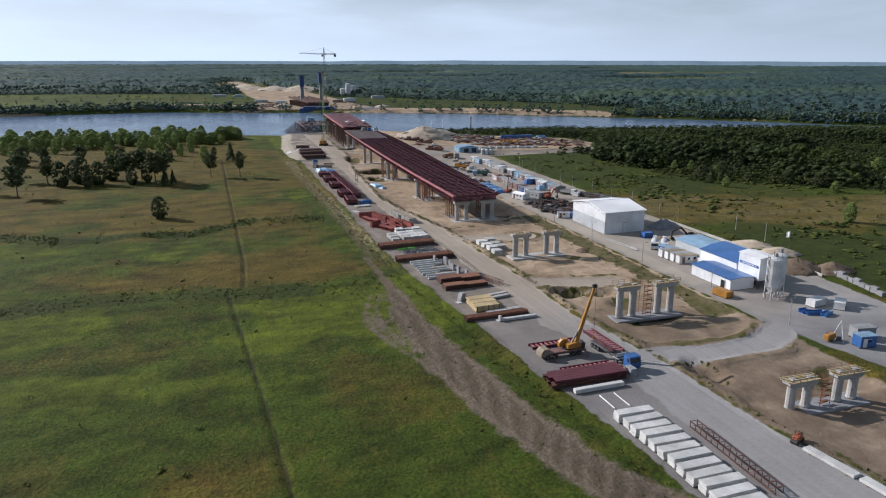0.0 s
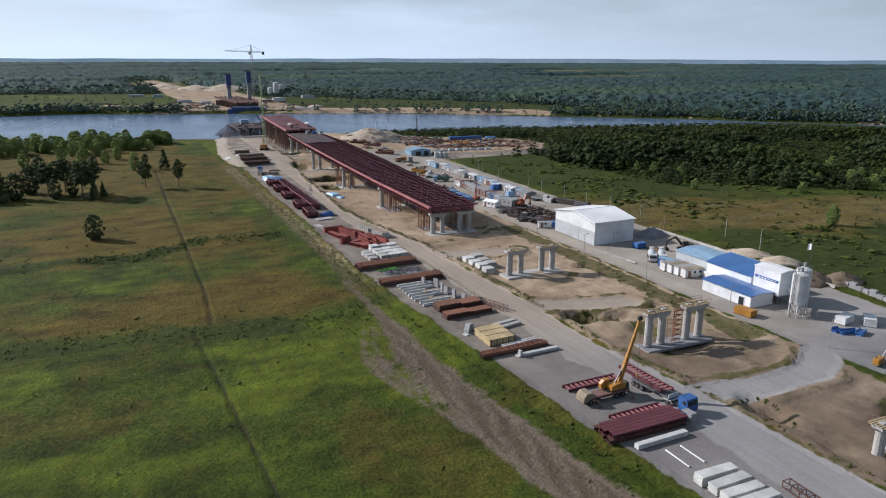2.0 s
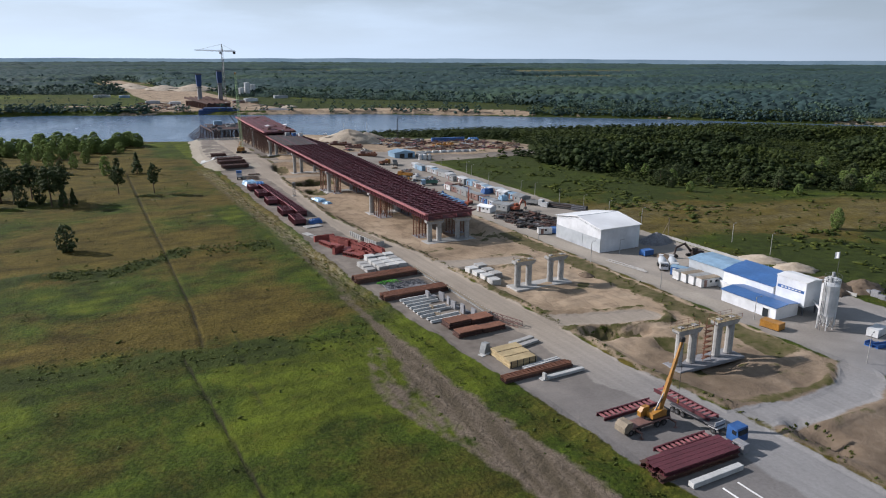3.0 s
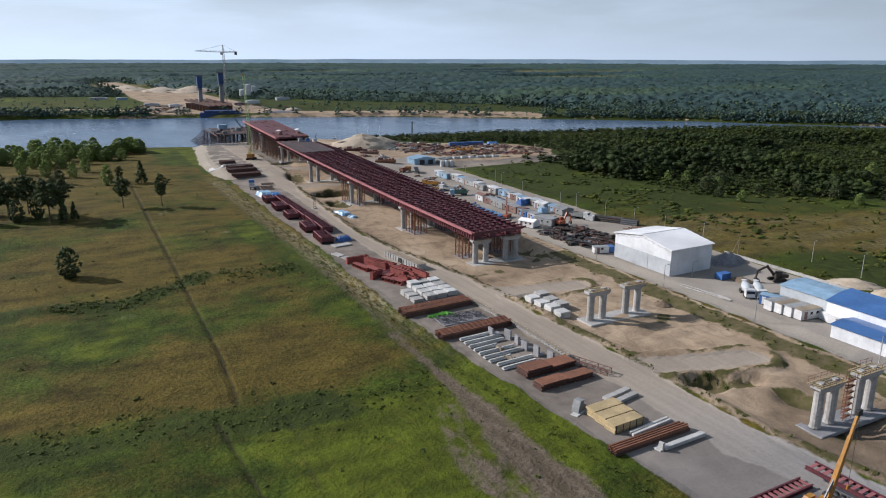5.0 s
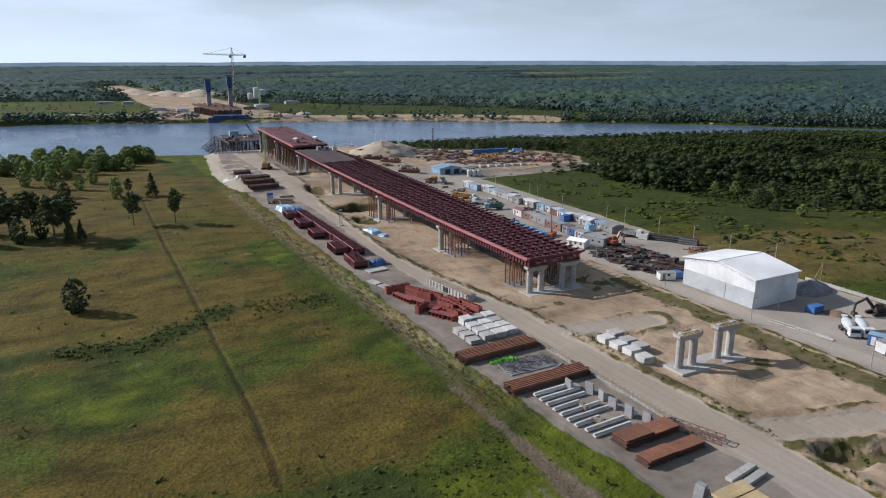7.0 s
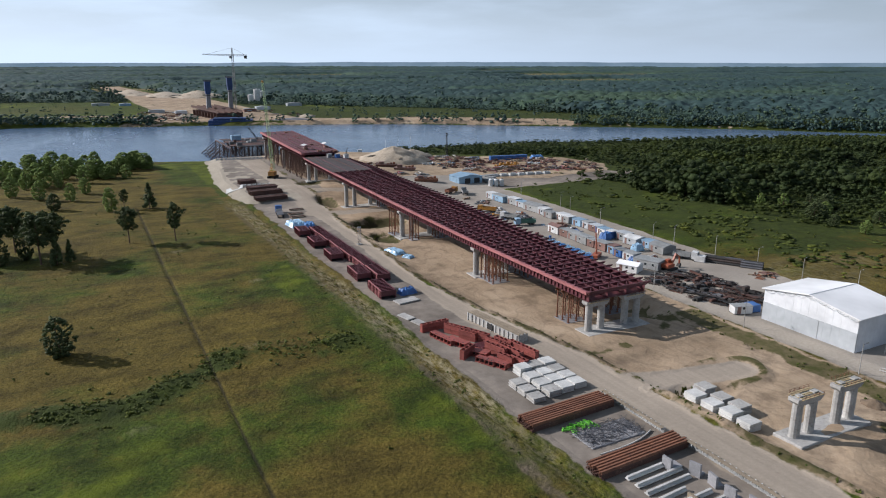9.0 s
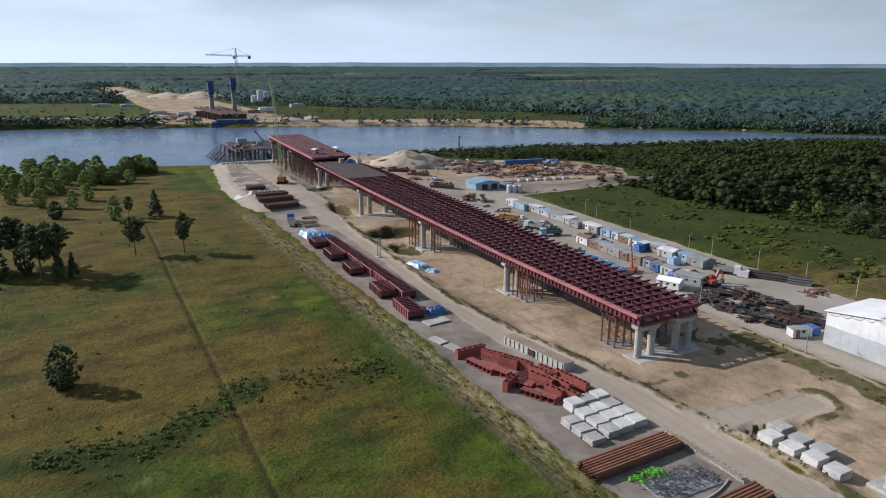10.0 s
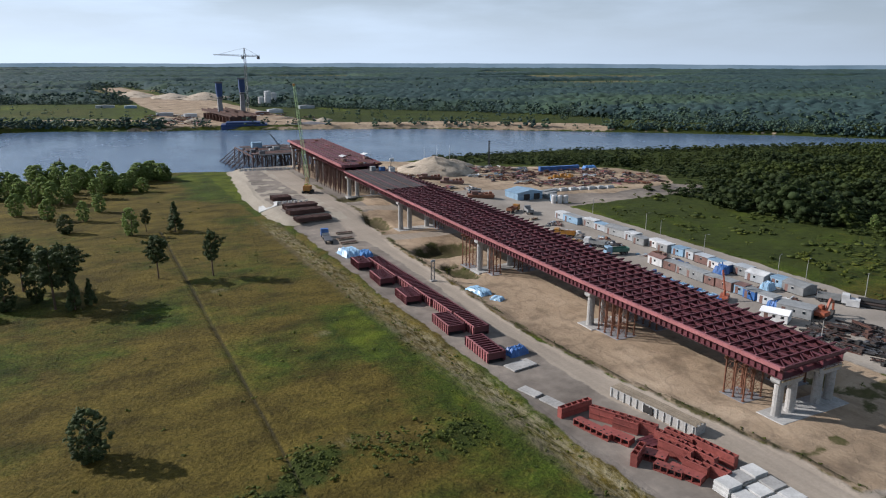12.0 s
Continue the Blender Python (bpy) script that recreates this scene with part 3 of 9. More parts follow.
lush = np.where(X < 60, lush + 0.22 * step(205, 150, Y), lush)
lush = np.where(Y < 150, np.minimum(lush, 0.74 + 0.01 * np.maximum(0, Y - 115)), lush)
bleached = step(40, 16, np.abs(Y - 238 + 0.42 * (X - 175) + 26 * (value_noise(X, Y, 30) - 0.5))) * (X > 153)
lush = np.where(X > 153, 0.36 + 0.50 * value_noise(X, Y, 22) + 0.22 * (value_noise(X * 0.5, Y, 9) - 0.5) + 0.25 * step(270, 310, Y) - 0.62 * bleached * (0.35 + 0.9 * value_noise(X * 0.4, Y, 11)), lush)
lush = np.where(Y > 640, 0.80 + 0.5 * (value_noise(X, Y, 70) - 0.5), lush)
lush = np.where(far_field(X, Y) > 0.3, 0.15, lush)
scrub = 1.25 * soft(2.2 - np.abs(Y - ditch_line(X) + 1.5) * 0.5, 3.0) * (X < 38) * (0.45 + 0.8 * value_noise(X, Y, 12))
scrub = np.maximum(scrub, 0.95 * step(11, 3, np.abs(Y - 184 + 4 * np.sin(X / 17.0))) * step(44, 20, X) * (0.3 + 0.9 * value_noise(X, Y, 10)))
scrub = np.maximum(scrub, np.where(X > 153, (0.75 * value_noise(X, Y, 24) + 0.45 * value_noise(X, Y, 9) + 0.45 * step(225, 165, Y) + 0.30 * step(255, 300, Y)) * step(155, 165, X) * (1 - 0.8 * bleached), 0))
scrub = np.maximum(scrub, np.where((X > 172) & (Y < 590), 1.3 * step(-2, 6, wood_front(X, Y)), 0))
furrow_and_shade = 1.0 * step(1.0, 0.25, np.abs(X - np.interp(Y, ROAD_Y, ROAD_R) - 0.8 - 0.7 * (value_noise(X, Y, 12) - 0.5))) * step(222, 232, Y) * step(400, 385, Y) * (0.62 + 0.38 * value_noise(X, Y, 6))
for k, line in enumerate(FURROWS):
    furrow_and_shade = np.maximum(furrow_and_shade, (1.0 if k < 2 else 0.6) * step(0.60, 0.15, near_line(X, Y, line)) * (0.62 + 0.38 * value_noise(X, Y, 3)))
straw = step(5.0, 1.0, np.abs(X - 45.2 + 0.014 * (Y - 300))) * step(175, 240, Y) * step(445, 420, Y) * (0.45 + 0.9 * value_noise(X * 3.0, Y * 0.5, 4))
straw = np.maximum(straw, 0.55 * bleached * value_noise(X * 0.5, Y, 8))
straw = np.maximum(straw, 0.95 * far_field(X, Y))
for cx, cy in ((12, 361), (16, 270), (22, 269), (-9, 244), (27, 318)):
    straw = np.maximum(straw, 0.7 * step(1.0, 0.4, np.hypot((X - cx) / 3.0, (Y - cy) / 2.2)) * value_noise(X, Y, 2))
# hollow floors darkened: wet soil, and the steep sides' shade painted in
for cx, cy, rx, ry, d in HOLLOWS[3:7]:
    furrow_and_shade = np.maximum(furrow_and_shade, 0.62 * step(1.05, 0.75, np.hypot((X - cx) / rx, (Y - cy) / ry) + 0.3 * (value_noise(X, Y, 4) - 0.5)) * (0.6 + 0.5 * value_noise(X, Y, 5)))
# near ground toned down: bare earth, with a cloud's shade put into the colour
shaded_earth = step(172, 104, Y + 40 * (value_noise(X, Y, 25) - 0.5)) * (Y < 300)
ground_mesh = big_mesh("ground", ground_v, ground_f, None, smooth=True)
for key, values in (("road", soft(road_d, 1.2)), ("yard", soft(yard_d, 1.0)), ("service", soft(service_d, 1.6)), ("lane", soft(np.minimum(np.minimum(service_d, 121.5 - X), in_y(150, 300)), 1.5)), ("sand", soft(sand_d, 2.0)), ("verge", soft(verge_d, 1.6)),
                    ("track", soft(track_d, 2.0) * np.interp(Y, (120, 170, 215, 300), (1.0, 0.85, 0.5, 0.42))), ("slope", soft(slope_d, 0.8)), ("lush", np.clip(lush, 0, 1)), ("scrub", np.clip(scrub, 0, 1)), ("furrow_and_shade", np.clip(furrow_and_shade, 0, 1)), ("straw", np.clip(straw, 0, 1)), ("rut", rut), ("shaded_earth", shaded_earth)):
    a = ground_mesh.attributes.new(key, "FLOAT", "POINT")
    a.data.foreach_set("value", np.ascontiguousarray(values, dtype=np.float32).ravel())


def ground_material():
    m, nt, p = nodes_of("open_ground")

    def attr(key):
        n = nt.nodes.new("ShaderNodeAttribute")
        n.attribute_name = key
        return n.outputs["Fac"]

    def math_of(op, a, b):
        n = nt.nodes.new("ShaderNodeMath")
        n.operation = op
        for s, v in zip(n.inputs, (a, b)):
            if isinstance(v, (int, float)):
                s.default_value = v
            else:
                nt.links.new(v, s)
        return n.outputs[0]

    fine, mid, broad = noise_of(nt, 1.6, 6, 0.65), noise_of(nt, 0.33, 5, 0.6), noise_of(nt, 0.05, 4, 0.55)
    jitter = math_of("MULTIPLY", math_of("SUBTRACT", mid, 0.5), 0.9)

    def mask(key, lo=0.42, hi=0.60, amount=1.0):
        v = math_of("ADD", attr(key), math_of("MULTIPLY", jitter, amount))
        return ramp(nt, v, [(lo, 0.0), (hi, 1.0)])

    dry = ramp(nt, fine, [(0.30, (0.062, 0.047, 0.009)), (0.5, (0.108, 0.081, 0.014)), (0.70, (0.165, 0.124, 0.028))])
    green = ramp(nt, fine, [(0.30, (0.024, 0.039, 0.004)), (0.5, (0.046, 0.070, 0.006)), (0.70, (0.082, 0.112, 0.011))])
    g = mix(nt, ramp(nt, math_of("ADD", attr("lush"), math_of("MULTIPLY", math_of("SUBTRACT", mid, 0.5), 0.7)), [(0.22, 0.0), (0.72, 1.0)]), dry, green)
    g = mix(nt, ramp(nt, math_of('ADD', attr('lush'), math_of('MULTIPLY', math_of('SUBTRACT', mid, 0.5), 0.5)), [(0.80, 0.0), (1.05, 0.75)]), g, (0.105, 0.130, 0.009))
    tufts = noise_of(nt, 0.7, 5, 0.7, stretch=(0.6, 1.0, 1.0))
    g = mix(nt, ramp(nt, tufts, [(0.52, 0.0), (0.70, 0.5)]), g, (0.024, 0.030, 0.005))
    sweep = noise_of(nt, 0.11, 6, 0.62, stretch=(0.7, 1.3, 1.0))
    g = mix(nt, 1.0, g, ramp(nt, sweep, [(0.32, 0.46), (0.5, 0.86), (0.68, 1.24)]), "MULTIPLY")
    straw = noise_of(nt, 0.24, 6, 0.7, stretch=(1.3, 0.8, 1.0))
    g = mix(nt, ramp(nt, straw, [(0.55, 0.0), (0.75, 0.5)]), g, (0.140, 0.108, 0.018))
    weeds = ramp(nt, mid, [(0.3, (0.020, 0.030, 0.005)), (0.7, (0.050, 0.066, 0.010))])
    g = mix(nt, mask("scrub", 0.5, 0.75), g, weeds)
    stems = noise_of(nt, 1.1, 5, 0.7, stretch=(1.0, 0.3, 1.0))
    g = mix(nt, math_of("MULTIPLY", attr("straw"), ramp(nt, stems, [(0.42, 0.0), (0.62, 0.9)])), g, (0.27, 0.235, 0.145))
    soil = ramp(nt, fine, [(0.3, (0.115, 0.088, 0.062)), (0.7, (0.21, 0.168, 0.125))])
    col = mix(nt, mask("track", 0.42, 0.70), g, soil)
    col = mix(nt, math_of('MULTIPLY', math_of('MULTIPLY', attr('rut'), attr('track')), 0.75), col, (0.075, 0.060, 0.036))
    sand = ramp(nt, math_of("ADD", math_of("MULTIPLY", fine, 0.3), math_of("MULTIPLY", broad, 0.7)), [(0.34, (0.27, 0.197, 0.128)), (0.5, (0.365, 0.275, 0.185)), (0.66, (0.44, 0.345, 0.245))])
    # near sand turns brown: dug soil plus the cloud's shade in its tone
    sand = mix(nt, attr('shaded_earth'), sand, ramp(nt, math_of('ADD', math_of('MULTIPLY', mid, 0.5), math_of('MULTIPLY', broad, 0.5)), [(0.34, (0.125, 0.092, 0.062)), (0.52, (0.20, 0.152, 0.108)), (0.7, (0.29, 0.228, 0.165))]))
    ruts = noise_of(nt, 0.5, 4, 0.6, stretch=(1.0, 0.22, 1.0))
    sand = mix(nt, ramp(nt, ruts, [(0.52, 0.0), (0.68, 0.4)]), sand, (0.185, 0.135, 0.090))
    for size, width, shade in ((0.10, 0.020, (0.16, 0.120, 0.084)), (0.055, 0.014, (0.17, 0.128, 0.09))):
        loops = noise_of(nt, size, 1.5, 0.4, stretch=(1.0, 0.7, 1.0))
        sand = mix(nt, ramp(nt, loops, [(0.5 - width, 0.0), (0.5, 0.30), (0.5 + width, 0.0)]), sand, shade)
    blots = noise_of(nt, 0.16, 5, 0.6)
    sand = mix(nt, ramp(nt, blots, [(0.52, 0.0), (0.66, 0.6)]), sand, (0.155, 0.115, 0.080))
    col = mix(nt, mask("sand"), col, sand)
    tracks = noise_of(nt, 0.8, 2, 0.5, stretch=(1.0, 0.025, 1.0))
    yard = ramp(nt, math_of("ADD", math_of("MULTIPLY", fine, 0.6), math_of("MULTIPLY", broad, 0.4)), [(0.3, (0.15, 0.14, 0.132)), (0.7, (0.235, 0.222, 0.212))])
    # near yard, road and plant yard take grey tones for the cloud's shade
    yard = mix(nt, attr('shaded_earth'), ramp(nt, math_of('ADD', math_of('MULTIPLY', mid, 0.5), math_of('MULTIPLY', broad, 0.5)), [(0.36, (0.15, 0.128, 0.108)), (0.52, (0.215, 0.186, 0.156)), (0.68, (0.30, 0.258, 0.212))]), yard)
    col = mix(nt, mask("yard"), col, yard)
    gravel = ramp(nt, fine, [(0.25, (0.30, 0.252, 0.198)), (0.75, (0.37, 0.318, 0.257))])
    gravel = mix(nt, attr('shaded_earth'), gravel, ramp(nt, fine, [(0.25, (0.235, 0.228, 0.222)), (0.75, (0.30, 0.292, 0.284))]))
    gravel = mix(nt, 1.0, gravel, ramp(nt, tracks, [(0.3, 0.90), (0.7, 1.05)]), "MULTIPLY")
    col = mix(nt, mask("road", 0.40, 0.62, 0.6), col, gravel)
    plant = ramp(nt, math_of("ADD", math_of("MULTIPLY", fine, 0.5), math_of("MULTIPLY", broad, 0.5)), [(0.32, (0.245, 0.215, 0.18)), (0.66, (0.345, 0.31, 0.265))])
    plant = mix(nt, attr('shaded_earth'), plant, ramp(nt, broad, [(0.32, (0.20, 0.196, 0.194)), (0.66, (0.28, 0.275, 0.272))]))
    col = mix(nt, mask("service", 0.42, 0.58, 0.6), col, plant)
    col = mix(nt, math_of("MULTIPLY", mask("lane", 0.35, 0.75, 0.8), 0.7), col, ramp(nt, fine, [(0.3, (0.33, 0.288, 0.232)), (0.7, (0.43, 0.385, 0.322))]))
    col = mix(nt, mask("slope", 0.45, 0.55, 0.3), col, ramp(nt, fine, [(0.3, (0.32, 0.28, 0.22)), (0.7, (0.41, 0.365, 0.295))]))
    col = mix(nt, mask("verge", 0.46, 0.66, 1.2), col, mix(nt, ramp(nt, mid, [(0.35, 0.0), (0.65, 1.0)]), (0.145, 0.115, 0.062), (0.066, 0.068, 0.020)))
    col = mix(nt, ramp(nt, attr("furrow_and_shade"), [(0.25, 0.0), (0.8, 0.85)]), col, (0.030, 0.027, 0.014))
    col = mix(nt, 1.0, col, ramp(nt, broad, [(0.25, 0.80), (0.7, 1.08)]), "MULTIPLY")
    nt.links.new(col, p.inputs["Base Color"])
    p.inputs["Roughness"].default_value, p.inputs["Specular IOR Level"].default_value = 0.95, 0.15
    made = math_of('MAXIMUM', math_of('MAXIMUM', attr('yard'), attr('road')), math_of('MAXIMUM', attr('service'), math_of('MULTIPLY', attr('sand'), 0.7)))
    both = math_of('MULTIPLY', math_of('ADD', math_of('MULTIPLY', fine, 0.45), mid), math_of('SUBTRACT', 1.0, math_of('MULTIPLY', made, 0.85)))
    bump(nt, p, both, 0.85, 0.8)
    return m


ground_mesh.materials.clear()
ground_mesh.materials.append(ground_material())
tagged(new("ground", ground_mesh), "grassy field, sandy works site and gravel haul road by a river", "ground", kind="structure")

# ---- river ----
m_water, nt, p = nodes_of("river_water")
p.inputs["Base Color"].default_value = (0.075, 0.122, 0.190, 1)
p.inputs["Roughness"].default_value, p.inputs["IOR"].default_value = 0.10, 1.33
calm = noise_of(nt, 0.02, 4, 0.55, stretch=(1, 0.5, 1))
w1 = noise_of(nt, 0.8, 5, 0.6, stretch=(0.6, 1.4, 1))
nt.links.new(ramp(nt, calm, [(0.35, 0.20), (0.7, 0.30)]), p.inputs["Roughness"])
bump(nt, p, w1, 0.22, 0.2)
xs = np.array(sorted(set(np.linspace(-2500, 2500, 90)) | set(np.linspace(-300, 800, 90))))
lo, hi = np.interp(xs, *NEAR_BANK) - 25, np.interp(xs, *FAR_BANK) + 25
wv = np.concatenate([np.stack([xs, lo, np.full_like(xs, WATER)], 1), np.stack([xs, hi, np.full_like(xs, WATER)], 1)])
wi = np.arange(len(xs) - 1)
tagged(new("river", big_mesh("river", wv, np.stack([wi, wi + 1, wi + 1 + len(xs), wi + len(xs)], 1), m_water)), "wide calm blue-grey river between wooded banks", "water", kind="structure")


# ---- the bridge ----
def bridge_x(y):
    return float(np.interp(y, (60, 86, 135, 193, 246, 295, 345, 403, 465, 510, 560), (97.8, 96.4, 92.6, 90.4, 89.8, 89.2, 88.6, 88.9, 90.6, 91.2, 92.2)))


def deck_top(y):
    return float(np.interp(y, (245, 295, 345, 403, 462), (9.8, 10.5, 11.7, 12.7, 13.3)))


def upper_top(y):
    return float(np.interp(y, (462, 557), (15.0, 17.0)))


OFFSETS = (-6.65, -3.3, 3.3, 6.65)


def pier(y, cap_top, base=0.0, ladder=False):
    x = bridge_x(y)
    label = "grey concrete bridge pier " + ("topped with timber formwork" if ladder else "with four round columns on a footing")
    t = thing("bridge_pier", x, y, base, 0, label, "bridge pier", "piers of the bridge under construction")
    h = cap_top - base
    foot = Shape()
    foot.block(0, -0.3, -0.55 if y < 150 else -0.35, 17.0, 5.0 if y < 150 else 5.6, 0.55, 0.12)
    part("footing", foot, CONCRETE_GREY if y < 150 else CONCRETE, t)
    for k, o in enumerate(OFFSETS):
        c = Shape()
        r = 0.82
        n = 12
        c.cyl(o, 0, 0.15, h - 1.1, r, r, n)
        c.cyl(o, 0, 0.15, 0.45, r + 0.12, r + 0.05, n)
        part("column", c, CONCRETE, t)
    for side in (-1, 1):
        c = Shape()
        m = side * (OFFSETS[3] + OFFSETS[2]) / 2
        c.prism([(m - 3.0, h - 0.6), (m - 2.4, h - 1.2), (m + 2.4, h - 1.2), (m + 3.0, h - 0.6), (m + 3.0, h), (m - 3.0, h)], -0.95, 0.95)
        for o in (-1.68, 1.68):
            c.block(m + o, 0, h, 1.0, 1.0, 0.28, 0.04)
        part("pier_cap", c, CONCRETE, t)
    return t


def formwork(y, cap_top, ladders=True):
    """Loose boards and rails round the top of an unfinished pier."""
    x = bridge_x(y)
    half, rail = (3.2, 1.1) if ladders else (2.4, 0.7)
    t = thing("pier_formwork", x, y, cap_top, 0, "pale timber formwork boards and rails round a pier top", "formwork", "formwork on the pier tops")
    rnd = random.Random(int(y))
    for side in (-1, 1):
        m = side * 4.97
        for k in range(6):
            b = Shape()
            yy = -1.25 + 0.5 * k
            b.bar((m - half + rnd.uniform(-0.4, 0.2), yy, 0.06 + 0.004 * k), (m + half + rnd.uniform(-0.2, 0.4), yy + rnd.uniform(-0.2, 0.2), 0.06 + 0.004 * k), 0.24, 0.09)
            part("board", b, PALE_TIMBER, t)
        for yy in (-1.4, 1.4):
            r = Shape()
            for k in range(5):
                u = m + (half - 0.2) * (0.5 * k - 1)
                r.rod((u, yy, 0.1), (u, yy, rail), 0.035, 5)
            for zz in (0.5 * rail, rail - 0.02):
                r.rod((m - half, yy, zz), (m + half, yy, zz), 0.03, 5)
            part("handrail", r, RUST, t)
    if ladders:
        s = Shape()
        n = int(cap_top / 0.55)
        for k in range(n):
            z = -cap_top + 0.3 + k * 0.55
            s.bar((-1.0, -0.6, z), (1.0, -0.6, z + 0.25 * (-1) ** k), 0.5, 0.05)
        for o in (-1.05, 1.05):
            for q in (-0.9, 0.9):
                s.rod((o, q, -cap_top), (o, q, 0.6), 0.05, 5)
        part("access_stair", s, RUST, t, "rusty access stair tower")
    return t


def support_tower(x, y, base, top, nx_, ny_, pitch=2.2, dark=False):
    """A falsework tower of steel tubes with crossed braces."""
    t = thing("support_tower", x, y, base, 0, "rust-brown steel tube falsework tower under the bridge deck", "falsework", "falsework towers under the deck")
    h = top - base
    mat = RUST_DARK if dark else RUST
    pad = Shape()
    pad.block(0, 0, -0.1, (nx_ - 1) * pitch + 1.1, (ny_ - 1) * pitch + 1.1, 0.26, 0.06)
    part("base_slab", pad, CONCRETE_GREY, t)
    legs = [(pitch * (i - (nx_ - 1) / 2), pitch * (j - (ny_ - 1) / 2)) for i in range(nx_) for j in range(ny_)]
    for px, py in legs:
        s = Shape()
        s.cyl(px, py, 0.2, h - 0.5, 0.16, 0.16, 8)
        s.cyl(px, py, 0.2, 0.32, 0.3, 0.3, 8)
        part("leg", s, mat, t)
    levels = max(2, round(h / 2.4))
    s = Shape()
    for k in range(levels):
        z0, z1 = 0.5 + (h - 1.2) * k / levels, 0.5 + (h - 1.2) * (k + 1) / levels
        for (ax, ay), (bx, by) in ((a, b) for n, a in enumerate(legs) for b in legs[n + 1:]):
            if abs(ax - bx) + abs(ay - by) < pitch * 1.05:
                s.rod((ax, ay, z1), (bx, by, z1), 0.05, 4)
                s.rod((ax, ay, z0), (bx, by, z1), 0.04, 4)
    part("brace", s, mat, t)
    w = pitch * (nx_ - 1) / 2 + 0.6
    for j in range(ny_):
        s = Shape()
        yy = pitch * (j - (ny_ - 1) / 2)
        s.ibeam((-w, yy, h - 0.27), (w, yy, h - 0.27), 0.3, 0.5)
        part("head_beam", s, mat, t)
    return t


def span(name, y0, y1, top, depth, bays, left, right, label, open_top=False):
    """A steel grillage: four plate girders, cross girders and cantilever brackets, piece by piece."""
    t = thing(name, 0, 0, 0, 0, label, "bridge deck")
    ys = [y0 + (y1 - y0) * k / bays for k in range(bays + 1)]
    for n, o in enumerate((-7.5, -2.6, 2.6, None)):
        mat = PRIMER
        for a, b in zip(ys[::3], ys[3::3]):
            s = Shape()
            oa, ob_ = (right(a) + 5.3, right(b) + 5.3) if o is None else (o, o)
            xa, xb, za, zb = bridge_x(a) + oa, bridge_x(b) + ob_, top(a), top(b)
            s.ibeam((xa, a, za - depth / 2 - 0.28), (xb, b, zb - depth / 2 - 0.28), 0.75, depth, 0.07)
            part("girder", s, mat, t)
    for k in range(bays * 2 + 1):
        y = y0 + (y1 - y0) * k / (bays * 2)
        s = Shape().box(bridge_x(y) - 7.5 - 0.32, bridge_x(y) - 7.54, y - 0.03, y + 0.03, top(y) - depth - 0.2, top(y) - 0.4)
        part("web_stiffener", s, PRIMER, t)
    for a, b in zip(ys[::6], ys[6::6] or ys[-1:]):
        for lo_, hi_ in ((lambda y: -7.2, lambda y: -2.9), (lambda y: -2.85, lambda y: 2.85), (lambda y: 2.9, lambda y: right(y) + 5.0)):
            za, zb = top(a) - depth - 0.2, top(b) - depth - 0.2
            v = [(bridge_x(a) + lo_(a), a + 0.02, za), (bridge_x(a) + hi_(a), a + 0.02, za), (bridge_x(b) + hi_(b), b - 0.02, zb), (bridge_x(b) + lo_(b), b - 0.02, zb)]
            part("bottom_plate", Shape().put(v + [(p, q, r + 0.05) for p, q, r in v], [(3, 2, 1, 0), (4, 5, 6, 7), (0, 1, 5, 4), (1, 2, 6, 5), (2, 3, 7, 6), (3, 0, 4, 7)]), PRIMER, t)
    for y in ys:
        x, z = bridge_x(y), top(y)
        s = Shape()
        s.ibeam((x - 7.5, y, z - 0.42), (x + right(y) + 5.3, y, z - 0.42), 0.30, 0.8, 0.05)
        part("cross_girder", s, PRIMER, t)
        for side, root, reach in ((-1, 7.5, left), (1, right(y) + 5.3, 1.7)):
            b = Shape()
            xr, xt = x + side * root, x + side * (root + reach)
            b.bar((xr, y, z - 0.06), (xt, y, z - 0.06), 0.34, 0.08)
            b.put([(xr, y - 0.03, z - 0.1), (xt, y - 0.03, z - 0.1), (xt, y - 0.03, z - 0.35), (xr, y - 0.03, z - 0.95), (xr, y + 0.03, z - 0.1), (xt, y + 0.03, z - 0.1), (xt, y + 0.03, z - 0.35), (xr, y + 0.03, z - 0.95)],
                  [(0, 1, 2, 3), (7, 6, 5, 4), (0, 4, 5, 1), (1, 5, 6, 2), (2, 6, 7, 3)])
            # left brackets are coloured as sunlit, right ones in plain primer
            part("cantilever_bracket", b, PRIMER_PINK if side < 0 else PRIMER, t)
    # the edge beam along the bracket tips, and the flat bracing between the cross girders
    for a, b in zip(ys[::3], ys[3::3]):
        e = -7.5 - left - 0.06
        part("edge_beam", Shape().bar((bridge_x(a) + e, a, top(a) - 0.34), (bridge_x(b) + e, b - 0.03, top(b) - 0.34), 0.12, 0.66).bar((bridge_x(a) + e + 0.2, a, top(a) + 0.0), (bridge_x(b) + e + 0.2, b - 0.03, top(b) + 0.0), 0.5, 0.05), PRIMER_PINK, t, "pale edge beam coloured as sunlit primer")
    if open_top:
        for k, (a, b) in enumerate(zip(ys, ys[1:])):
            for o0, o1 in ((-8.4, -7.5), (-7.4, -5.1), (-4.9, -2.7), (-2.5, -0.1), (0.1, 2.5), (2.7, 4.9)):
                if k % 2:
                    o0, o1 = o1, o0
                part("lateral_brace", Shape().bar((bridge_x(a) + o0, a, top(a) - 0.22), (bridge_x(b) + o1, b, top(b) - 0.22), 0.2, 0.1), PRIMER, t)
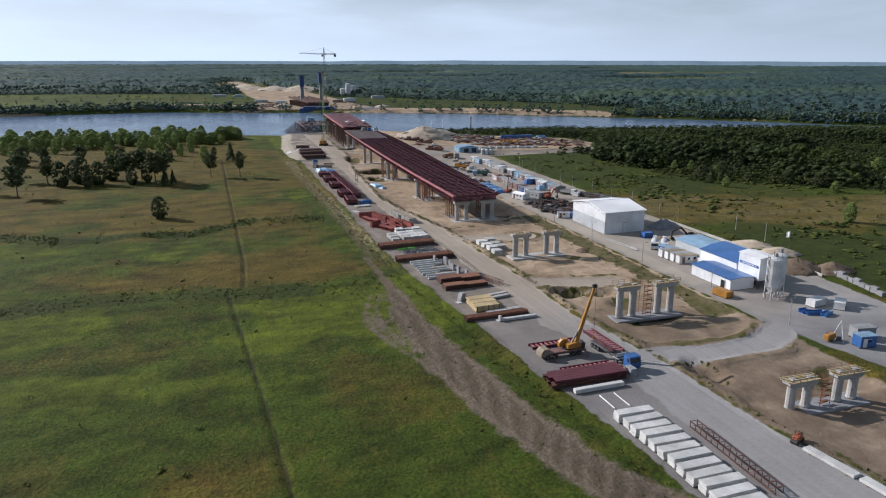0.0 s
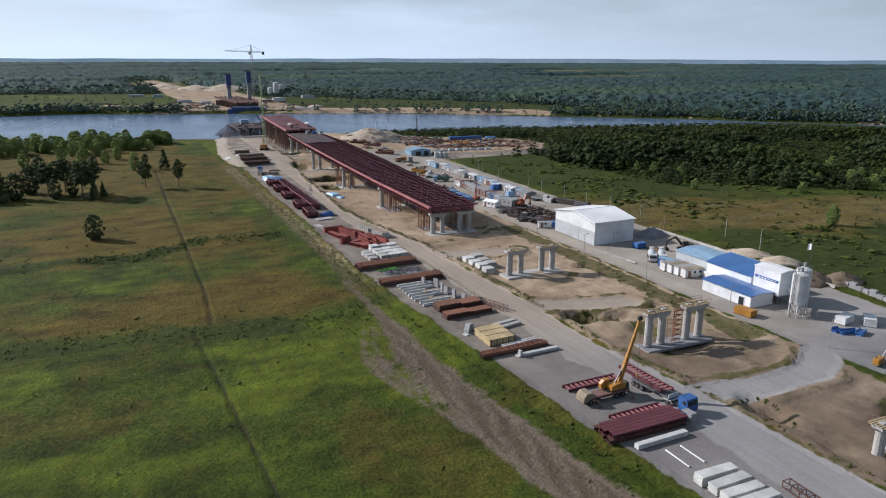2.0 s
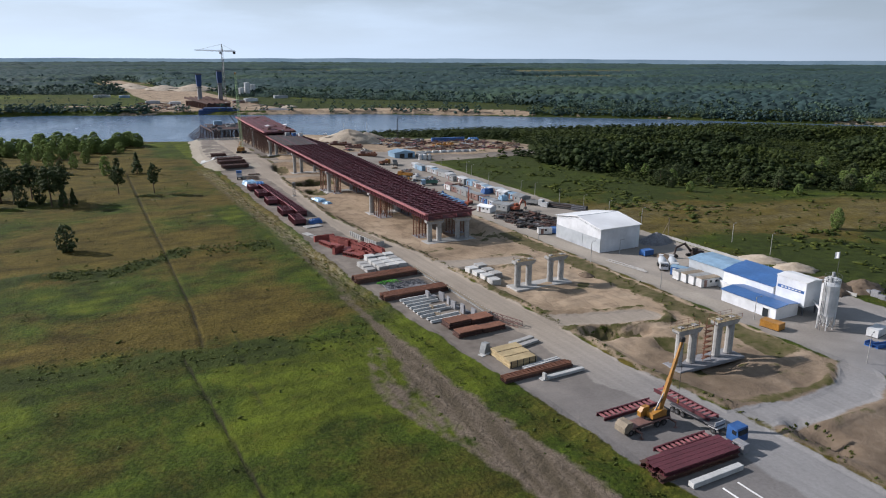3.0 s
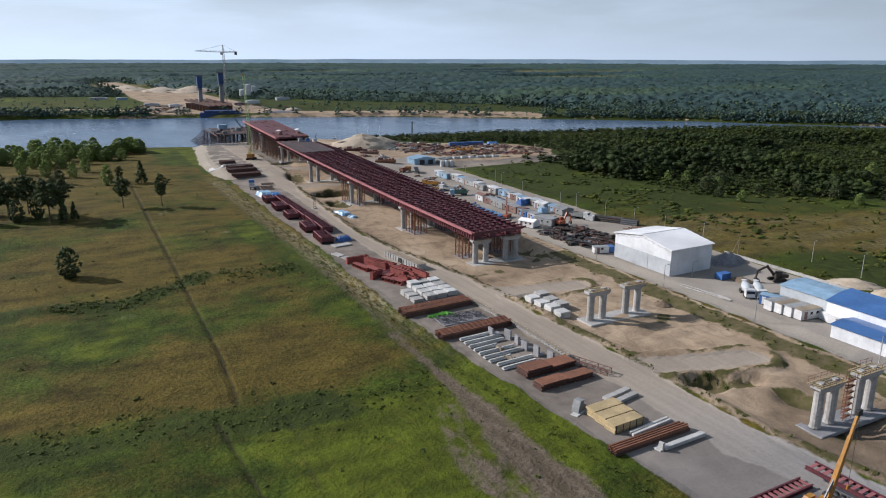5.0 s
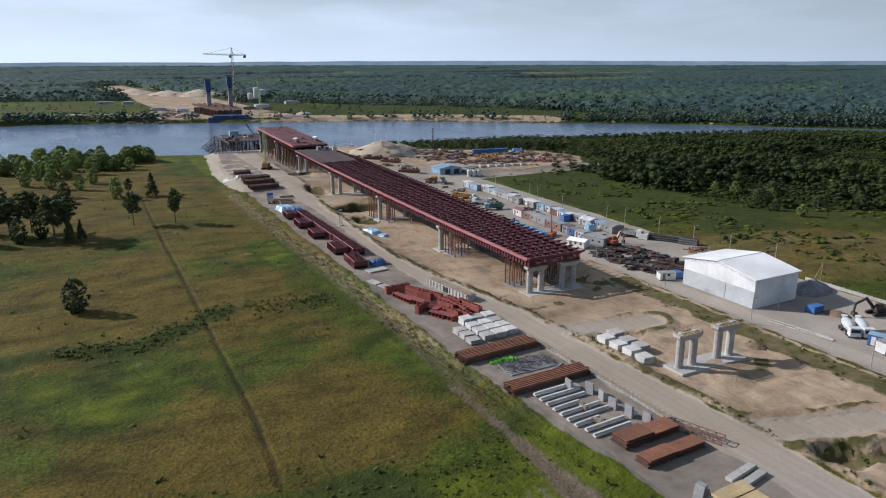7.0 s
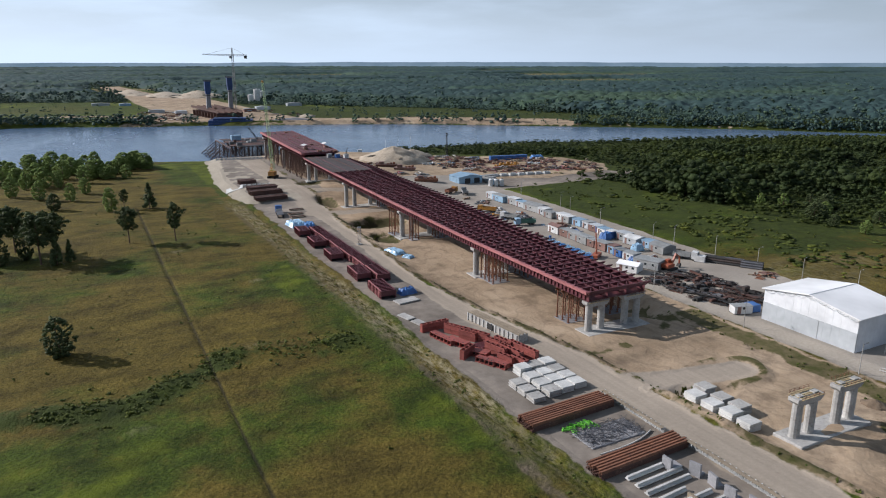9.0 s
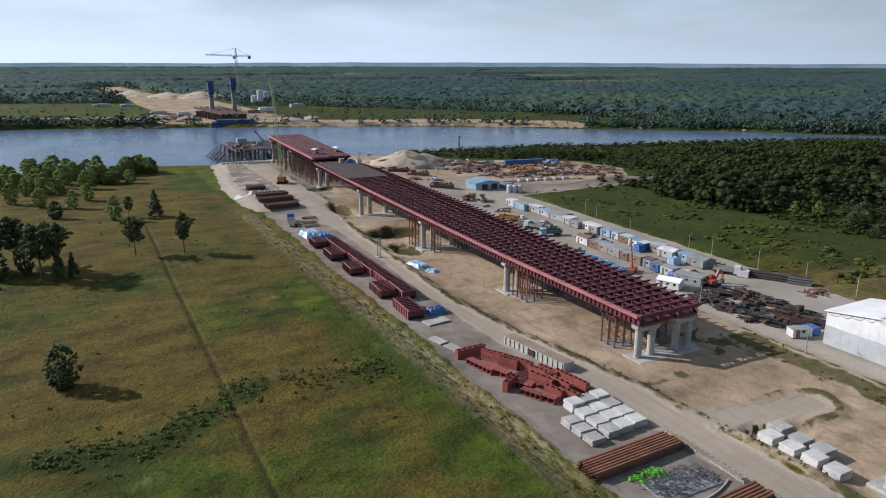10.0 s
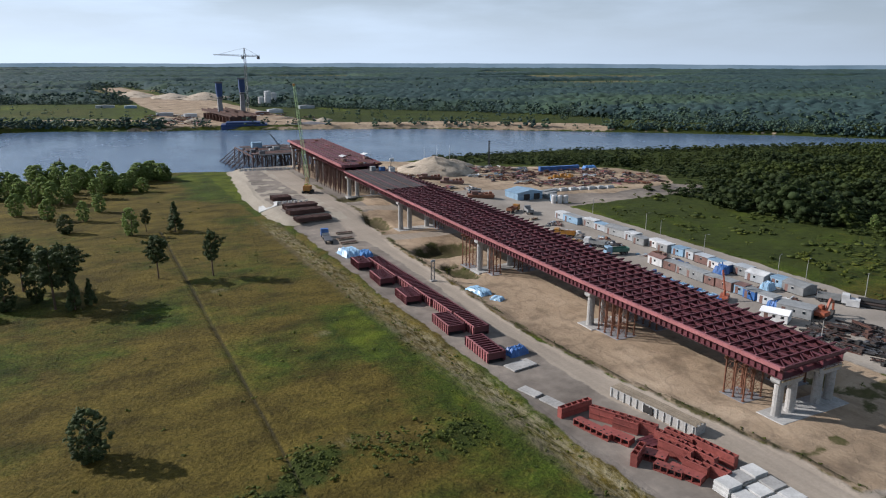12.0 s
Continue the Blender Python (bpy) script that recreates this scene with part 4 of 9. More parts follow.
    for o in (-5.0, 0.0, 5.0, 7.6):
        if o > 7 and right((y0 + y1) / 2) < 4:
            continue
        for a, b in zip(ys[::3], ys[3::3]):
            s = Shape()
            s.ibeam((bridge_x(a) + o, a, top(a) - 0.30), (bridge_x(b) + o, b, top(b) - 0.30), 0.22, 0.42, 0.04)
            part("stringer", s, PRIMER, t)
    return t


DECK_PIERS = ((245.8, 7.2), (295, 7.9), (345, 9.1), (403, 10.1), (462, 10.7))
pier(86, 5.4, -0.1, True)
formwork(86, 5.4)
pier(135.3, 7.7, -0.1, True)
formwork(135.3, 7.7)
pier(192.3, 7.2, -0.1)
formwork(192.3, 7.2, False)
for y, top in DECK_PIERS:
    pier(y, top, 2.0 if y > 430 else -0.1)
formwork(245.8, 7.0, False)
pier(511, 13.2, 2.0)
pier(556, 14.1, 1.6)
lower = span("bridge_deck", 244.8, 463, deck_top, 2.1, 78, 0.95, lambda y: float(np.interp(y, (245, 300, 345, 420, 463), (2.6, 5.0, 6.5, 6.5, 3.4))), "long red-primed steel girder bridge deck with open cross girders", True)
upper = span("bridge_deck", 465, 558, upper_top, 2.3, 33, 1.4, lambda y: 2.4, "raised red-primed steel girder deck launched towards the river")
# plates laid on the far part of the lower deck and over the raised deck
for y0, y1, top, mat, name in ((415, 462.5, deck_top, DECKING, "deck_plate"), (466, 557, upper_top, PRIMER, "deck_plate")):
    n = 12
    for k in range(n):
        a, b = y0 + (y1 - y0) * k / n + 0.06, y0 + (y1 - y0) * (k + 1) / n - 0.06
        for u, w in ((-8.8, -4.6), (-4.5, -0.1), (0.0, 4.4), (4.5, 9.0)):
            s = Shape()
            s.put([(bridge_x(a) + u, a, top(a) + 0.02), (bridge_x(a) + w, a, top(a) + 0.02), (bridge_x(b) + w, b, top(b) + 0.02), (bridge_x(b) + u, b, top(b) + 0.02),
                   (bridge_x(a) + u, a, top(a) + 0.08), (bridge_x(a) + w, a, top(a) + 0.08), (bridge_x(b) + w, b, top(b) + 0.08), (bridge_x(b) + u, b, top(b) + 0.08)],
                  [(3, 2, 1, 0), (4, 5, 6, 7), (0, 1, 5, 4), (1, 2, 6, 5), (2, 3, 7, 6), (3, 0, 4, 7)])
            part(name, s, mat, lower if y0 < 440 else upper)
# welded rails and ribs running along the plated decks
for y0, y1, top, owner, rows in ((412, 463, deck_top, lower, ((-8.8, 0.22, PRIMER), (-6.2, 0.18, RUST_DARK), (-2.6, 0.16, PRIMER), (2.6, 0.16, RUST_DARK), (7.6, 0.2, PRIMER))),
                                 (466, 557, upper_top, upper, ((-8.85, 0.4, PRIMER_PINK), (-6.6, 0.25, PRIMER), (-4.55, 0.3, RUST_DARK), (-2.3, 0.2, PRIMER), (-0.05, 0.3, RUST_DARK), (2.2, 0.2, PRIMER), (4.45, 0.3, RUST_DARK), (6.8, 0.25, RUST_DARK), (8.9, 0.4, PRIMER)))):
    for o, hgt, mat in rows:
        for k in range(8):
            a, b = y0 + (y1 - y0) * k / 8, y0 + (y1 - y0) * (k + 1) / 8 - 0.1
            part("deck_rib", Shape().bar((bridge_x(a) + o, a, top(a) + 0.08 + hgt / 2), (bridge_x(b) + o, b, top(b) + 0.08 + hgt / 2), 0.22, hgt), mat, owner)
rnd = random.Random(77)
for k in range(26):
    y = rnd.uniform(464, 486) if k < 14 else rnd.uniform(486, 550)
    x = bridge_x(y) + rnd.uniform(-7.5, 7.5)
    t = thing("steel_offcut", x, y, upper_top(y) + 0.085, rnd.uniform(0, 180), "loose steel plates and sections stacked on the raised deck", "steel", "loose steel on the raised deck")
    part("plate", Shape().block(0, 0, 0, rnd.uniform(1.0, 3.0), rnd.uniform(0.4, 1.2), rnd.uniform(0.15, 0.6), 0.03), rnd.choice((RUST_DARK, STEEL, PRIMER_PINK, RUST)), t)
for x, y, cap, nx_, ny_ in ((84.5, 254.2, 7.4, 3, 3), (96.5, 254.2, 7.4, 3, 3), (84.5, 288.5, 8.1, 3, 4), (95.5, 288.5, 8.1, 3, 4), (81.6, 350.5, 9.4, 2, 3), (94.0, 340, 9.2, 3, 3), (84.0, 340.0, 9.2, 2, 2), (95, 398, 10.2, 2, 2)):
    support_tower(x, y, -0.1, cap, nx_, ny_)
for y in (470, 477, 484, 491, 498, 505, 519, 528, 538, 547):
    for o in (-6.2, 0.5, 6.6):
        support_tower(bridge_x(y) + o, y, 1.9, upper_top(y) - 2.75, 3, 2, 2.4, True)

# ---- hangar ----
hangar = thing("hangar", 0, 0, 0, 0, "large white warehouse hangar with a low gable roof", "warehouse")
HX0, HX1, HY0, HY1, HE, HR = 122.9, 138.0, 209.0, 232.6, 7.4, 9.3
hy = (HY0 + HY1) / 2


def gable(y):
    """The roof's underside: the ridge runs across the yard over the middle of the long wall."""
    return HE + (HR - HE) * (1 - abs(y - hy) / (hy - HY0))


for k in range(12):
    a, b = HY0 + (HY1 - HY0) * k / 12 + 0.012, HY0 + (HY1 - HY0) * (k + 1) / 12 - 0.012
    v = [(x, y, z) for x in (HX0, HX0 + 0.25) for y, z in ((a, 4.31), (b, 4.31), (b, gable(b) - 0.02), (a, gable(a) - 0.02))]
    part("upper_wall_panel", Shape().put(v, [(0, 3, 2, 1), (4, 5, 6, 7), (0, 1, 5, 4), (1, 2, 6, 5), (2, 3, 7, 6), (3, 0, 4, 7)]), WHITE_PANEL, hangar, "white wall cladding")
    part("lower_wall_panel", Shape().box(HX0 - 0.05, HX0 + 0.25, a, b, -0.1, 4.3), GREY_PANEL, hangar, "grey lower wall cladding")
s = Shape().put([(x, y, z) for x in (HX1 - 0.25, HX1) for y, z in ((HY0, -0.1), (HY1, -0.1), (HY1, HE), (hy, HR - 0.02), (HY0, HE))], [(4, 3, 2, 1, 0), (5, 6, 7, 8, 9), (0, 1, 6, 5), (1, 2, 7, 6), (2, 3, 8, 7), (3, 4, 9, 8), (4, 0, 5, 9)])
part("back_wall", s, WHITE_PANEL, hangar)
for k in range(8):
    a, b = HX0 + 0.26 + (HX1 - HX0 - 0.52) * k / 8, HX0 + 0.26 + (HX1 - HX0 - 0.52) * (k + 1) / 8 - 0.015
    part("end_wall_panel", Shape().box(a, b, HY0, HY0 + 0.25, -0.1, HE), WHITE_PANEL, hangar)
part("end_wall", Shape().box(HX0 + 0.26, HX1 - 0.26, HY1 - 0.25, HY1, -0.1, HE), WHITE_PANEL, hangar)
for a, b, za, zb in ((HY0 - 0.5, hy - 0.02, HE + 0.0, HR + 0.05), (hy + 0.02, HY1 + 0.5, HR + 0.05, HE + 0.0)):
    v = [(x, y, z + d) for x in (HX0 - 0.5, HX1 + 0.5) for y, z, d in ((a, za, 0), (b, zb, 0), (b, zb, 0.18), (a, za, 0.18))]
    part("roof", Shape().put(v, [(0, 3, 2, 1), (4, 5, 6, 7), (0, 1, 5, 4), (1, 2, 6, 5), (2, 3, 7, 6), (3, 0, 4, 7)]), WHITE_ROOF, hangar)
part("ridge_cap", Shape().bar((HX0 - 0.5, hy, HR + 0.24), (HX1 + 0.5, hy, HR + 0.24), 0.3, 0.06), GREY_PANEL, hangar)
for k in range(9):
    y = HY0 + 1.4 + k * 2.6
    s = Shape()
    for j in range(5):
        a0, a1 = math.pi * j / 5, math.pi * (j + 1) / 5
        e0, e1 = y - 0.9 * math.cos(a0), y - 0.9 * math.cos(a1)
        s.rod((HX0 - 0.52, e0, gable(e0) - 0.05 - 0.45 * math.sin(a0)), (HX0 - 0.52, e1, gable(e1) - 0.05 - 0.45 * math.sin(a1)), 0.06, 4)
    part("gutter_trim", s, GREY_PANEL, hangar)
part("sliding_door", Shape().box(HX0 - 0.12, HX0 - 0.052, 218, 223, 0, 4.2), GREY_PANEL, hangar)


# ---- trees ----
PHI = (1 + 5 ** 0.5) / 2
ICO_V = np.array([(-1, PHI, 0), (1, PHI, 0), (-1, -PHI, 0), (1, -PHI, 0), (0, -1, PHI), (0, 1, PHI), (0, -1, -PHI), (0, 1, -PHI), (PHI, 0, -1), (PHI, 0, 1), (-PHI, 0, -1), (-PHI, 0, 1)]) / math.hypot(1, PHI)
ICO_F = np.array([(0, 11, 5), (0, 5, 1), (0, 1, 7), (0, 7, 10), (0, 10, 11), (1, 5, 9), (5, 11, 4), (11, 10, 2), (10, 7, 6), (7, 1, 8), (3, 9, 4), (3, 4, 2), (3, 2, 6), (3, 6, 8), (3, 8, 9), (4, 9, 5), (2, 4, 11), (6, 2, 10), (8, 6, 7), (9, 8, 1)])


def clumps(rnd, centres, radii, leaves, leaf):
    """Uneven leaf clumps at the centres, with loose leaf sprays round them. Arrays of vertices and triangles."""
    vs, fs, n = [], [], 0
    for c, r in zip(centres, radii):
        v = ICO_V * (r * (0.72 + 0.5 * rnd.rand(12, 1))) * np.array([1.0, 1.0, 0.78]) + c
        vs.append(v)
        fs.append(ICO_F + n)
        n += 12
    pick = rnd.randint(0, len(centres), leaves)
    d = rnd.normal(size=(leaves, 3))
    d /= np.linalg.norm(d, axis=1)[:, None]
    mid = np.asarray(centres)[pick] + d * (np.asarray(radii)[pick] * (0.75 + 0.65 * rnd.rand(leaves)))[:, None]
    a, b = rnd.normal(size=(leaves, 3)), rnd.normal(size=(leaves, 3))
    tri = np.stack([mid + a * leaf, mid + b * leaf, mid - (a + b) * leaf * 0.6], 1).reshape(-1, 3)
    vs.append(tri)
    fs.append(np.arange(leaves * 3).reshape(-1, 3) + n)
    return np.concatenate(vs), np.concatenate(fs)


def broad_crown(rnd, h, w, n, leaves, leaf=0.17, low=0.18):
    c, r = [], []
    for _ in range(n):
        u = rnd.rand()
        z = h * (low + (0.97 - low) * u)
        reach = w * math.sin(math.pi * (0.12 + 0.82 * u)) ** 0.8 * (0.25 + 0.65 * rnd.rand() ** 0.5)
        a = rnd.rand() * 2 * math.pi
        c.append((reach * math.cos(a), reach * math.sin(a), z))
        r.append(w * (0.5 + 0.6 * rnd.rand()) * 0.82 / n ** 0.33)
    return clumps(rnd, np.array(c), np.array(r), leaves, leaf)


def pine_crown(rnd, h, w, n, leaves):
    """Needle pads on limbs that stand out in uneven whorls, with sky between them."""
    c, r = [], []
    for k in range(n):
        u = (k + 0.6 * rnd.rand()) / n
        limb = w * (0.30 + 0.70 * math.sin(math.pi * (0.20 + 0.72 * u))) * (0.45 + 0.6 * rnd.rand())
        a = k * 2.4 + rnd.rand()
        z = h * (0.38 + 0.58 * u)
        for q_ in (0.42, 0.74, 1.0):
            c.append((limb * q_ * math.cos(a), limb * q_ * math.sin(a), z + 0.22 * limb * q_ + 0.25 * rnd.randn()))
            r.append(w * (0.10 + 0.07 * rnd.rand()) * (1.15 - 0.3 * q_))
    return clumps(rnd, np.array(c), np.array(r), leaves, 0.15)


def spruce_crown(rnd, h, w, n, leaves):
    c, r = [], []
    for k in range(n):
        u = (k + rnd.rand()) / n
        reach = w * (1 - u) ** 0.9 * (0.55 + 0.45 * rnd.rand())
        a = rnd.rand() * 2 * math.pi
        c.append((reach * math.cos(a), reach * math.sin(a), h * (0.08 + 0.9 * u)))
        r.append(w * (0.34 - 0.22 * u) + 0.1)
    return clumps(rnd, np.array(c), np.array(r), leaves, 0.15)


def limbs(rnd, h, w, r, count, low, high):
    s = Shape()
    bend = rnd.normal(size=2) * 0.03 * h
    top = (bend[0], bend[1], h * 0.9)
    s.rod((0, 0, -0.4), (bend[0] * 0.4, bend[1] * 0.4, h * 0.45), r, 8, r * 0.72)
    s.rod((bend[0] * 0.4, bend[1] * 0.4, h * 0.45), top, r * 0.72, 7, r * 0.15)
    for k in range(count):
        z = h * (low + (high - low) * k / max(1, count - 1))
        a = rnd.rand() * 2 * math.pi
        q = w * (0.45 + 0.4 * rnd.rand())
        o = (bend[0] * z / h, bend[1] * z / h, z)
        s.rod(o, (o[0] + q * math.cos(a), o[1] + q * math.sin(a), z + q * 0.35), r * 0.3, 5, r * 0.08)
    return s


TREE_KINDS = {}
for kind, maker, mat in (("broad", lambda q: broad_crown(q, 10, 3.6, 150, 3200, 0.14, 0.04), LEAVES), ("broad_b", lambda q: broad_crown(q, 10, 3.0, 130, 2900, 0.14, 0.03), LEAVES), ("dense", lambda q: broad_crown(q, 10, 4.0, 190, 3600, 0.14, 0.03), NEEDLES),
                         ("pine", lambda q: pine_crown(q, 10, 3.6, 34, 2600), NEEDLES), ("pine_b", lambda q: pine_crown(q, 10, 3.1, 30, 2300), NEEDLES), ("spruce", lambda q: spruce_crown(q, 10, 2.7, 60, 1800), NEEDLES)):
    q = np.random.RandomState(len(TREE_KINDS) + 11)
    v, f = maker(q)
    crown = big_mesh("crown", v, f, mat, np.full(len(v), 0.15), smooth=True)
    bare = kind.startswith("pine")
    trunk = limbs(q, 10, 3.0, 0.2, 9, 0.3 if not bare else 0.45, 0.85).mesh("trunk")
    trunk.materials.append(BARK)
    TREE_KINDS[kind] = (crown, trunk)


def tree(x, y, h, kind, width=1.0, turn=None, name="tree", label="", group=""):
    crown, trunk = TREE_KINDS[kind]
    turn = (x * 37.1 + y * 11.3) % 360 if turn is None else turn
    t = new(name)
    z = float(height(x, y))
    t.matrix_basis = pose(x, y, z, 0, 0, turn) @ Matrix.Diagonal((h / 10 * width, h / 10 * width, h / 10, 1))
    tagged(t, label, "tree", group)
    part("trunk", trunk, BARK, t)
    part("crown", crown, None, t)
    return t


PINE_L, BROAD_L = "tall pine with a bare trunk and dark ragged crown", "leafy green deciduous tree standing in the dry meadow"
for x, y, h, k, w in ((-80.8, 345.5, 13.8, "pine", 1.15), (-75, 379, 13, "pine_b", 1.2), (-68, 372, 12, "dense", 0.9), (-60, 378, 13.5, "dense", 0.95), (-56, 366, 8, "dense", 0.9), (-64, 386, 11, "dense", 1.0), (-37, 368, 8.5, "dense", 0.9), (-48, 386, 12, "dense", 0.95), (-52, 372, 11.5, "dense", 0.95), (-45, 381, 13, "pine_b", 1.1), (-40, 376, 14.2, "pine", 1.15),
                      (-34, 384, 14.5, "pine", 1.1), (-30.5, 372, 10, "dense", 0.7), (-26.3, 364, 15.6, "pine", 1.05), (-22.5, 369, 14.3, "pine_b", 1.1), (-22.0, 361.5, 9, "spruce", 0.8), (-18.5, 364, 7, "spruce", 0.8),
                      (-0.9, 379.5, 12.0, "pine", 0.95), (13.2, 375.4, 12.6, "pine_b", 0.95), (-90, 392, 13, "pine", 1.2), (-98, 360, 12.5, "pine_b", 1.2), (-112, 385, 13, "pine", 1.2), (-125, 370, 12, "dense", 1.0)):
    spruce = k == "spruce"
    tree(x, y, h, k, w, name="spruce" if spruce else "pine_tree", label="small dark conical spruce at the meadow clump" if spruce else ("dense dark-crowned tree in the meadow clump" if k == "dense" else PINE_L), group="pines in the meadow")
tree(-20.6, 284, 8.5, "dense", 1.05, name="lone_tree", label="lone dark round-crowned tree in the open field")
tree(10.8, 438, 10.7, "spruce", 1.0, name="spruce", label="dark conical spruce beside the field furrow")
tree(-3.7, 438.6, 10, "broad_b", 1.0, label=BROAD_L)
tree(1.5, 442, 8, "pine_b", 0.9, name="pine_tree", label=PINE_L)
tree(214.9, 195, 7.6, "broad", 0.95, name="lone_tree", label="lone bushy green tree on the marshy grass")
rnd = random.Random(21)
for k in range(118):
    x = -158 + 180 * (k + rnd.random()) / 118
    y = 574 - 74 * rnd.random() ** 1.4 - max(0, x) * 0.1
    if x > 8 and y < 545:
        y = 556
    kind = rnd.choice(("broad", "broad", "broad_b"))
    tree(x, y, rnd.uniform(6.0, 10.5), kind, rnd.uniform(1.1, 1.6), label="bushy green riverside tree on the near bank", group="trees along the near bank")
for x, y, h, k in ((-41, 490, 9, "broad"), (-58, 470, 10, "broad_b"), (-30, 478, 8, "broad"), (-18, 470, 8, "broad_b"), (-24, 452, 7, "dense"), (-70, 445, 11, "pine"), (-85, 430, 12, "pine_b"), (-100, 450, 11, "dense"), (-48, 436, 10, "dense"), (-12, 486, 7.5, "broad"), (-110, 480, 10, "broad"), (-92, 500, 9, "broad_b")):
    tree(x, y, h, k, 1.1, label="green tree in the meadow near the river", group="trees along the near bank")


def scatter(variants, places, rnd):
    """Copies of the variants (vertices, triangles) at places (x, y, height, width), as one mesh's arrays."""
    vs, fs, ts, n = [], [], [], 0
    for x, y, h, w in places:
        v, f = variants[rnd.randint(len(variants))]
        a = rnd.rand() * 6.283
        c, s = math.cos(a), math.sin(a)
        p = np.empty_like(v)
        p[:, 0] = (v[:, 0] * c - v[:, 1] * s) * w + x
        p[:, 1] = (v[:, 0] * s + v[:, 1] * c) * w + y
        p[:, 2] = v[:, 2] * h
        vs.append(p)
        fs.append(f + n)
        ts.append(np.full(len(v), rnd.rand() ** 2))
        n += len(v)
    v = np.concatenate(vs)
    return v, np.concatenate(fs), np.concatenate(ts)


q = np.random.RandomState(3)
near_kinds = [broad_crown(np.random.RandomState(40 + k), 1.0, 0.44, 9, 220, 0.030, 0.0) for k in range(8)]


# the trees of the wood: lobed crowns of many sizes in loose stands, lower towards the water
tx, ty = np.meshgrid(np.arange(176, 640, 5.6), np.arange(100, 578, 5.6))
tx, ty = (tx + q.uniform(-2.9, 2.9, tx.shape)).ravel(), (ty + q.uniform(-2.9, 2.9, ty.shape)).ravel()
edge, dry = wood_front(tx, ty), -river_depth(tx, ty)
stand = value_noise(tx, ty, 38)
ok = (edge > 3) & (dry > 6) & ((tx > 214) | (ty > 505)) & (q.rand(len(tx)) < 0.80 + 0.4 * step(0.30, 0.55, stand)) & (tx < 360 + 0.55 * ty)
tx, ty, edge, dry, stand = tx[ok], ty[ok], edge[ok], dry[ok], stand[ok]
rise = (3.2 + 6.6 * step(0.25, 0.75, stand) * step(0, 45, edge)) * q.uniform(0.65, 1.35, len(tx))
rise = np.minimum(rise, np.maximum(2.4, 0.07 * dry + np.where(tx > 330, 2.5, 0.0)))
places = [(x, y, h, h * 0.85 + q.uniform(2.0, 5.0)) for x, y, h in zip(tx, ty, rise)]
v, f, tint = scatter(near_kinds, places, q)
v[:, 2] += height(v[:, 0], v[:, 1]) - 0.3
tagged(new("riverside_woods", big_mesh("riverside_woods", v, f, WOODS, np.clip(0.5 * tint + 1.5 * step(0.35, 0.8, value_noise(v[:, 0], v[:, 1], 26)), 0, 1.0), smooth=True)), "dense dark green mixed woods on the near bank", "woods", kind="stuff")
# single trees that stand clear along the front of the woods
rnd = random.Random(8)
for k in range(40):
    x = 214 + 150 * rnd.random()
    y = float(np.interp(x, (212, 213.5, 219, 250, 290, 400), (428, 345, 285, 254, 240, 205))) + rnd.uniform(-14, 60)
    if -float(river_depth(x, y)) > 40:
        tree(x, y, rnd.uniform(4.5, 8.0), rnd.choice(("broad", "broad_b", "dense")), rnd.uniform(1.0, 1.4), label="bushy green tree at the front of the riverside woods", group="trees before the riverside woods")

# single shrubs and weeds on the meadows, and thick scrub along the old ditch
bush_kinds = [broad_crown(np.random.RandomState(60 + k), 1.0, 0.55, 3, 16, 0.08, 0.0) for k in range(6)]
places = []
for _ in range(1100):
    x = q.uniform(-130, 38)
    if value_noise(x, 0, 9) > 0.35:
        places.append((x, float(ditch_line(x)) - 1.0 + q.normal() * 3.2, q.uniform(0.2, 0.85), q.uniform(0.5, 1.5)))
for _ in range(420):
    x = q.uniform(-60, 40)
    places.append((x, 184 - 4 * math.sin(x / 17.0) + q.normal() * 3.6, q.uniform(0.15, 0.6), q.uniform(0.4, 1.2)))
for _ in range(420):
    x, y = q.uniform(-140, 47), q.uniform(80, 570)
    places.append((x, y, q.uniform(0.25, 0.9), q.uniform(0.5, 1.5)))
for _ in range(360):
    y = q.uniform(70, 420)
    places.append((float(np.interp(y, YARD_Y, YARD_L)) - abs(q.normal()) * 4.0 - 1.2, y, q.uniform(0.2, 0.7), q.uniform(0.4, 1.1)))
for _ in range(480):
    x, y = q.uniform(158, 300), q.uniform(100, 420)
    places.append((x, y, q.uniform(0.4, 1.6), q.uniform(0.8, 3.0)))
mx, my = q.uniform(160, 350, 2600), q.uniform(110, 430, 2600)
lead = wood_front(mx, my)
ok = (lead > -70) & (lead < 6) & (q.rand(2600) < 0.04 + 0.8 * step(-40, -4, lead) * step(0.35, 0.75, value_noise(mx, my, 16))) & (mx > 166)
places += [(x, y, q.uniform(0.4, 0.9) + 2.0 * q.rand() ** 3, q.uniform(2.0, 6.0)) for x, y in zip(mx[ok], my[ok])]
for _ in range(100):
    x, y = 106.5 + 8 * q.rand(), q.uniform(130, 246)
    places.append((x, y, q.uniform(0.2, 0.8), q.uniform(0.4, 1.2)))
for _ in range(200):
    y = q.uniform(60, 390)
    places.append((float(np.interp(y, ROAD_Y, ROAD_R)) + 0.6 + q.rand(), y, q.uniform(0.15, 0.5), q.uniform(0.3, 0.8)))
for cx, cy, rx, ry, d in HOLLOWS[:4]:
    for _ in range(40):
        a = q.rand() * 6.283
        places.append((cx + rx * 0.8 * math.cos(a), cy + ry * 0.8 * math.sin(a), q.uniform(0.2, 0.7), q.uniform(0.3, 0.9)))
v, f, tint = scatter(bush_kinds, places, q)
v[:, 2] += height(v[:, 0], v[:, 1]) - 0.08
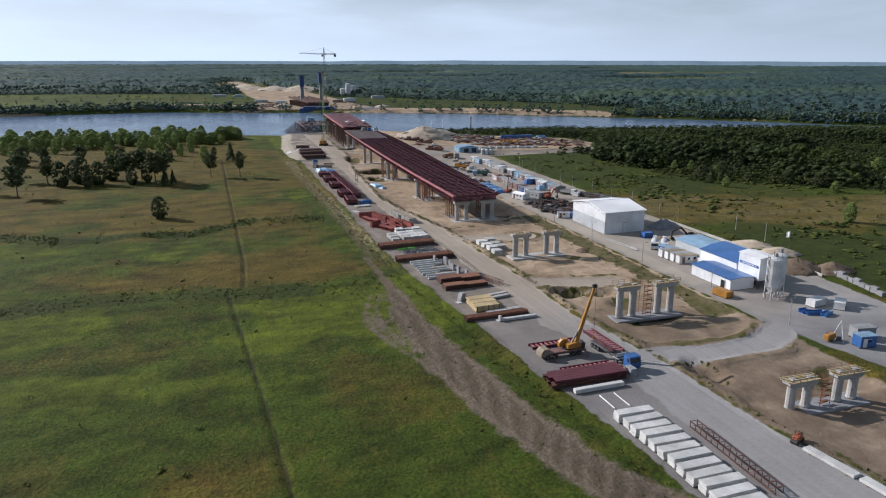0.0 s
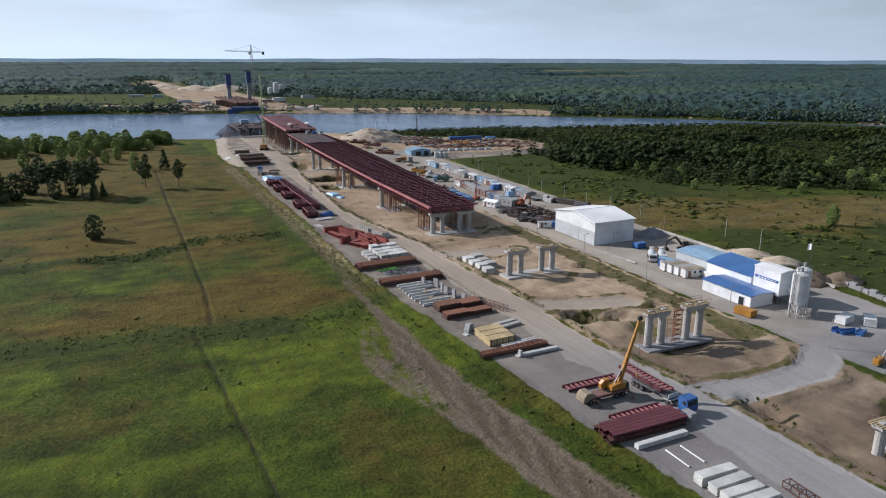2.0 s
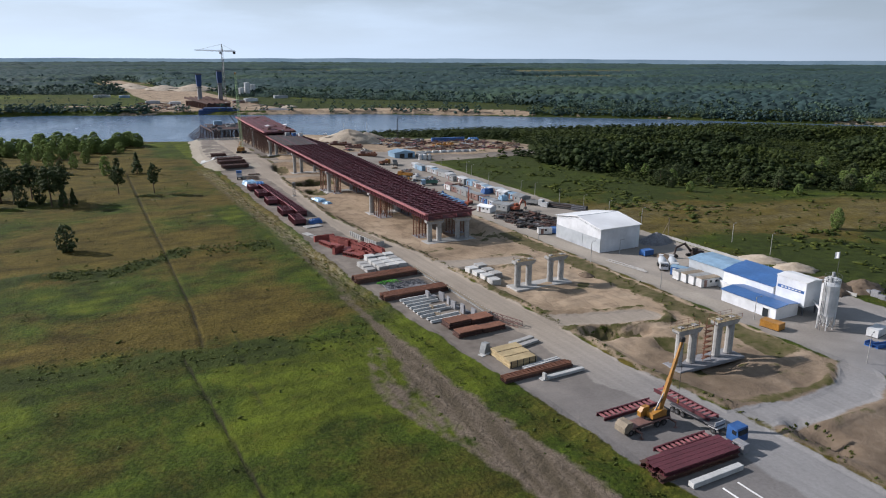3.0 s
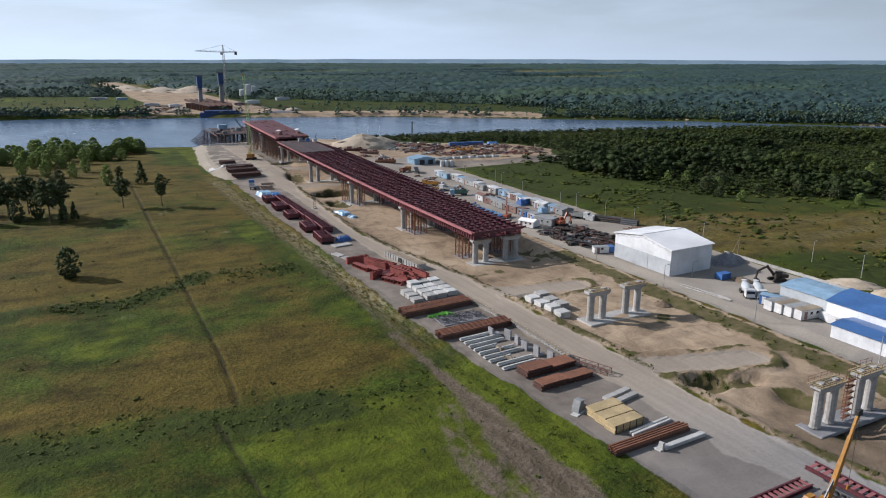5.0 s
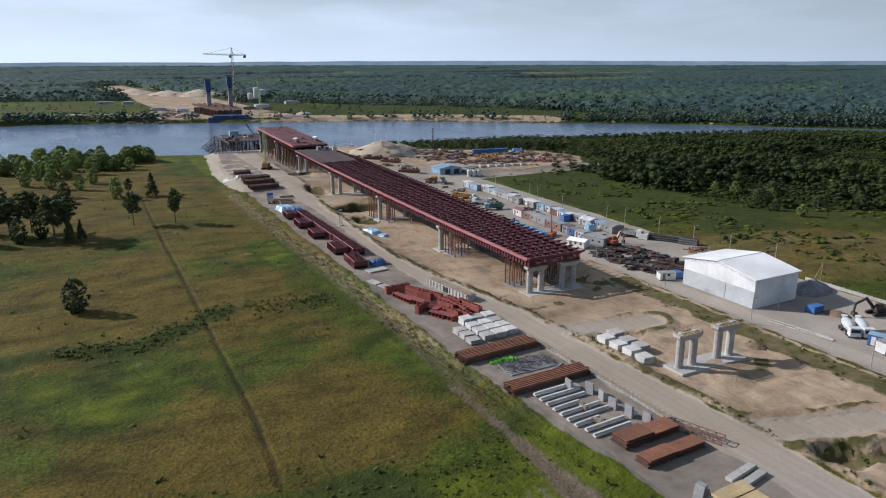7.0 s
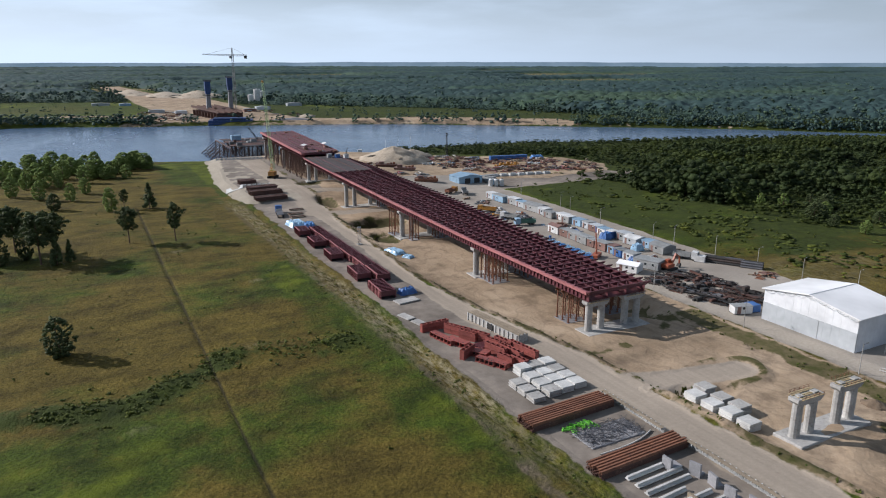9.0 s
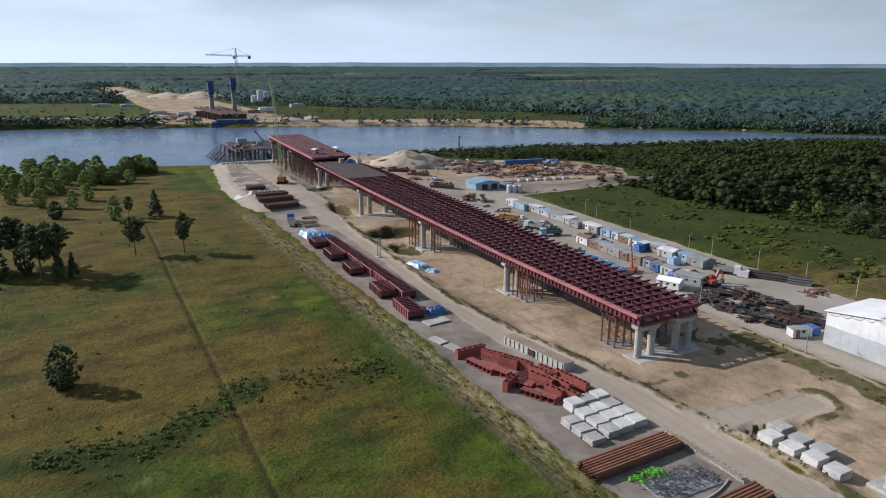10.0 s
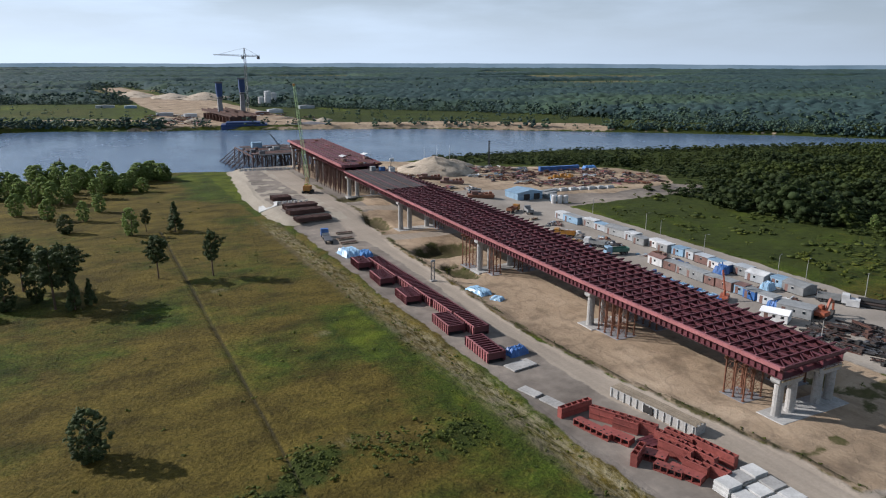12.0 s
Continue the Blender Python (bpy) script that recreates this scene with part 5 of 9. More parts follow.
tagged(new("meadow_scrub", big_mesh("meadow_scrub", v, f, SHRUB, tint, smooth=True)), "low green shrubs and weeds scattered over the rough meadow", "scrub", kind="stuff")

# ---- far bank ----
far_kinds = [broad_crown(np.random.RandomState(80 + k), 1.0, 0.36, 6, 16, 0.05, 0.02) for k in range(8)]


def is_wood(x, y):
    e = y - np.interp(x, *WOOD_EDGE) + 30 * (value_noise(x, y, 55) - 0.5)
    clear = inside(x, y, SAND_WORKS) > -8
    return (e > 0) & ~clear


fx = q.uniform(-330, 700, 5200)
fy = np.interp(fx, *WOOD_EDGE) + 4 + 95 * q.rand(5200) ** 1.7
ang, rad = np.radians(-22 + 92 * q.rand(9000)), 700 * (2200 / 700) ** q.rand(9000)
fx, fy = np.concatenate([fx, rad * np.sin(ang)]), np.concatenate([fy, rad * np.cos(ang)])
sp = [(x0 + (x1 - x0) * u, y0 + (y1 - y0) * u) for (x0, y0), (x1, y1) in zip(SAND_WORKS[3:9], SAND_WORKS[4:10]) for u in q.rand(110)]
sx, sy = np.array([a for a, b in sp]) + q.normal(size=660) * 14, np.array([b for a, b in sp]) + q.normal(size=660) * 14
fx, fy = np.concatenate([sx, fx]), np.concatenate([sy, fy])
ok = is_wood(fx, fy) & (q.rand(len(fx)) < np.where(np.arange(len(fx)) < 5860, 0.52, 0.28))
tall = q.uniform(0.7, 1.25, len(fx)) * (4.5 + 6.5 * step(0, 70, fy - np.interp(fx, *WOOD_EDGE)))
places = [(x, y, h, h * w) for x, y, h, w in zip(fx[ok], fy[ok], tall[ok], q.uniform(0.95, 1.5, ok.sum()))]
# willows and bushes along the far water's edge and over its meadow
for _ in range(1250):
    x = q.uniform(-330, 640)
    if 60 < x < 215 and q.rand() < 0.85:
        continue
    if 215 < x < 405 and q.rand() < 0.8:
        continue
    y = float(np.interp(x, *FAR_BANK)) + 4 + abs(q.normal()) * 9
    h = q.uniform(3.5, 9.0)
    places.append((x, y, h, h * q.uniform(1.0, 1.7)))
for _ in range(160):
    x = q.uniform(-330, 470)
    a, b = float(np.interp(x, *FAR_BANK)) + 20, float(np.interp(x, *WOOD_EDGE))
    y = a + (b - a) * q.rand()
    if inside(np.array([x]), np.array([y]), SAND_WORKS)[0] > -10:
        continue
    h = q.uniform(2, 7)
    places.append((x, y, h, h * q.uniform(1.0, 1.6)))
v, f, tint = scatter(far_kinds, places, q)
tint = np.sqrt(tint) * 1.7 - 0.2
v[:, 2] += height(v[:, 0], v[:, 1]) - 0.4
tagged(new("far_woods", big_mesh("far_woods", v, f, HAZY_FAR_WOODS, tint, smooth=True)), "wide green forest and willows on the far bank", "woods", kind="stuff")

# the unbroken canopy behind, out to the horizon
az, rr = np.radians(np.linspace(-32, 74, 640)), 640 * (4950 / 640) ** np.linspace(0, 1, 360)
A, Rr = np.meshgrid(az, rr)
CX, CY = Rr * np.sin(A), Rr * np.cos(A)
grove = value_noise(CX, CY, 150)
grain = np.clip(Rr / 160.0, 5, 26)
glade = far_field(CX, CY)
cz = height(CX, CY) - 1.3 + (2.3 + 5.5 * value_noise(CX, CY, 11) + 6.5 * value_noise(CX, CY, 6) + 1.2 * value_noise(CX, CY, 24) + 1.5 * value_noise(CX, CY, 90)) * (1 - 1.4 * glade) * step(2, 70, CY - np.interp(CX, *WOOD_EDGE) + 30 * (value_noise(CX, CY, 55) - 0.5)) * step(10, 60, -inside(CX, CY, SAND_WORKS))
wood = is_wood(CX, CY) & is_wood(CX + 10, CY + 10) & is_wood(CX - 10, CY)
nxx = len(az)
jj = (np.arange(len(rr) - 1)[:, None] * nxx + np.arange(nxx - 1)[None, :]).ravel()
keep = wood.ravel()[jj] & wood.ravel()[jj + 1] & wood.ravel()[jj + nxx] & wood.ravel()[jj + nxx + 1]
jj = jj[keep]
cf = np.stack([jj, jj + nxx, jj + nxx + 1, jj + 1], 1)
cv = np.stack([CX.ravel(), CY.ravel(), cz.ravel()], 1)
canopy = big_mesh("forest_canopy", cv, cf, HAZY_FAR_WOODS, np.clip(0.7 * value_noise(CX, CY, 9) ** 2 + 0.8 * step(0.5, 0.85, value_noise(CX * 0.35, CY, 60)) + 0.6 * step(0.5, 0.8, value_noise(CX * 0.3, CY, 210)) - 0.35 + 2.2 * glade - 0.7 * step(0.45, 0.2, grove), -0.7, 3.0).ravel())
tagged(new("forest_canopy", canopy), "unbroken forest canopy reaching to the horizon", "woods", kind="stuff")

# hazy low hills at the end of sight, haze put into glowing colour
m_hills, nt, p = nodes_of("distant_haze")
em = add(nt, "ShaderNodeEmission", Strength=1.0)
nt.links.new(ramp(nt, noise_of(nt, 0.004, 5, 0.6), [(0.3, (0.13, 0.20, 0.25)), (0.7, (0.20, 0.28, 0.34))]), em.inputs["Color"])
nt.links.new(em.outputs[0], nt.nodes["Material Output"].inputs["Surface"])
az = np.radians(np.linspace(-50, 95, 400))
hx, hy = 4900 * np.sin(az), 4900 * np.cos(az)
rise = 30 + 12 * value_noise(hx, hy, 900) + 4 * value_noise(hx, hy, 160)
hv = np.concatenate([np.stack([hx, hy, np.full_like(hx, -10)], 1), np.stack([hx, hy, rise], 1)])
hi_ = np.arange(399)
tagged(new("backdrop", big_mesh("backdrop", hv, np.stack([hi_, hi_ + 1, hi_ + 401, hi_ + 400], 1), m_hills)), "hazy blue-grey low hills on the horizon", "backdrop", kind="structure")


# ---- stored material along the haul road ----
def gz(x, y):
    return float(height(x, y))


def slab_stack(x, y, sx, sy, layers, thick, mat=CONCRETE_NEW, turn=0.0, label="pale concrete road slabs stacked on the ground", group="stacked road slabs", name="slab_stack", gap=0.06, seed=0):
    t = thing(name, x, y, gz(x, y), turn, label, "concrete slabs", group)
    q = random.Random(seed + int(x * 13 + y * 7))
    for k in range(layers):
        z = 0.04 + k * (thick + gap)
        s = Shape().block(q.uniform(-0.08, 0.08), q.uniform(-0.08, 0.08), z + gap, sx * q.uniform(0.98, 1.0), sy * q.uniform(0.98, 1.0), thick, 0.03)
        part("slab", s, mat, t)
        b = Shape()
        for o in (-0.32, 0.32):
            b.box(o * sx - 0.05, o * sx + 0.05, -sy * 0.47, sy * 0.47, z - 0.05, z + gap)
        part("bearer", b, TIMBER, t)
    return t


def beam_row(x0, y0, x1, y1, w, h, mat, name, label, category, group="", lift=0.12, profile="box"):
    """One long beam lying between two plan points on two bearers."""
    mx_, my_ = (x0 + x1) / 2, (y0 + y1) / 2
    ln = math.hypot(x1 - x0, y1 - y0)
    t = thing(name, mx_, my_, gz(mx_, my_), math.degrees(math.atan2(y1 - y0, x1 - x0)), label, category, group)
    s = Shape()
    if profile == "i":
        s.ibeam((-ln / 2, 0, lift + h / 2), (ln / 2, 0, lift + h / 2), w, h, 0.06)
        for k in range(int(ln / 1.5)):
            u = -ln / 2 + 0.6 + k * 1.5
            s.box(u - 0.02, u + 0.02, -w / 2, w / 2, lift + 0.06, lift + h - 0.06)
    elif profile == "t":
        s.prism([(-w / 2, lift), (w / 2, lift), (w / 2, lift + h * 0.3), (w * 0.2, lift + h * 0.45), (w * 0.2, lift + h), (-w * 0.2, lift + h), (-w * 0.2, lift + h * 0.45), (-w / 2, lift + h * 0.3)], -ln / 2, ln / 2)
        s.v = [(b, -a, c) for a, b, c in s.v]
    else:
        s.block(0, 0, lift, ln, w, h, 0.05)
    part("beam", s, mat, t)
    for o in (-0.35, 0.35):
        part("bearer", Shape().box(o * ln - 0.1, o * ln + 0.1, -w * 0.6, w * 0.6, -0.15, lift), TIMBER, t)
    return t


def sheet_pile_stack(x0, x1, y0, y1, h, label, seed, turn=0.0, mat=RUST, side=RUST_DARK):
    """A long pile of rusty steel sections, row on row."""
    t = thing("steel_section_stack", (x0 + x1) / 2, (y0 + y1) / 2, gz((x0 + x1) / 2, (y0 + y1) / 2), turn, label, "steel sections", "stacks of rusty steel sections")
    q = random.Random(seed)
    ln, w = x1 - x0, y1 - y0
    n, rows = max(4, int(w / 0.55)), max(2, int(h / 0.45))
    for r in range(rows):
        part("bearer", Shape().box(-ln * 0.3, -ln * 0.3 + 0.15, -w / 2, w / 2, r * h / rows, r * h / rows + 0.08), TIMBER, t)
        for k in range(n):
            yy = -w / 2 + (k + 0.5) * w / n
            a, b = -ln / 2 + q.uniform(0, 0.5), ln / 2 - q.uniform(0, 0.6)
            z0 = r * h / rows + 0.08
            e, hh = w / n * 0.48, h / rows - 0.09
            s = Shape()
            s.prism([(-e, z0), (-e * 0.6, z0), (-e * 0.4, z0 + hh * 0.8), (e * 0.4, z0 + hh * 0.8), (e * 0.6, z0), (e, z0), (e * 0.55, z0 + hh), (-e * 0.55, z0 + hh)], a, b)
            s.v = [(p[1], p[0] + yy, p[2]) for p in s.v]
            # top row in the brighter steel, every row below in the darker
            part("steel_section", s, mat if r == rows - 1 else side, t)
    return t


def panel_bundle(x, y, sx, sy, h, turn, q):
    t = thing("panel_bundle", x, y, gz(x, y), turn, "white concrete panels stacked flat on timber bearers", "panel bundle", "row of white panel bundles")
    n = 4
    for k in range(n):
        part("panel", Shape().block(q.uniform(-0.1, 0.1), 0, 0.18 + k * (h - 0.2) / n, sx, sy, (h - 0.2) / n - 0.05, 0.03), CONCRETE_NEW, t)
    for o in (-0.3, 0.32):
        part("bearer", Shape().box(o * sx - 0.1, o * sx + 0.1, -sy / 2, sy / 2, -0.1, 0.18), TIMBER, t)
    return t


q = random.Random(4)
for k in range(17):
    y = 92.0 - k * 2.42
    panel_bundle(63.3 + 0.03 * k + q.uniform(-0.15, 0.15), y, 6.4, 1.78, 1.65 if k % 3 else 1.8, q.uniform(-1.5, 1.5), q)


def truss_beam(x0, y0, x1, y1, w, h, mat, label, name="truss_beam", group=""):
    ln = math.hypot(x1 - x0, y1 - y0)
    mx_, my_ = (x0 + x1) / 2, (y0 + y1) / 2
    t = thing(name, mx_, my_, gz(mx_, my_), math.degrees(math.atan2(y1 - y0, x1 - x0)), label, "truss", group)
    n = max(4, int(ln / 1.4))
    for sy in (-1, 1):
        for z in (0.12, h):
            part("chord", Shape().bar((-ln / 2, sy * w / 2, z), (ln / 2, sy * w / 2, z), 0.14, 0.14), mat, t)
        for k in range(n + 1):
            u = -ln / 2 + 0.07 + (ln - 0.14) * k / n
            s = Shape().bar((u, sy * w / 2, 0.12), (u, sy * w / 2, h), 0.1, 0.1)
            if k < n:
                s.rod((u, sy * w / 2, 0.12), (u + (ln - 0.14) / n, sy * w / 2, h), 0.04, 4)
            part("web_post", s, mat, t)
    for k in range(n + 1):
        u = -ln / 2 + 0.07 + (ln - 0.14) * k / n
        part("cross_tie", Shape().bar((u, -w / 2, h), (u, w / 2, h), 0.08, 0.08), mat, t)
    return t


truss_beam(70.9, 86.5, 70.2, 66.5, 1.3, 1.1, RUST_DARK, "long dark rusty steel truss lying beside the panels")
beam_row(82.4, 74.6, 83.4, 65.9, 1.5, 0.45, CONCRETE_NEW, "kerb_beam", "long pale concrete beam along the road edge", "concrete beam", "beams along the road edge")
beam_row(83.6, 65.2, 84.4, 56.5, 1.5, 0.45, CONCRETE_NEW, "kerb_beam", "long pale concrete beam along the road edge", "concrete beam", "beams along the road edge")
for x in (62.1, 65.0):
    t = thing("pipe", x, 98.7, gz(x, 98.7), 90, "thin white pipe lying on the yard", "pipe", "thin white pipes")
    part("tube", Shape().rod((-2.6, 0, 0.13), (2.6, 0, 0.13), 0.13, 8), WHITE_PAINT, t)


def compactor(x, y, turn):
    t = thing("small_compactor", x, y, gz(x, y), turn, "small dusty orange compactor at the road edge", "machine")
    part("body", Shape().block(0, 0, 0.55, 1.7, 1.0, 0.8, 0.12), ORANGE_PAINT, t)
    part("engine_cover", Shape().block(0.55, 0, 1.35, 0.6, 0.8, 0.35, 0.1), RUST, t)
    for u in (-0.75, 0.75):
        d = Shape().rod((u, -0.55, 0.45), (u, 0.55, 0.45), 0.45, 12)
        part("drum", d, DARK, t)
    part("handle", Shape().rod((-0.8, 0, 1.2), (-1.7, 0, 1.6), 0.05, 5), DARK, t)
    part("roll_bar", Shape().rod((0, -0.45, 1.3), (0, -0.45, 2.0), 0.05, 5).rod((0, 0.45, 1.3), (0, 0.45, 2.0), 0.05, 5).rod((0, -0.5, 2.0), (0, 0.5, 2.0), 0.05, 5), DARK, t)
    return t


compactor(82.6, 76.6, 20)
beam_row(58.4, 103.6, 68.2, 103.8, 1.1, 0.75, CONCRETE_NEW, "concrete_beam", "single pale concrete beam lying on bearers", "concrete beam")


def girder_stack(x0, x1, y0, y1, rows, n, label, mat=PRIMER, under=RUST_DARK, h=0.75):
    t = thing("girder_stack", (x0 + x1) / 2, (y0 + y1) / 2, gz((x0 + x1) / 2, (y0 + y1) / 2), 0, label, "steel girders", "stacks of red girders")
    q = random.Random(int(x0 * 10 + y0))
    ln, w = x1 - x0, y1 - y0
    for r in range(rows):
        z = 0.12 + r * (h + 0.1)
        for o in (-0.36, 0.0, 0.36):
            part("bearer", Shape().box(o * ln - 0.1, o * ln + 0.1, -w / 2, w / 2, z - 0.13 if r else -0.15, z), TIMBER, t)
        for k in range(n - (r > 0)):
            yy = -w / 2 + w * (k + 0.5) / n
            s = Shape().ibeam((-ln / 2 + q.uniform(0, 0.8), yy, z + h / 2), (ln / 2 - q.uniform(0, 0.6), yy, z + h / 2), 0.84, h, 0.06)
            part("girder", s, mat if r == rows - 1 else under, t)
    return t


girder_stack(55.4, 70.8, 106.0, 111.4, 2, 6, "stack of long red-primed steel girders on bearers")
part("block", Shape().block(0, 0, -0.1, 1.3, 2.2, 1.7, 0.06), CONCRETE_GREY, thing("concrete_block", 71.9, 107.2, gz(71.9, 107.2), 4, "grey concrete block at the end of the girders", "concrete block"))


def ladder_girder(x0, y0, x1, y1, w, rungs, label, base=None, mat=PRIMER):
    """A braced pair of girders lying flat: two rails with cross frames between."""
    ln = math.hypot(x1 - x0, y1 - y0)
    mx_, my_ = (x0 + x1) / 2, (y0 + y1) / 2
    t = thing("braced_girder_pair", mx_, my_, gz(mx_, my_) if base is None else base, math.degrees(math.atan2(y1 - y0, x1 - x0)), label, "steel girders", "braced girder pairs")
    for sy in (-1, 1):
        part("rail", Shape().ibeam((-ln / 2, sy * w / 2, 0.3), (ln / 2, sy * w / 2, 0.3), 0.3, 0.55, 0.05), mat, t)
    for k in range(rungs):
        u = -ln / 2 + ln * (k + 0.5) / rungs
        part("cross_frame", Shape().bar((u, -w / 2, 0.42), (u, w / 2, 0.42), ln / rungs * 0.55, 0.08), PRIMER_PINK, t)
    return t


ladder_girder(60.4, 112.7, 71.0, 112.9, 1.5, 11, "red ladder-braced girder pair lying on the yard")
ladder_girder(59.6, 125.4, 71.0, 125.6, 2.0, 11, "red ladder-braced girder pair lying behind the crane")


def wheel(t, x, y, z, r, w, name="wheel"):
    s = Shape().rod((x, y - w / 2, z), (x, y + w / 2, z), r, 12)
    ob = part(name, s, DARK, t)
    part("rim", Shape().rod((x, y - w / 2 - 0.02, z), (x, y + w / 2 + 0.02, z), r * 0.5, 8), STEEL, ob)
    return ob


def mobile_crane(x, y, turn, tip):
    """A yellow telescopic truck crane; tip: the boom's head in the world."""
    t = thing("truck_crane", x, y, gz(x, y), turn, "yellow telescopic truck crane with its boom raised", "crane")
    part("chassis", Shape().box(-4.6, 4.4, -0.9, 0.9, 0.75, 1.15).block(-0.2, 0, 1.15, 8.0, 2.3, 0.25, 0.05), BROWN_PAINT, t)
    cab = part("driving_cab", Shape().prism([(-5.6, 0.7), (-3.9, 0.7), (-3.9, 2.35), (-5.0, 2.35), (-5.6, 1.6)], -1.15, 1.15), TIMBER, t, "dusty pale driving cab")
    part("windscreen", Shape().put([(-5.52, -1.0, 1.62), (-5.52, 1.0, 1.62), (-5.04, 1.0, 2.25), (-5.04, -1.0, 2.25)], [(0, 1, 2, 3)]).box(-5.56, -5.5, -1.0, 1.0, 1.3, 1.6), GLASS_DARK, cab)
    for u in (-4.2, -2.6, 1.4, 2.8):
        for sy in (-1.0, 1.0):
            wheel(t, u, sy, 0.55, 0.55, 0.36)
    part("turntable", Shape().cyl(0.6, 0, 1.4, 1.75, 0.95, 0.9, 16), DARK, t)
    part("engine_house", Shape().prism([(0.2, 1.75), (3.4, 1.75), (3.4, 2.7), (2.2, 3.0), (0.2, 2.6)], -1.15, 0.35), YELLOW_PAINT, t)
    part("counterweight", Shape().block(3.55, -0.1, 1.5, 0.8, 2.3, 1.2, 0.1), DARK, t)
    c2 = part("operator_cab", Shape().prism([(-0.9, 1.75), (0.9, 1.75), (0.9, 3.3), (-0.3, 3.3), (-0.9, 2.6)], 0.45, 1.25), YELLOW_PAINT, t)
    part("cab_window", Shape().box(-0.55, 0.7, 1.26, 1.275, 2.45, 3.15), GLASS_DARK, c2)
    inv = t.matrix_basis.inverted()
    head = inv @ Vector(tip)
    foot = Vector((2.4, -0.35, 2.9))
    a, b = foot.lerp(head, 0.45), foot.lerp(head, 0.72)
    part("boom", Shape().bar(foot, a, 0.58, 0.68), YELLOW_PAINT, t)
    part("boom_section", Shape().bar(foot.lerp(head, 0.4), b, 0.46, 0.54), YELLOW_PAINT, t)
    part("boom_section", Shape().bar(foot.lerp(head, 0.68), head, 0.34, 0.42), YELLOW_PAINT, t)
    part("boom_head", Shape().block(head.x, head.y, head.z - 0.3, 0.9, 0.6, 0.7, 0.1), DARK, t)
    part("hoist_rope", Shape().rod((head.x + 0.4, head.y, head.z - 0.2), (head.x + 0.4, head.y, 3.6), 0.03, 4), DARK, t)
    part("hook_block", Shape().block(head.x + 0.4, head.y, 2.9, 0.35, 0.3, 0.7, 0.08), YELLOW_PAINT, t)
    part("lift_cylinder", Shape().rod((0.9, -0.35, 1.9), foot.lerp(head, 0.3), 0.16, 8), STEEL, t)
    for u in (-3.3, 3.9):
        for sy in (-1, 1):
            s = Shape().bar((u, 0, 0.95), (u, sy * 2.6, 0.95), 0.26, 0.26).cyl(u, sy * 2.6, 0.12, 0.95, 0.09, 0.09, 8).cyl(u, sy * 2.6, 0.02, 0.12, 0.35, 0.3, 10)
            part("outrigger", s, BROWN_PAINT, t)
    return t


mobile_crane(64.4, 119.8, 2, (70.2, 119.5, 14.4))


def flatbed_truck(x, y, turn, cab_mat, label, load=True, length=9.5):
    """A tractor with a flat trailer; the cab looks along +x."""
    t = thing("flatbed_truck", x, y, gz(x, y), turn, label, "truck")
    cab = part("cab", Shape().prism([(1.2, 0.6), (3.3, 0.6), (3.3, 1.7), (3.1, 2.9), (1.2, 2.95)], -1.22, 1.22), cab_mat, t)
    part("windscreen", Shape().box(3.14, 3.32, -1.05, 1.05, 1.75, 2.55), GLASS_DARK, cab)
    for sy in (-1.235, 1.225):
        part("side_window", Shape().box(2.2, 3.0, sy, sy + 0.01, 1.8, 2.5), GLASS_DARK, cab)
    part("chassis", Shape().box(-3.0, 3.0, -0.45, 0.45, 0.65, 0.95), DARK, t)
    part("mudguard", Shape().box(-2.4, -0.6, -1.2, 1.2, 1.0, 1.08), WHITE_PAINT, t)
    bed = part("trailer_bed", Shape().block(-1.0 - length / 2, 0, 1.15, length, 2.4, 0.25, 0.04), STEEL, t)
    part("headboard", Shape().box(-1.1, -1.0, -1.2, 1.2, 1.4, 2.1), WHITE_PAINT, bed)
    for u in (2.4, -1.4, -length + 1.8, -length + 0.6, -length - 0.4):
        for sy in (-1.0, 1.0):
            wheel(t, u, sy, 0.5, 0.5, 0.34)
    return t


flatbed_truck(73.3, 111.6, -86, BLUE_PAINT, "blue-cabbed flatbed truck carrying red steel frames")
ladder_girder(73.7, 114.4, 73.2, 126.8, 2.1, 12, "red ladder-braced girder pair loaded on a truck", base=gz(73.5, 120) + 1.42)

# beams, boards and plates farther along the yard
sheet_pile_stack(52.2, 67.6, 144.1, 146.2, 1.1, "low pile of dark rusty steel sections", 31, 2)
beam_row(59.9, 142.0, 68.4, 142.3, 1.0, 0.55, CONCRETE_NEW, "concrete_beam", "pale concrete beam lying on the yard", "concrete beam", "loose pale beams")
part("upright", Shape().block(0, 0, -0.1, 0.5, 0.9, 1.5, 0.06).block(0, 0.4, -0.1, 1.2, 1.4, 0.3, 0.05), CONCRETE_NEW, thing("concrete_bracket", 59.6, 142.2, gz(59.6, 142.2), 10, "small white concrete corner piece", "concrete piece"))
for k in range(2):
    beam_row(58.4, 147.3 + k * 0.75, 67.0, 148.2 + k * 0.75, 0.5, 0.45, CONCRETE_NEW, "concrete_beam", "slim pale concrete beam lying on the yard", "concrete beam", "loose pale beams")
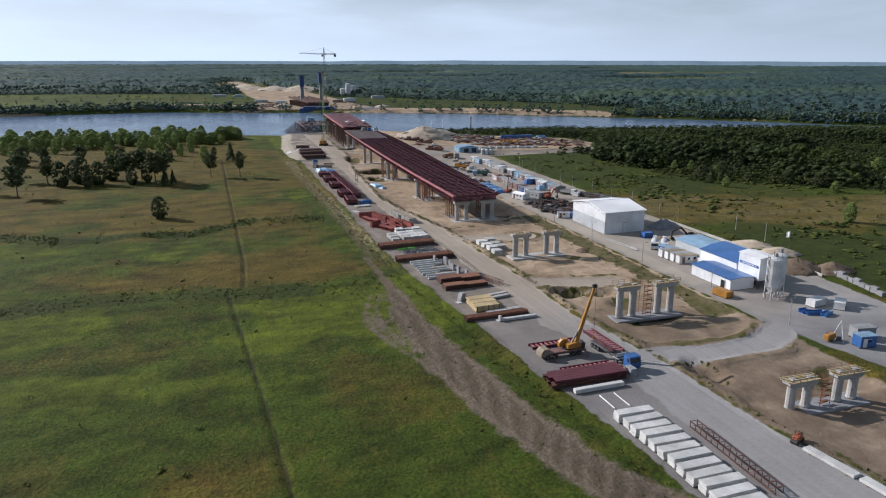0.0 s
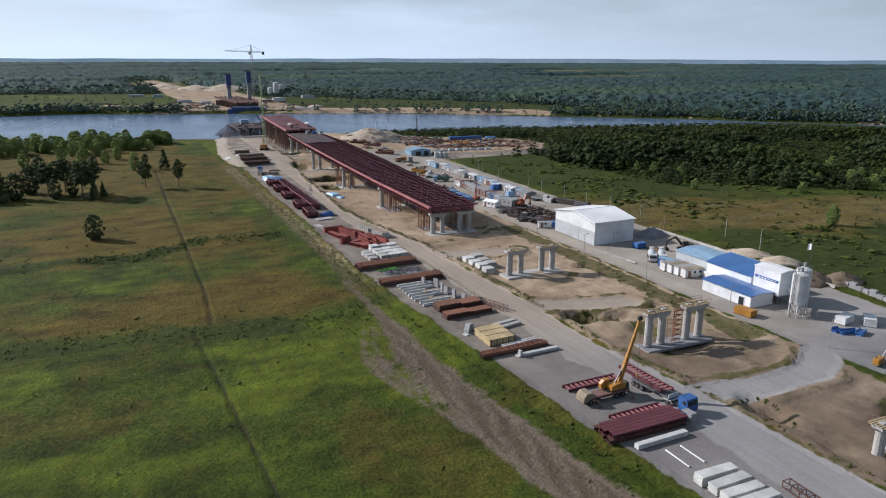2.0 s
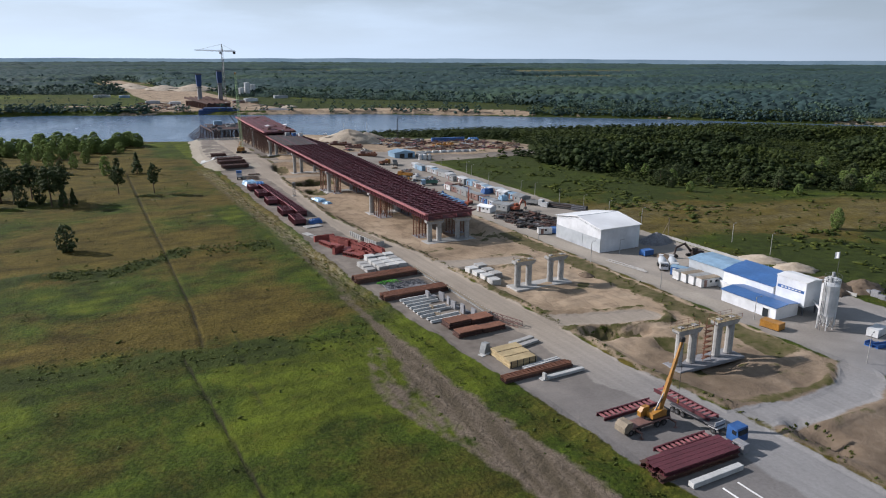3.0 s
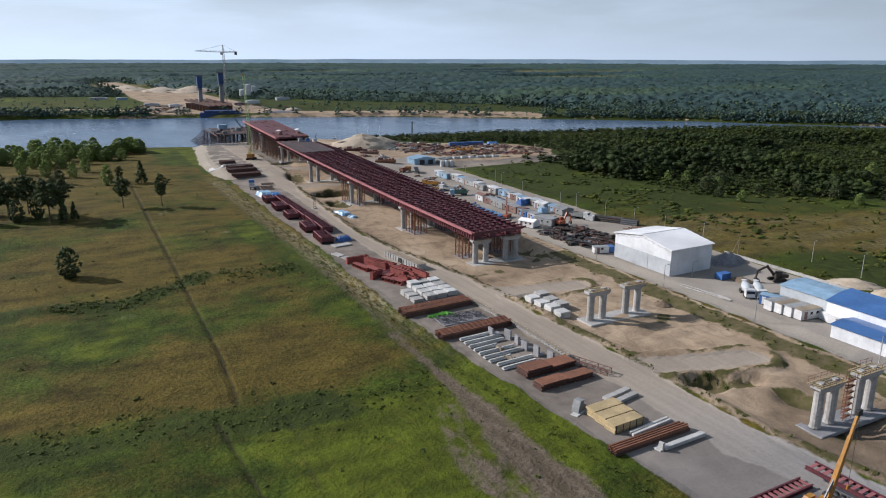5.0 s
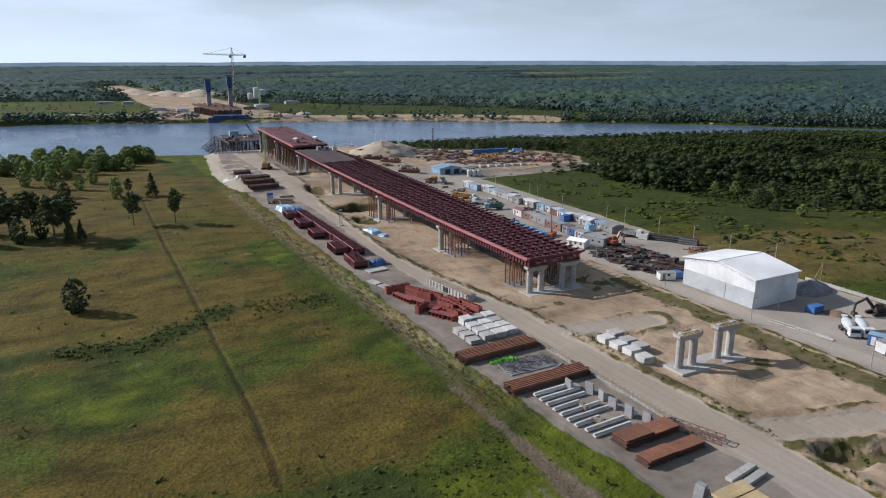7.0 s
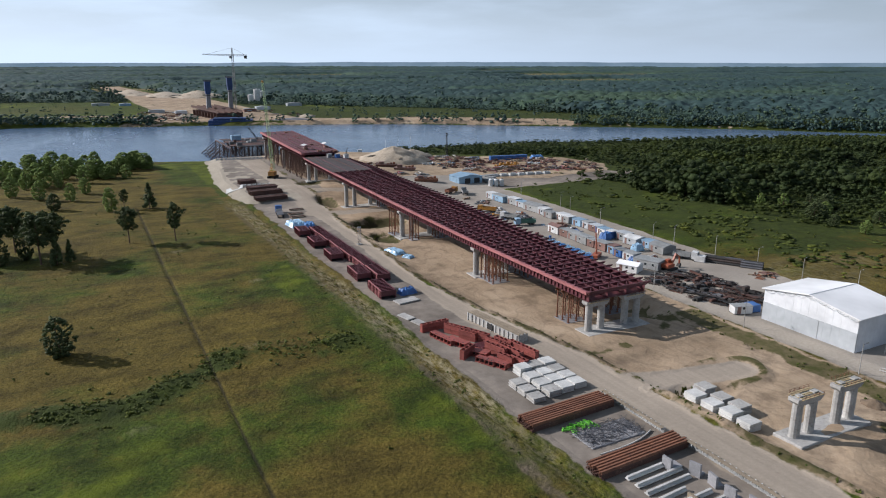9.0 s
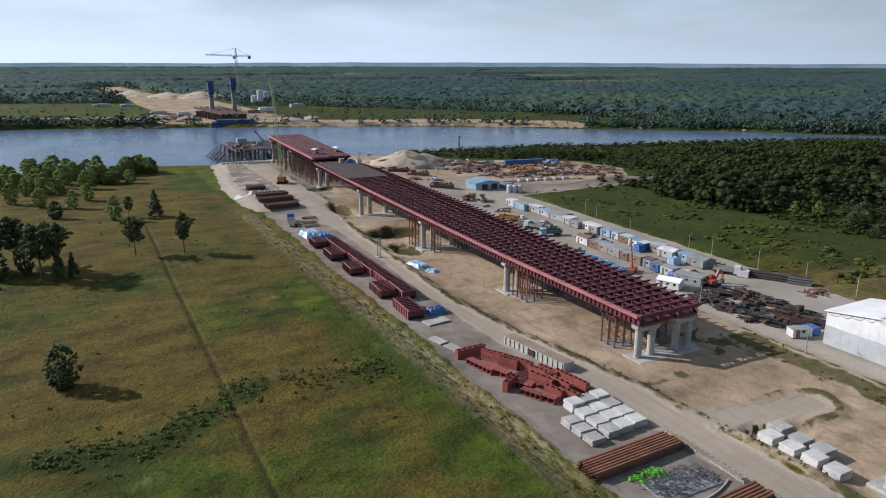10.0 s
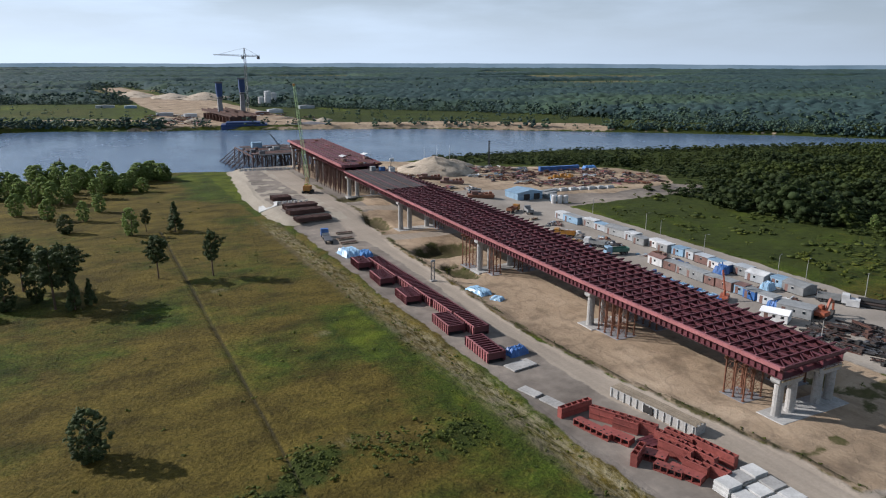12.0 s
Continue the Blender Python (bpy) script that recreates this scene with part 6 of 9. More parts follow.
for k in range(3):
    t = thing("form_board_stack", 59.4 + 0.1 * k, 150.6 + 2.7 * k, gz(59.4, 152), 3, "stack of yellow timber formwork panels", "formwork", "yellow formwork panel stacks")
    for z in range(4):
        part("board", Shape().block(0.08 * ((z * 7) % 3 - 1), 0, 0.12 + 0.36 * z, 6.1, 2.45, 0.33, 0.03), YELLOW_BOARD, t)
    for u in (-2.4, 0.0, 2.4):
        part("bearer", Shape().box(u - 0.1, u + 0.1, -1.2, 1.2, -0.12, 0.12), DARK, t)
    for u in (-2.8, -1.4, 0.0, 1.4, 2.8):
        part("rib", Shape().box(u - 0.07, u + 0.07, -1.27, -1.226, 0.12, 1.52), DARK, t)
for k in range(2):
    beam_row(62.3 + 0.4 * k, 159.3 - 2.0 * k, 68.4, 160.4 - 2.0 * k, 1.25, 0.5, CONCRETE, "concrete_beam", "grey concrete beam lying on the yard", "concrete beam", "loose grey beams")
t = thing("counterweight_block", 56.3, 158.6, gz(56.3, 158.6), 20, "grey steel crane part standing on a pale plate", "machine part")
part("plate", Shape().block(-0.6, -0.4, 0, 3.2, 1.4, 0.14, 0.03), CONCRETE_NEW, t)
part("casting", Shape().prism([(-1.3, 0.14), (1.3, 0.14), (1.1, 1.0), (0.2, 1.5), (0.5, 2.1), (-0.7, 2.2), (-1.2, 0.9)], -0.7, 0.7), GREY_PAINT, t)


def plate_stack(x0, x1, y0, y1, h, seed):
    t = thing("steel_plate_stack", (x0 + x1) / 2, (y0 + y1) / 2, gz((x0 + x1) / 2, (y0 + y1) / 2), 3, "pile of rust-brown steel plates on timber bearers", "steel plates", "piles of steel plates")
    q = random.Random(seed)
    ln, w, n = x1 - x0, y1 - y0, 6
    for side in (0, 1):
        a, b = (-ln / 2, -0.15) if side == 0 else (0.15, ln / 2)
        for k in range(n - side):
            z = 0.12 + k * h / n
            # only the uppermost plate has the lighter tone
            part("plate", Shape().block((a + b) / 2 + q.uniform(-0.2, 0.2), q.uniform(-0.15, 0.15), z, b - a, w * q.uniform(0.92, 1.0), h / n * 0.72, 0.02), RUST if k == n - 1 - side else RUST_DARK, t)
    for u in (-0.4, -0.15, 0.15, 0.4):
        part("bearer", Shape().box(u * ln - 0.1, u * ln + 0.1, -w / 2, w / 2, -0.15, 0.12), PALE_TIMBER, t)
    return t


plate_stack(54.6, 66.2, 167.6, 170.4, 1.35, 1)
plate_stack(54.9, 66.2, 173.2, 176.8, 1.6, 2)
for k in range(9):
    y = 178.9 + 2.12 * k
    short = k in (2, 5)
    beam_row(52.7 + (0.6 if k < 2 else 0), y, 61.0 - (3.2 if short else 0) + 0.4 * (k % 2), y + 0.5, 0.95, 0.55, CONCRETE_NEW, "precast_beam", "pale precast concrete beam lying in a row", "concrete beam", "row of precast beams", profile="t")
for x, y, w, h, a in ((60.8, 195.4, 2.4, 1.9, 0), (62.6, 192.2, 1.6, 2.2, 15), (62.9, 188.8, 1.4, 1.9, -10), (62.6, 185.4, 1.6, 2.0, 8), (63.2, 181.6, 1.7, 2.3, 0), (64.2, 178.6, 1.0, 1.9, 5), (57.8, 187.6, 1.2, 0.9, 0), (57.0, 183.0, 1.3, 0.8, 30)):
    t = thing("concrete_upright", x, y, gz(x, y), a, "grey concrete L-shaped piece standing among the beams", "concrete piece", "grey concrete uprights")
    part("wall_piece", Shape().prism([(-w / 2, -0.1), (w / 2, -0.1), (w / 2, 0.35), (-w / 2 + 0.45, 0.4), (-w / 2 + 0.35, h), (-w / 2, h)], -0.9, 0.9), CONCRETE_GREY if h > 1 else TIMBER, t)


def side_form(x0, y0, x1, y1, h):
    """A long side form: timber walkway on top, pale posts beneath."""
    ln = math.hypot(x1 - x0, y1 - y0)
    mx_, my_ = (x0 + x1) / 2, (y0 + y1) / 2
    t = thing("side_form", mx_, my_, gz(mx_, my_), math.degrees(math.atan2(y1 - y0, x1 - x0)), "long timber-topped side form with pale posts", "formwork", "side forms along the road")
    part("skin", Shape().box(-ln / 2, ln / 2, -0.06, 0.06, 0.15, h), GREY_PAINT, t)
    for k in range(3):
        part("walkway_board", Shape().box(-ln / 2, ln / 2, -0.75 + 0.26 * k, -0.53 + 0.26 * k, h, h + 0.06), TIMBER, t)
    n = int(ln / 1.1)
    for k in range(n + 1):
        u = -ln / 2 + 0.1 + (ln - 0.2) * k / n
        part("post", Shape().box(u - 0.09, u + 0.09, 0.06, 0.26, -0.1, h + 0.02).box(u - 0.06, u + 0.06, -0.7, -0.06, h - 0.35, h), CONCRETE_NEW, t)
    return t


side_form(67.2, 199.5, 67.0, 176.5, 1.25)
side_form(66.6, 219.0, 66.3, 203.5, 1.15)
truss_beam(66.6, 175.5, 69.6, 167.3, 1.5, 1.2, BROWN_PAINT, "short brown lattice boom section lying by the road", "lattice_section")
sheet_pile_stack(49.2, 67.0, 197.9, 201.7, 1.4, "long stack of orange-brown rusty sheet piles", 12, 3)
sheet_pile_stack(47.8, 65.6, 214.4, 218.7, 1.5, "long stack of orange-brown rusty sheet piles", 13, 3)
# tangled reinforcement and lime-green clamps between the stacks
t = thing("reinforcement_heap", 58.8, 208.0, gz(58.8, 208), 0, "heap of tangled grey reinforcement mats and stirrups", "reinforcement")
q = random.Random(8)
s = Shape()
for k in range(520):
    x, y, z = q.uniform(-5.4, 5.0), q.uniform(-2.9, 2.6), q.uniform(0.05, 0.75)
    a, ln = q.uniform(0, 3.14), q.uniform(0.5, 1.7)
    s.rod((x, y, z), (x + ln * math.cos(a), y + ln * math.sin(a), z + q.uniform(-0.2, 0.3)), 0.035, 3)
part("bar_tangle", s, STEEL, t)["kind"] = "stuff"
part("mat", Shape().block(0, -0.1, -0.1, 10.6, 5.6, 0.3, 0.1), CONCRETE_GREY, t)
for k in range(26):
    x, y = q.uniform(53.2, 58.6), q.uniform(210.6, 213.0)
    t = thing("formwork_clamp", x, y, gz(x, y) + 0.05, q.uniform(0, 180), "lime-green steel formwork clamp", "clamp", "lime-green clamps")
    part("frame", Shape().bar((-0.6, 0, 0.2), (0.6, 0, 0.2), 0.12, 0.16).bar((-0.6, -0.25, 0.2), (-0.6, 0.4, 0.55), 0.1, 0.1).bar((0.6, -0.25, 0.2), (0.6, 0.4, 0.35), 0.1, 0.1).block(0, 0, 0.0, 1.3, 0.3, 0.14, 0.03), LIME, t)
t = thing("hose", 60, 206, gz(60, 206), 0, "thick pale hose lying in a curve", "hose")
pts = [(-6.5 + k * 0.9, -2.9 + 2.2 * (k / 13) ** 3, 0.2) for k in range(14)]
ring = [(0.16 * math.cos(2 * math.pi * j / 6), 0.16 * math.sin(2 * math.pi * j / 6)) for j in range(6)]
s = Shape().put([(x, y + u, z + w) for x, y, z in pts for u, w in ring], [(6 * i + j, 6 * i + (j + 1) % 6, 6 * i + 6 + (j + 1) % 6, 6 * i + 6 + j) for i in range(13) for j in range(6)])
part("tube", s, CONCRETE_NEW, t)
for c in range(3):
    for r in range(4):
        slab_stack(58.7 + 2.95 * c, 224.3 + 3.25 * r + 0.3 * c, 2.6, 2.8, 5 + (r == 3) + (r == 3 and c == 0), 0.18, CONCRETE if (r + c) % 4 == 0 else CONCRETE_NEW, seed=c)
for r in range(3):
    slab_stack(55.0, 223.6 + 3.0 * r, 2.6, 2.6, 4 + (r > 0), 0.18, CONCRETE, seed=9 + r)
for k, (x, y) in enumerate(((79.4, 210.6), (82.6, 211.6), (79.6, 206.7), (82.9, 207.7), (80.0, 202.9), (83.3, 203.9), (80.3, 199.3), (83.8, 209.5))):
    if k < 7:
        slab_stack(x, y - 0.8, 2.7, 2.9, 6, 0.21, CONCRETE if k % 2 else CONCRETE_NEW, seed=20 + k, label="tall stack of pale concrete slabs near a pier", group="slab stacks near the pier")


# red steel formwork and pier forms
def form_panel(x, y, lx, h, turn, mat=ORANGE_PRIMER, lie=False, name="pier_form"):
    """A steel form: two skins a step apart, ribs between, open cells along the top, tie plates on the face."""
    t = thing(name, x, y, gz(x, y), turn, "red-brown ribbed steel pier form " + ("lying flat" if lie else "standing on edge"), "formwork", "red steel pier forms")
    d = 0.95
    tilt = pose(0, -h / 2, 0.15, -90, 0, 0) if lie else pose(0, 0, 0)
    part("skin", Shape().box(-lx / 2, lx / 2, -0.05, 0.05, 0, h), mat, t, at=tilt)
    part("skin", Shape().box(-lx / 2, lx / 2, -d - 0.05, -d + 0.05, 0, h * 0.96), mat, t, at=tilt)
    n = max(2, round(lx / 1.25))
    for k in range(n + 1):
        u = -lx / 2 + 0.06 + (lx - 0.12) * k / n
        part("rib", Shape().box(u - 0.06, u + 0.06, -d + 0.051, -0.051, 0, h - 0.06), mat, t, at=tilt)
        if k < n:
            w = u + lx / n / 2
            part("tie_plate", Shape().block(w, -d - 0.08, h * 0.7, 0.24, 0.07, 0.24, 0.03), DARK, t, at=tilt)
            # a near-black sheet added for the shade down in each cell
            part("cell_floor", Shape().box(w - lx / n * 0.4, w + lx / n * 0.4, -d + 0.06, -0.06, h * 0.55, h * 0.6), DARK, t, at=tilt)
    for z in (0.05, h * 0.45, h - 0.16):
        part("waler", Shape().box(-lx / 2, lx / 2, 0.052, 0.16, z, z + 0.12), mat, t, at=tilt)
    return t


for x, y, lx, h, a, lie in ((54.2, 262.6, 6.6, 2.0, 4, False), (56.6, 257.6, 6.4, 2.3, -62, False), (54.6, 252.8, 5.6, 1.9, -72, True), (59.0, 252.2, 5.2, 2.3, -66, False), (52.9, 256.4, 7.4, 1.6, -78, True), (55.6, 245.8, 4.6, 2.4, -60, True),
                            (58.4, 244.2, 5.6, 2.3, -74, False), (60.4, 242.0, 6.8, 2.2, -80, False), (63.2, 241.6, 8.2, 2.2, -80, False), (56.4, 239.6, 5.2, 1.8, -70, True), (53.6, 246.0, 4.2, 2.2, 30, False), (58.0, 239.6, 4.0, 1.9, -74, False), (61.8, 246.8, 5.0, 2.0, -76, False), (57.4, 254.0, 4.4, 2.1, -64, False), (55.0, 241.6, 4.4, 1.4, -66, True), (60.0, 247.2, 4.8, 2.1, -72, False), (59.6, 237.2, 4.0, 2.0, -78, False)):
    form_panel(x, y, lx, h, a + 180, lie=lie)
girder_stack(56.6, 63.0, 247.6, 250.4, 1, 4, "short dark red beams lying among the forms", h=0.5)
t = thing("precast_segment", 66.0, 256.4, gz(66, 256.4), -82, "long grey ribbed steel form with a plank walkway", "formwork")
part("body", Shape().prism([(-1.3, 0.0), (1.3, 0.0), (1.3, 1.7), (-1.3, 1.7)], -9.2, 9.2), CONCRETE, t)
t.children[0].matrix_basis = pose(0, 0, 0, 0, 0, 90)
for k in range(13):
    u = -8.8 + 1.46 * k
    part("rib", Shape().box(u - 0.1, u + 0.1, -1.5, -1.3, 0, 1.72), CONCRETE_NEW, t)
for k in range(5):
    part("walkway_plank", Shape().box(-9.2, 9.2 - 0.4 * (k % 2), -1.2 + 0.5 * k, -0.8 + 0.5 * k, 1.72, 1.8), TIMBER, t)
# dark slab on the face, standing in for shade within an opening
part("opening", Shape().box(-1.4, 0.6, -1.53, -1.302, 0.2, 1.5), DARK, t)
for x, y, sx, sy, a in ((51.9, 273.0, 2.1, 4.4, 14), (52.9, 267.4, 2.1, 5.4, 12), (56.6, 283.6, 5.8, 3.4, 8)):
    slab_stack(x, y, sx, sy, 1, 0.28, CONCRETE, a, "flat grey concrete slab lying on the yard", "flat slabs")


def girder_box(x, y, ln, w, h, turn=0.0, bays=9):
    """An open-topped red steel box section with cross diaphragms."""
    t = thing("steel_box_section", x, y, gz(x, y), turn, "open red-primed steel box girder section on the yard", "steel girders", "red box sections in the yard")
    rib = Shape().box(-0.1, 0.1, -0.03, 0.03, 0.2, h - 0.02).mesh("stiffener")
    for sx in (-1, 1):
        # left plate pink as if the sun struck it, right plate plain
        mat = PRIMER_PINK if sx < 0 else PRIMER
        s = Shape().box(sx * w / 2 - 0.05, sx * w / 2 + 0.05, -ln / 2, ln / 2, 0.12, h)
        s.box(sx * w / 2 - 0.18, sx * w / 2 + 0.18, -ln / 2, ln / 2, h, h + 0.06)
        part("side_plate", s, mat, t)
        for k in range(bays + 1):
            part("stiffener", rib, PRIMER, t, at=pose(sx * (w / 2 + 0.15), -ln / 2 + 0.03 + (ln - 0.06) * k / bays, 0))
    # bottom plate coloured near black for the shade inside the box
    part("bottom_plate", Shape().box(-w / 2 + 0.06, w / 2 - 0.06, -ln / 2, ln / 2, 0.12, 0.2), DARK, t)
    for k in range(bays + 1):
        u = -ln / 2 + 0.1 + (ln - 0.2) * k / bays
        s = Shape().box(-w / 2 + 0.06, w / 2 - 0.06, u - 0.17, u + 0.17, h - 0.12, h - 0.02)
        s.box(-w / 2 + 0.06, w / 2 - 0.06, u - 0.04, u + 0.04, h * 0.35, h - 0.12)
        part("diaphragm", s, PRIMER, t)
    for u in (-0.35, 0.35):
        part("bearer", Shape().box(-w / 2 - 0.2, w / 2 + 0.2, u * ln - 0.12, u * ln + 0.12, -0.15, 0.12), TIMBER, t)
    return t


for y0, y1, w in ((287.2, 297.6, 3.6), (304.2, 313.2, 3.6), (326.8, 334.6, 3.6), (344.0, 352.6, 3.6), (361.0, 368.4, 3.4)):
    girder_box(53.6, (y0 + y1) / 2, y1 - y0, w, 2.3, -3)
for k in range(6):
    girder_box(58.0 + 0.1 * (k % 2), 306.4 + k * 10.9, 10.4, 3.3, 2.2, -2.0 + 0.6 * (k % 3))


def tarp_heap(x, y, sx, sy, h, turn, mat, seed, label="blue tarpaulin draped over a stack of material", group="tarpaulin covers"):
    """A stack under a loose sheet: a rounded, creased cover with a hem on the ground."""
    t = thing("tarpaulin_cover", x, y, gz(x, y), turn, label, "tarpaulin", group)
    q = np.random.RandomState(seed)
    n, m_ = 15, 11
    us, vs = np.linspace(-1, 1, n), np.linspace(-1, 1, m_)
    v = []
    for b in vs:
        for a in us:
            e = max(abs(a), abs(b))
            z = h * min(1.0, ((1.02 - e) / 0.28)) if e > 0.74 else h
            z = max(0.0, z) * (0.86 + 0.2 * q.rand()) - (0.05 if e == 1 else 0)
            v.append((a * sx / 2 * (1 + 0.05 * q.randn()), b * sy / 2 * (1 + 0.05 * q.randn()), z))
    f = [(j * n + i, j * n + i + 1, (j + 1) * n + i + 1, (j + 1) * n + i) for j in range(m_ - 1) for i in range(n - 1)]
    part("sheet", Shape().put(v, f), mat, t)
    part("rope", Shape().rod((-sx / 2, 0.2, h * 0.3), (-sx * 0.35, 0.2, h * 1.02), 0.03, 4).rod((-sx * 0.35, 0.2, h * 1.02), (sx * 0.35, 0.1, h * 1.02), 0.03, 4).rod((sx * 0.35, 0.1, h * 1.02), (sx / 2, 0.1, h * 0.3), 0.03, 4), DARK, t)
    return t


tarp_heap(59.2, 289.2, 4.6, 3.2, 1.5, 5, BLUE_PAINT, 1, "deep blue tarpaulin pulled tight over a crate")
tarp_heap(55.2, 379.5, 5.4, 8.5, 1.9, 6, TARP_PALE, 2, "pale blue plastic sheet draped over stored steel")
tarp_heap(59.0, 376.0, 4.0, 6.0, 1.6, -4, TARP_BLUE, 3)
tarp_heap(72.0, 328.0, 4.2, 7.4, 1.1, 14, TARP_PALE, 4, "crumpled pale blue plastic sheet on the sand")
tarp_heap(73.4, 320.6, 2.6, 3.4, 0.8, 30, TARP_PALE, 5, "crumpled pale blue plastic sheet on the sand")
flatbed_truck(55.2, 403.5, 80, BLUE_PAINT, "blue-cabbed flatbed truck parked by the beam stacks", length=8.0)
for x, y, a in ((60.4, 399, 4), (62.8, 407, -3), (59.6, 393, 2)):
    t = thing("timber_stack", x, y, gz(x, y), a, "loose stack of dark timbers and steel on the yard", "timber stack", "timber stacks by the truck")
    for k in range(5):
        part("timber", Shape().block(0.02 * k, -1.0 + 0.5 * k, 0.0, 5.4, 0.4, 0.45 + 0.1 * (k % 2), 0.04), RUST_DARK if k % 2 else TIMBER, t)
for x0, x1, y0, y1, h, sd in ((51.2, 64.4, 424.5, 429.5, 1.6, 41), (51.0, 64.6, 434.5, 439.5, 1.8, 42), (52.2, 64.8, 443.5, 449.5, 2.0, 43), (52.4, 60.0, 464.0, 470.0, 1.9, 44)):
    sheet_pile_stack(x0, x1, y0, y1, h, "dark brown stack of long steel beams on the platform", sd, 2, RUST_DARK, RUST_DARK)
for k in range(6):
    t = thing("concrete_tripod_block", 53.5 + 2.1 * k, 458.5 - 0.3 * k, gz(55, 458), 10 * k, "white concrete bank-protection block", "concrete piece", "white concrete blocks on the platform")
    part("block", Shape().bar((-0.8, 0, 0.3), (0.8, 0, 1.1), 0.4, 0.4).bar((0.8, 0, 0.25), (-0.8, 0, 1.1), 0.4, 0.4).bar((0, -0.8, 0.25), (0, 0.8, 0.9), 0.4, 0.4), CONCRETE_NEW, t)
t = thing("access_slab", 48.6, 459.5, 0, 0, "white concrete slab laid down the bank as a ramp", "ramp")
part("slab", Shape().put([(-4.2, -4.5, gz(44.4, 455) + 0.25), (3.4, -4.5, 2.6), (5.4, 4.5, 2.6), (-2.2, 4.5, gz(46.4, 464) + 0.25), (-4.2, -4.5, gz(44.4, 455) - 0.3), (3.4, -4.5, 1.9), (5.4, 4.5, 1.9), (-2.2, 4.5, gz(46.4, 464) - 0.3)],
                         [(0, 1, 2, 3), (7, 6, 5, 4), (0, 4, 5, 1), (1, 5, 6, 2), (2, 6, 7, 3), (3, 7, 4, 0)]), CONCRETE_NEW, t)
for k in range(14):
    u = k / 13
    x, y = 58.5 + 27.5 * u, 557.0 - 6.5 * u
    t = thing("barrier_block", x, y, gz(x, y), -13, "white concrete barrier block at the platform edge", "barrier", "barrier blocks on the platform edge")
    part("block", Shape().prism([(-0.35, -0.1), (0.35, -0.1), (0.14, 0.6), (0.12, 0.95), (-0.12, 0.95), (-0.14, 0.6)], -0.85, 0.85), CONCRETE_NEW, t).matrix_basis = pose(0, 0, 0, 0, 0, 90)


# ---- lattice masts and the crawler crane ----
def lattice(s, p0, p1, w0, w1, r, bays):
    p0, p1 = Vector(p0), Vector(p1)
    d = (p1 - p0).normalized()
    a = d.cross(Vector((0.3, 1, 0.1))).normalized()
    b = d.cross(a)
    ring = []
    for k in range(bays + 1):
        u = k / bays
        c, w = p0.lerp(p1, u), (w0 + (w1 - w0) * u) / 2
        ring.append([c + w * (i * a + j * b) for i, j in ((-1, -1), (1, -1), (1, 1), (-1, 1))])
    for q0, q1 in zip(ring, ring[1:]):
        for i in range(4):
            s.rod(q0[i], q1[i], r, 4)
            s.rod(q0[i], q1[(i + 1) % 4], r * 0.6, 3)
            s.rod(q1[i], q1[(i + 1) % 4], r * 0.6, 3)
    return s


t = thing("lattice_mast", 65.9, 342.2, gz(65.9, 342.2), 0, "grey steel lattice lighting mast beside the road", "mast")
part("mast", lattice(Shape(), (0, 0, 0), (0, 0, 5.6), 0.9, 0.9, 0.06, 6), STEEL, t)
part("lamp_head", Shape().block(0, 0, 5.6, 1.2, 0.5, 0.45, 0.08), GREY_PAINT, t)
part("base", Shape().block(0, 0, -0.1, 1.6, 1.6, 0.4, 0.06), CONCRETE, t)

t = thing("crawler_crane", 71.0, 479.0, gz(71, 479), 60, "green and yellow crawler crane with a tall lattice boom", "crane")
for sy in (-1.7, 1.7):
    s = Shape().prism([(-3.0, 0.3), (-2.5, 0.0), (2.5, 0.0), (3.0, 0.3), (3.0, 0.8), (2.5, 1.1), (-2.5, 1.1), (-3.0, 0.8)], sy - 0.4, sy + 0.4)
    part("track", s, DARK, t)
part("undercarriage", Shape().block(0, 0, 0.6, 3.2, 3.0, 0.7, 0.1), DARK, t)
part("house", Shape().prism([(-3.4, 1.3), (1.6, 1.3), (1.6, 3.2), (-3.0, 3.4)], -1.5, 1.5), YELLOW_PAINT, t)
part("operator_cab", Shape().prism([(1.0, 1.4), (2.5, 1.4), (2.5, 2.6), (2.2, 3.6), (1.0, 3.6)], 0.6, 1.7), LIME, t)
part("gantry", lattice(Shape(), (-2.4, 0, 3.2), (-0.6, 0, 7.0), 1.4, 0.8, 0.07, 4), YELLOW_PAINT, t)
tip = t.matrix_basis.inverted() @ Vector((79.0, 520.0, 47.5))
part("boom", lattice(Shape(), (1.4, 0, 1.9), tip, 1.4, 0.9, 0.065, 30), surface("pale_green_paint", (0.36, 0.50, 0.22), (0.46, 0.60, 0.30), 1.0, 0.3, 0.5), t)
part("boom_head", Shape().block(tip.x, tip.y, tip.z - 0.6, 1.5, 1.0, 1.2, 0.2), YELLOW_PAINT, t)
part("pendant_rope", Shape().rod((-0.6, 0, 7.0), tip, 0.05, 4), DARK, t)
part("hoist_rope", Shape().rod(tip, (tip.x + 0.6, tip.y, 12), 0.05, 4), DARK, t)


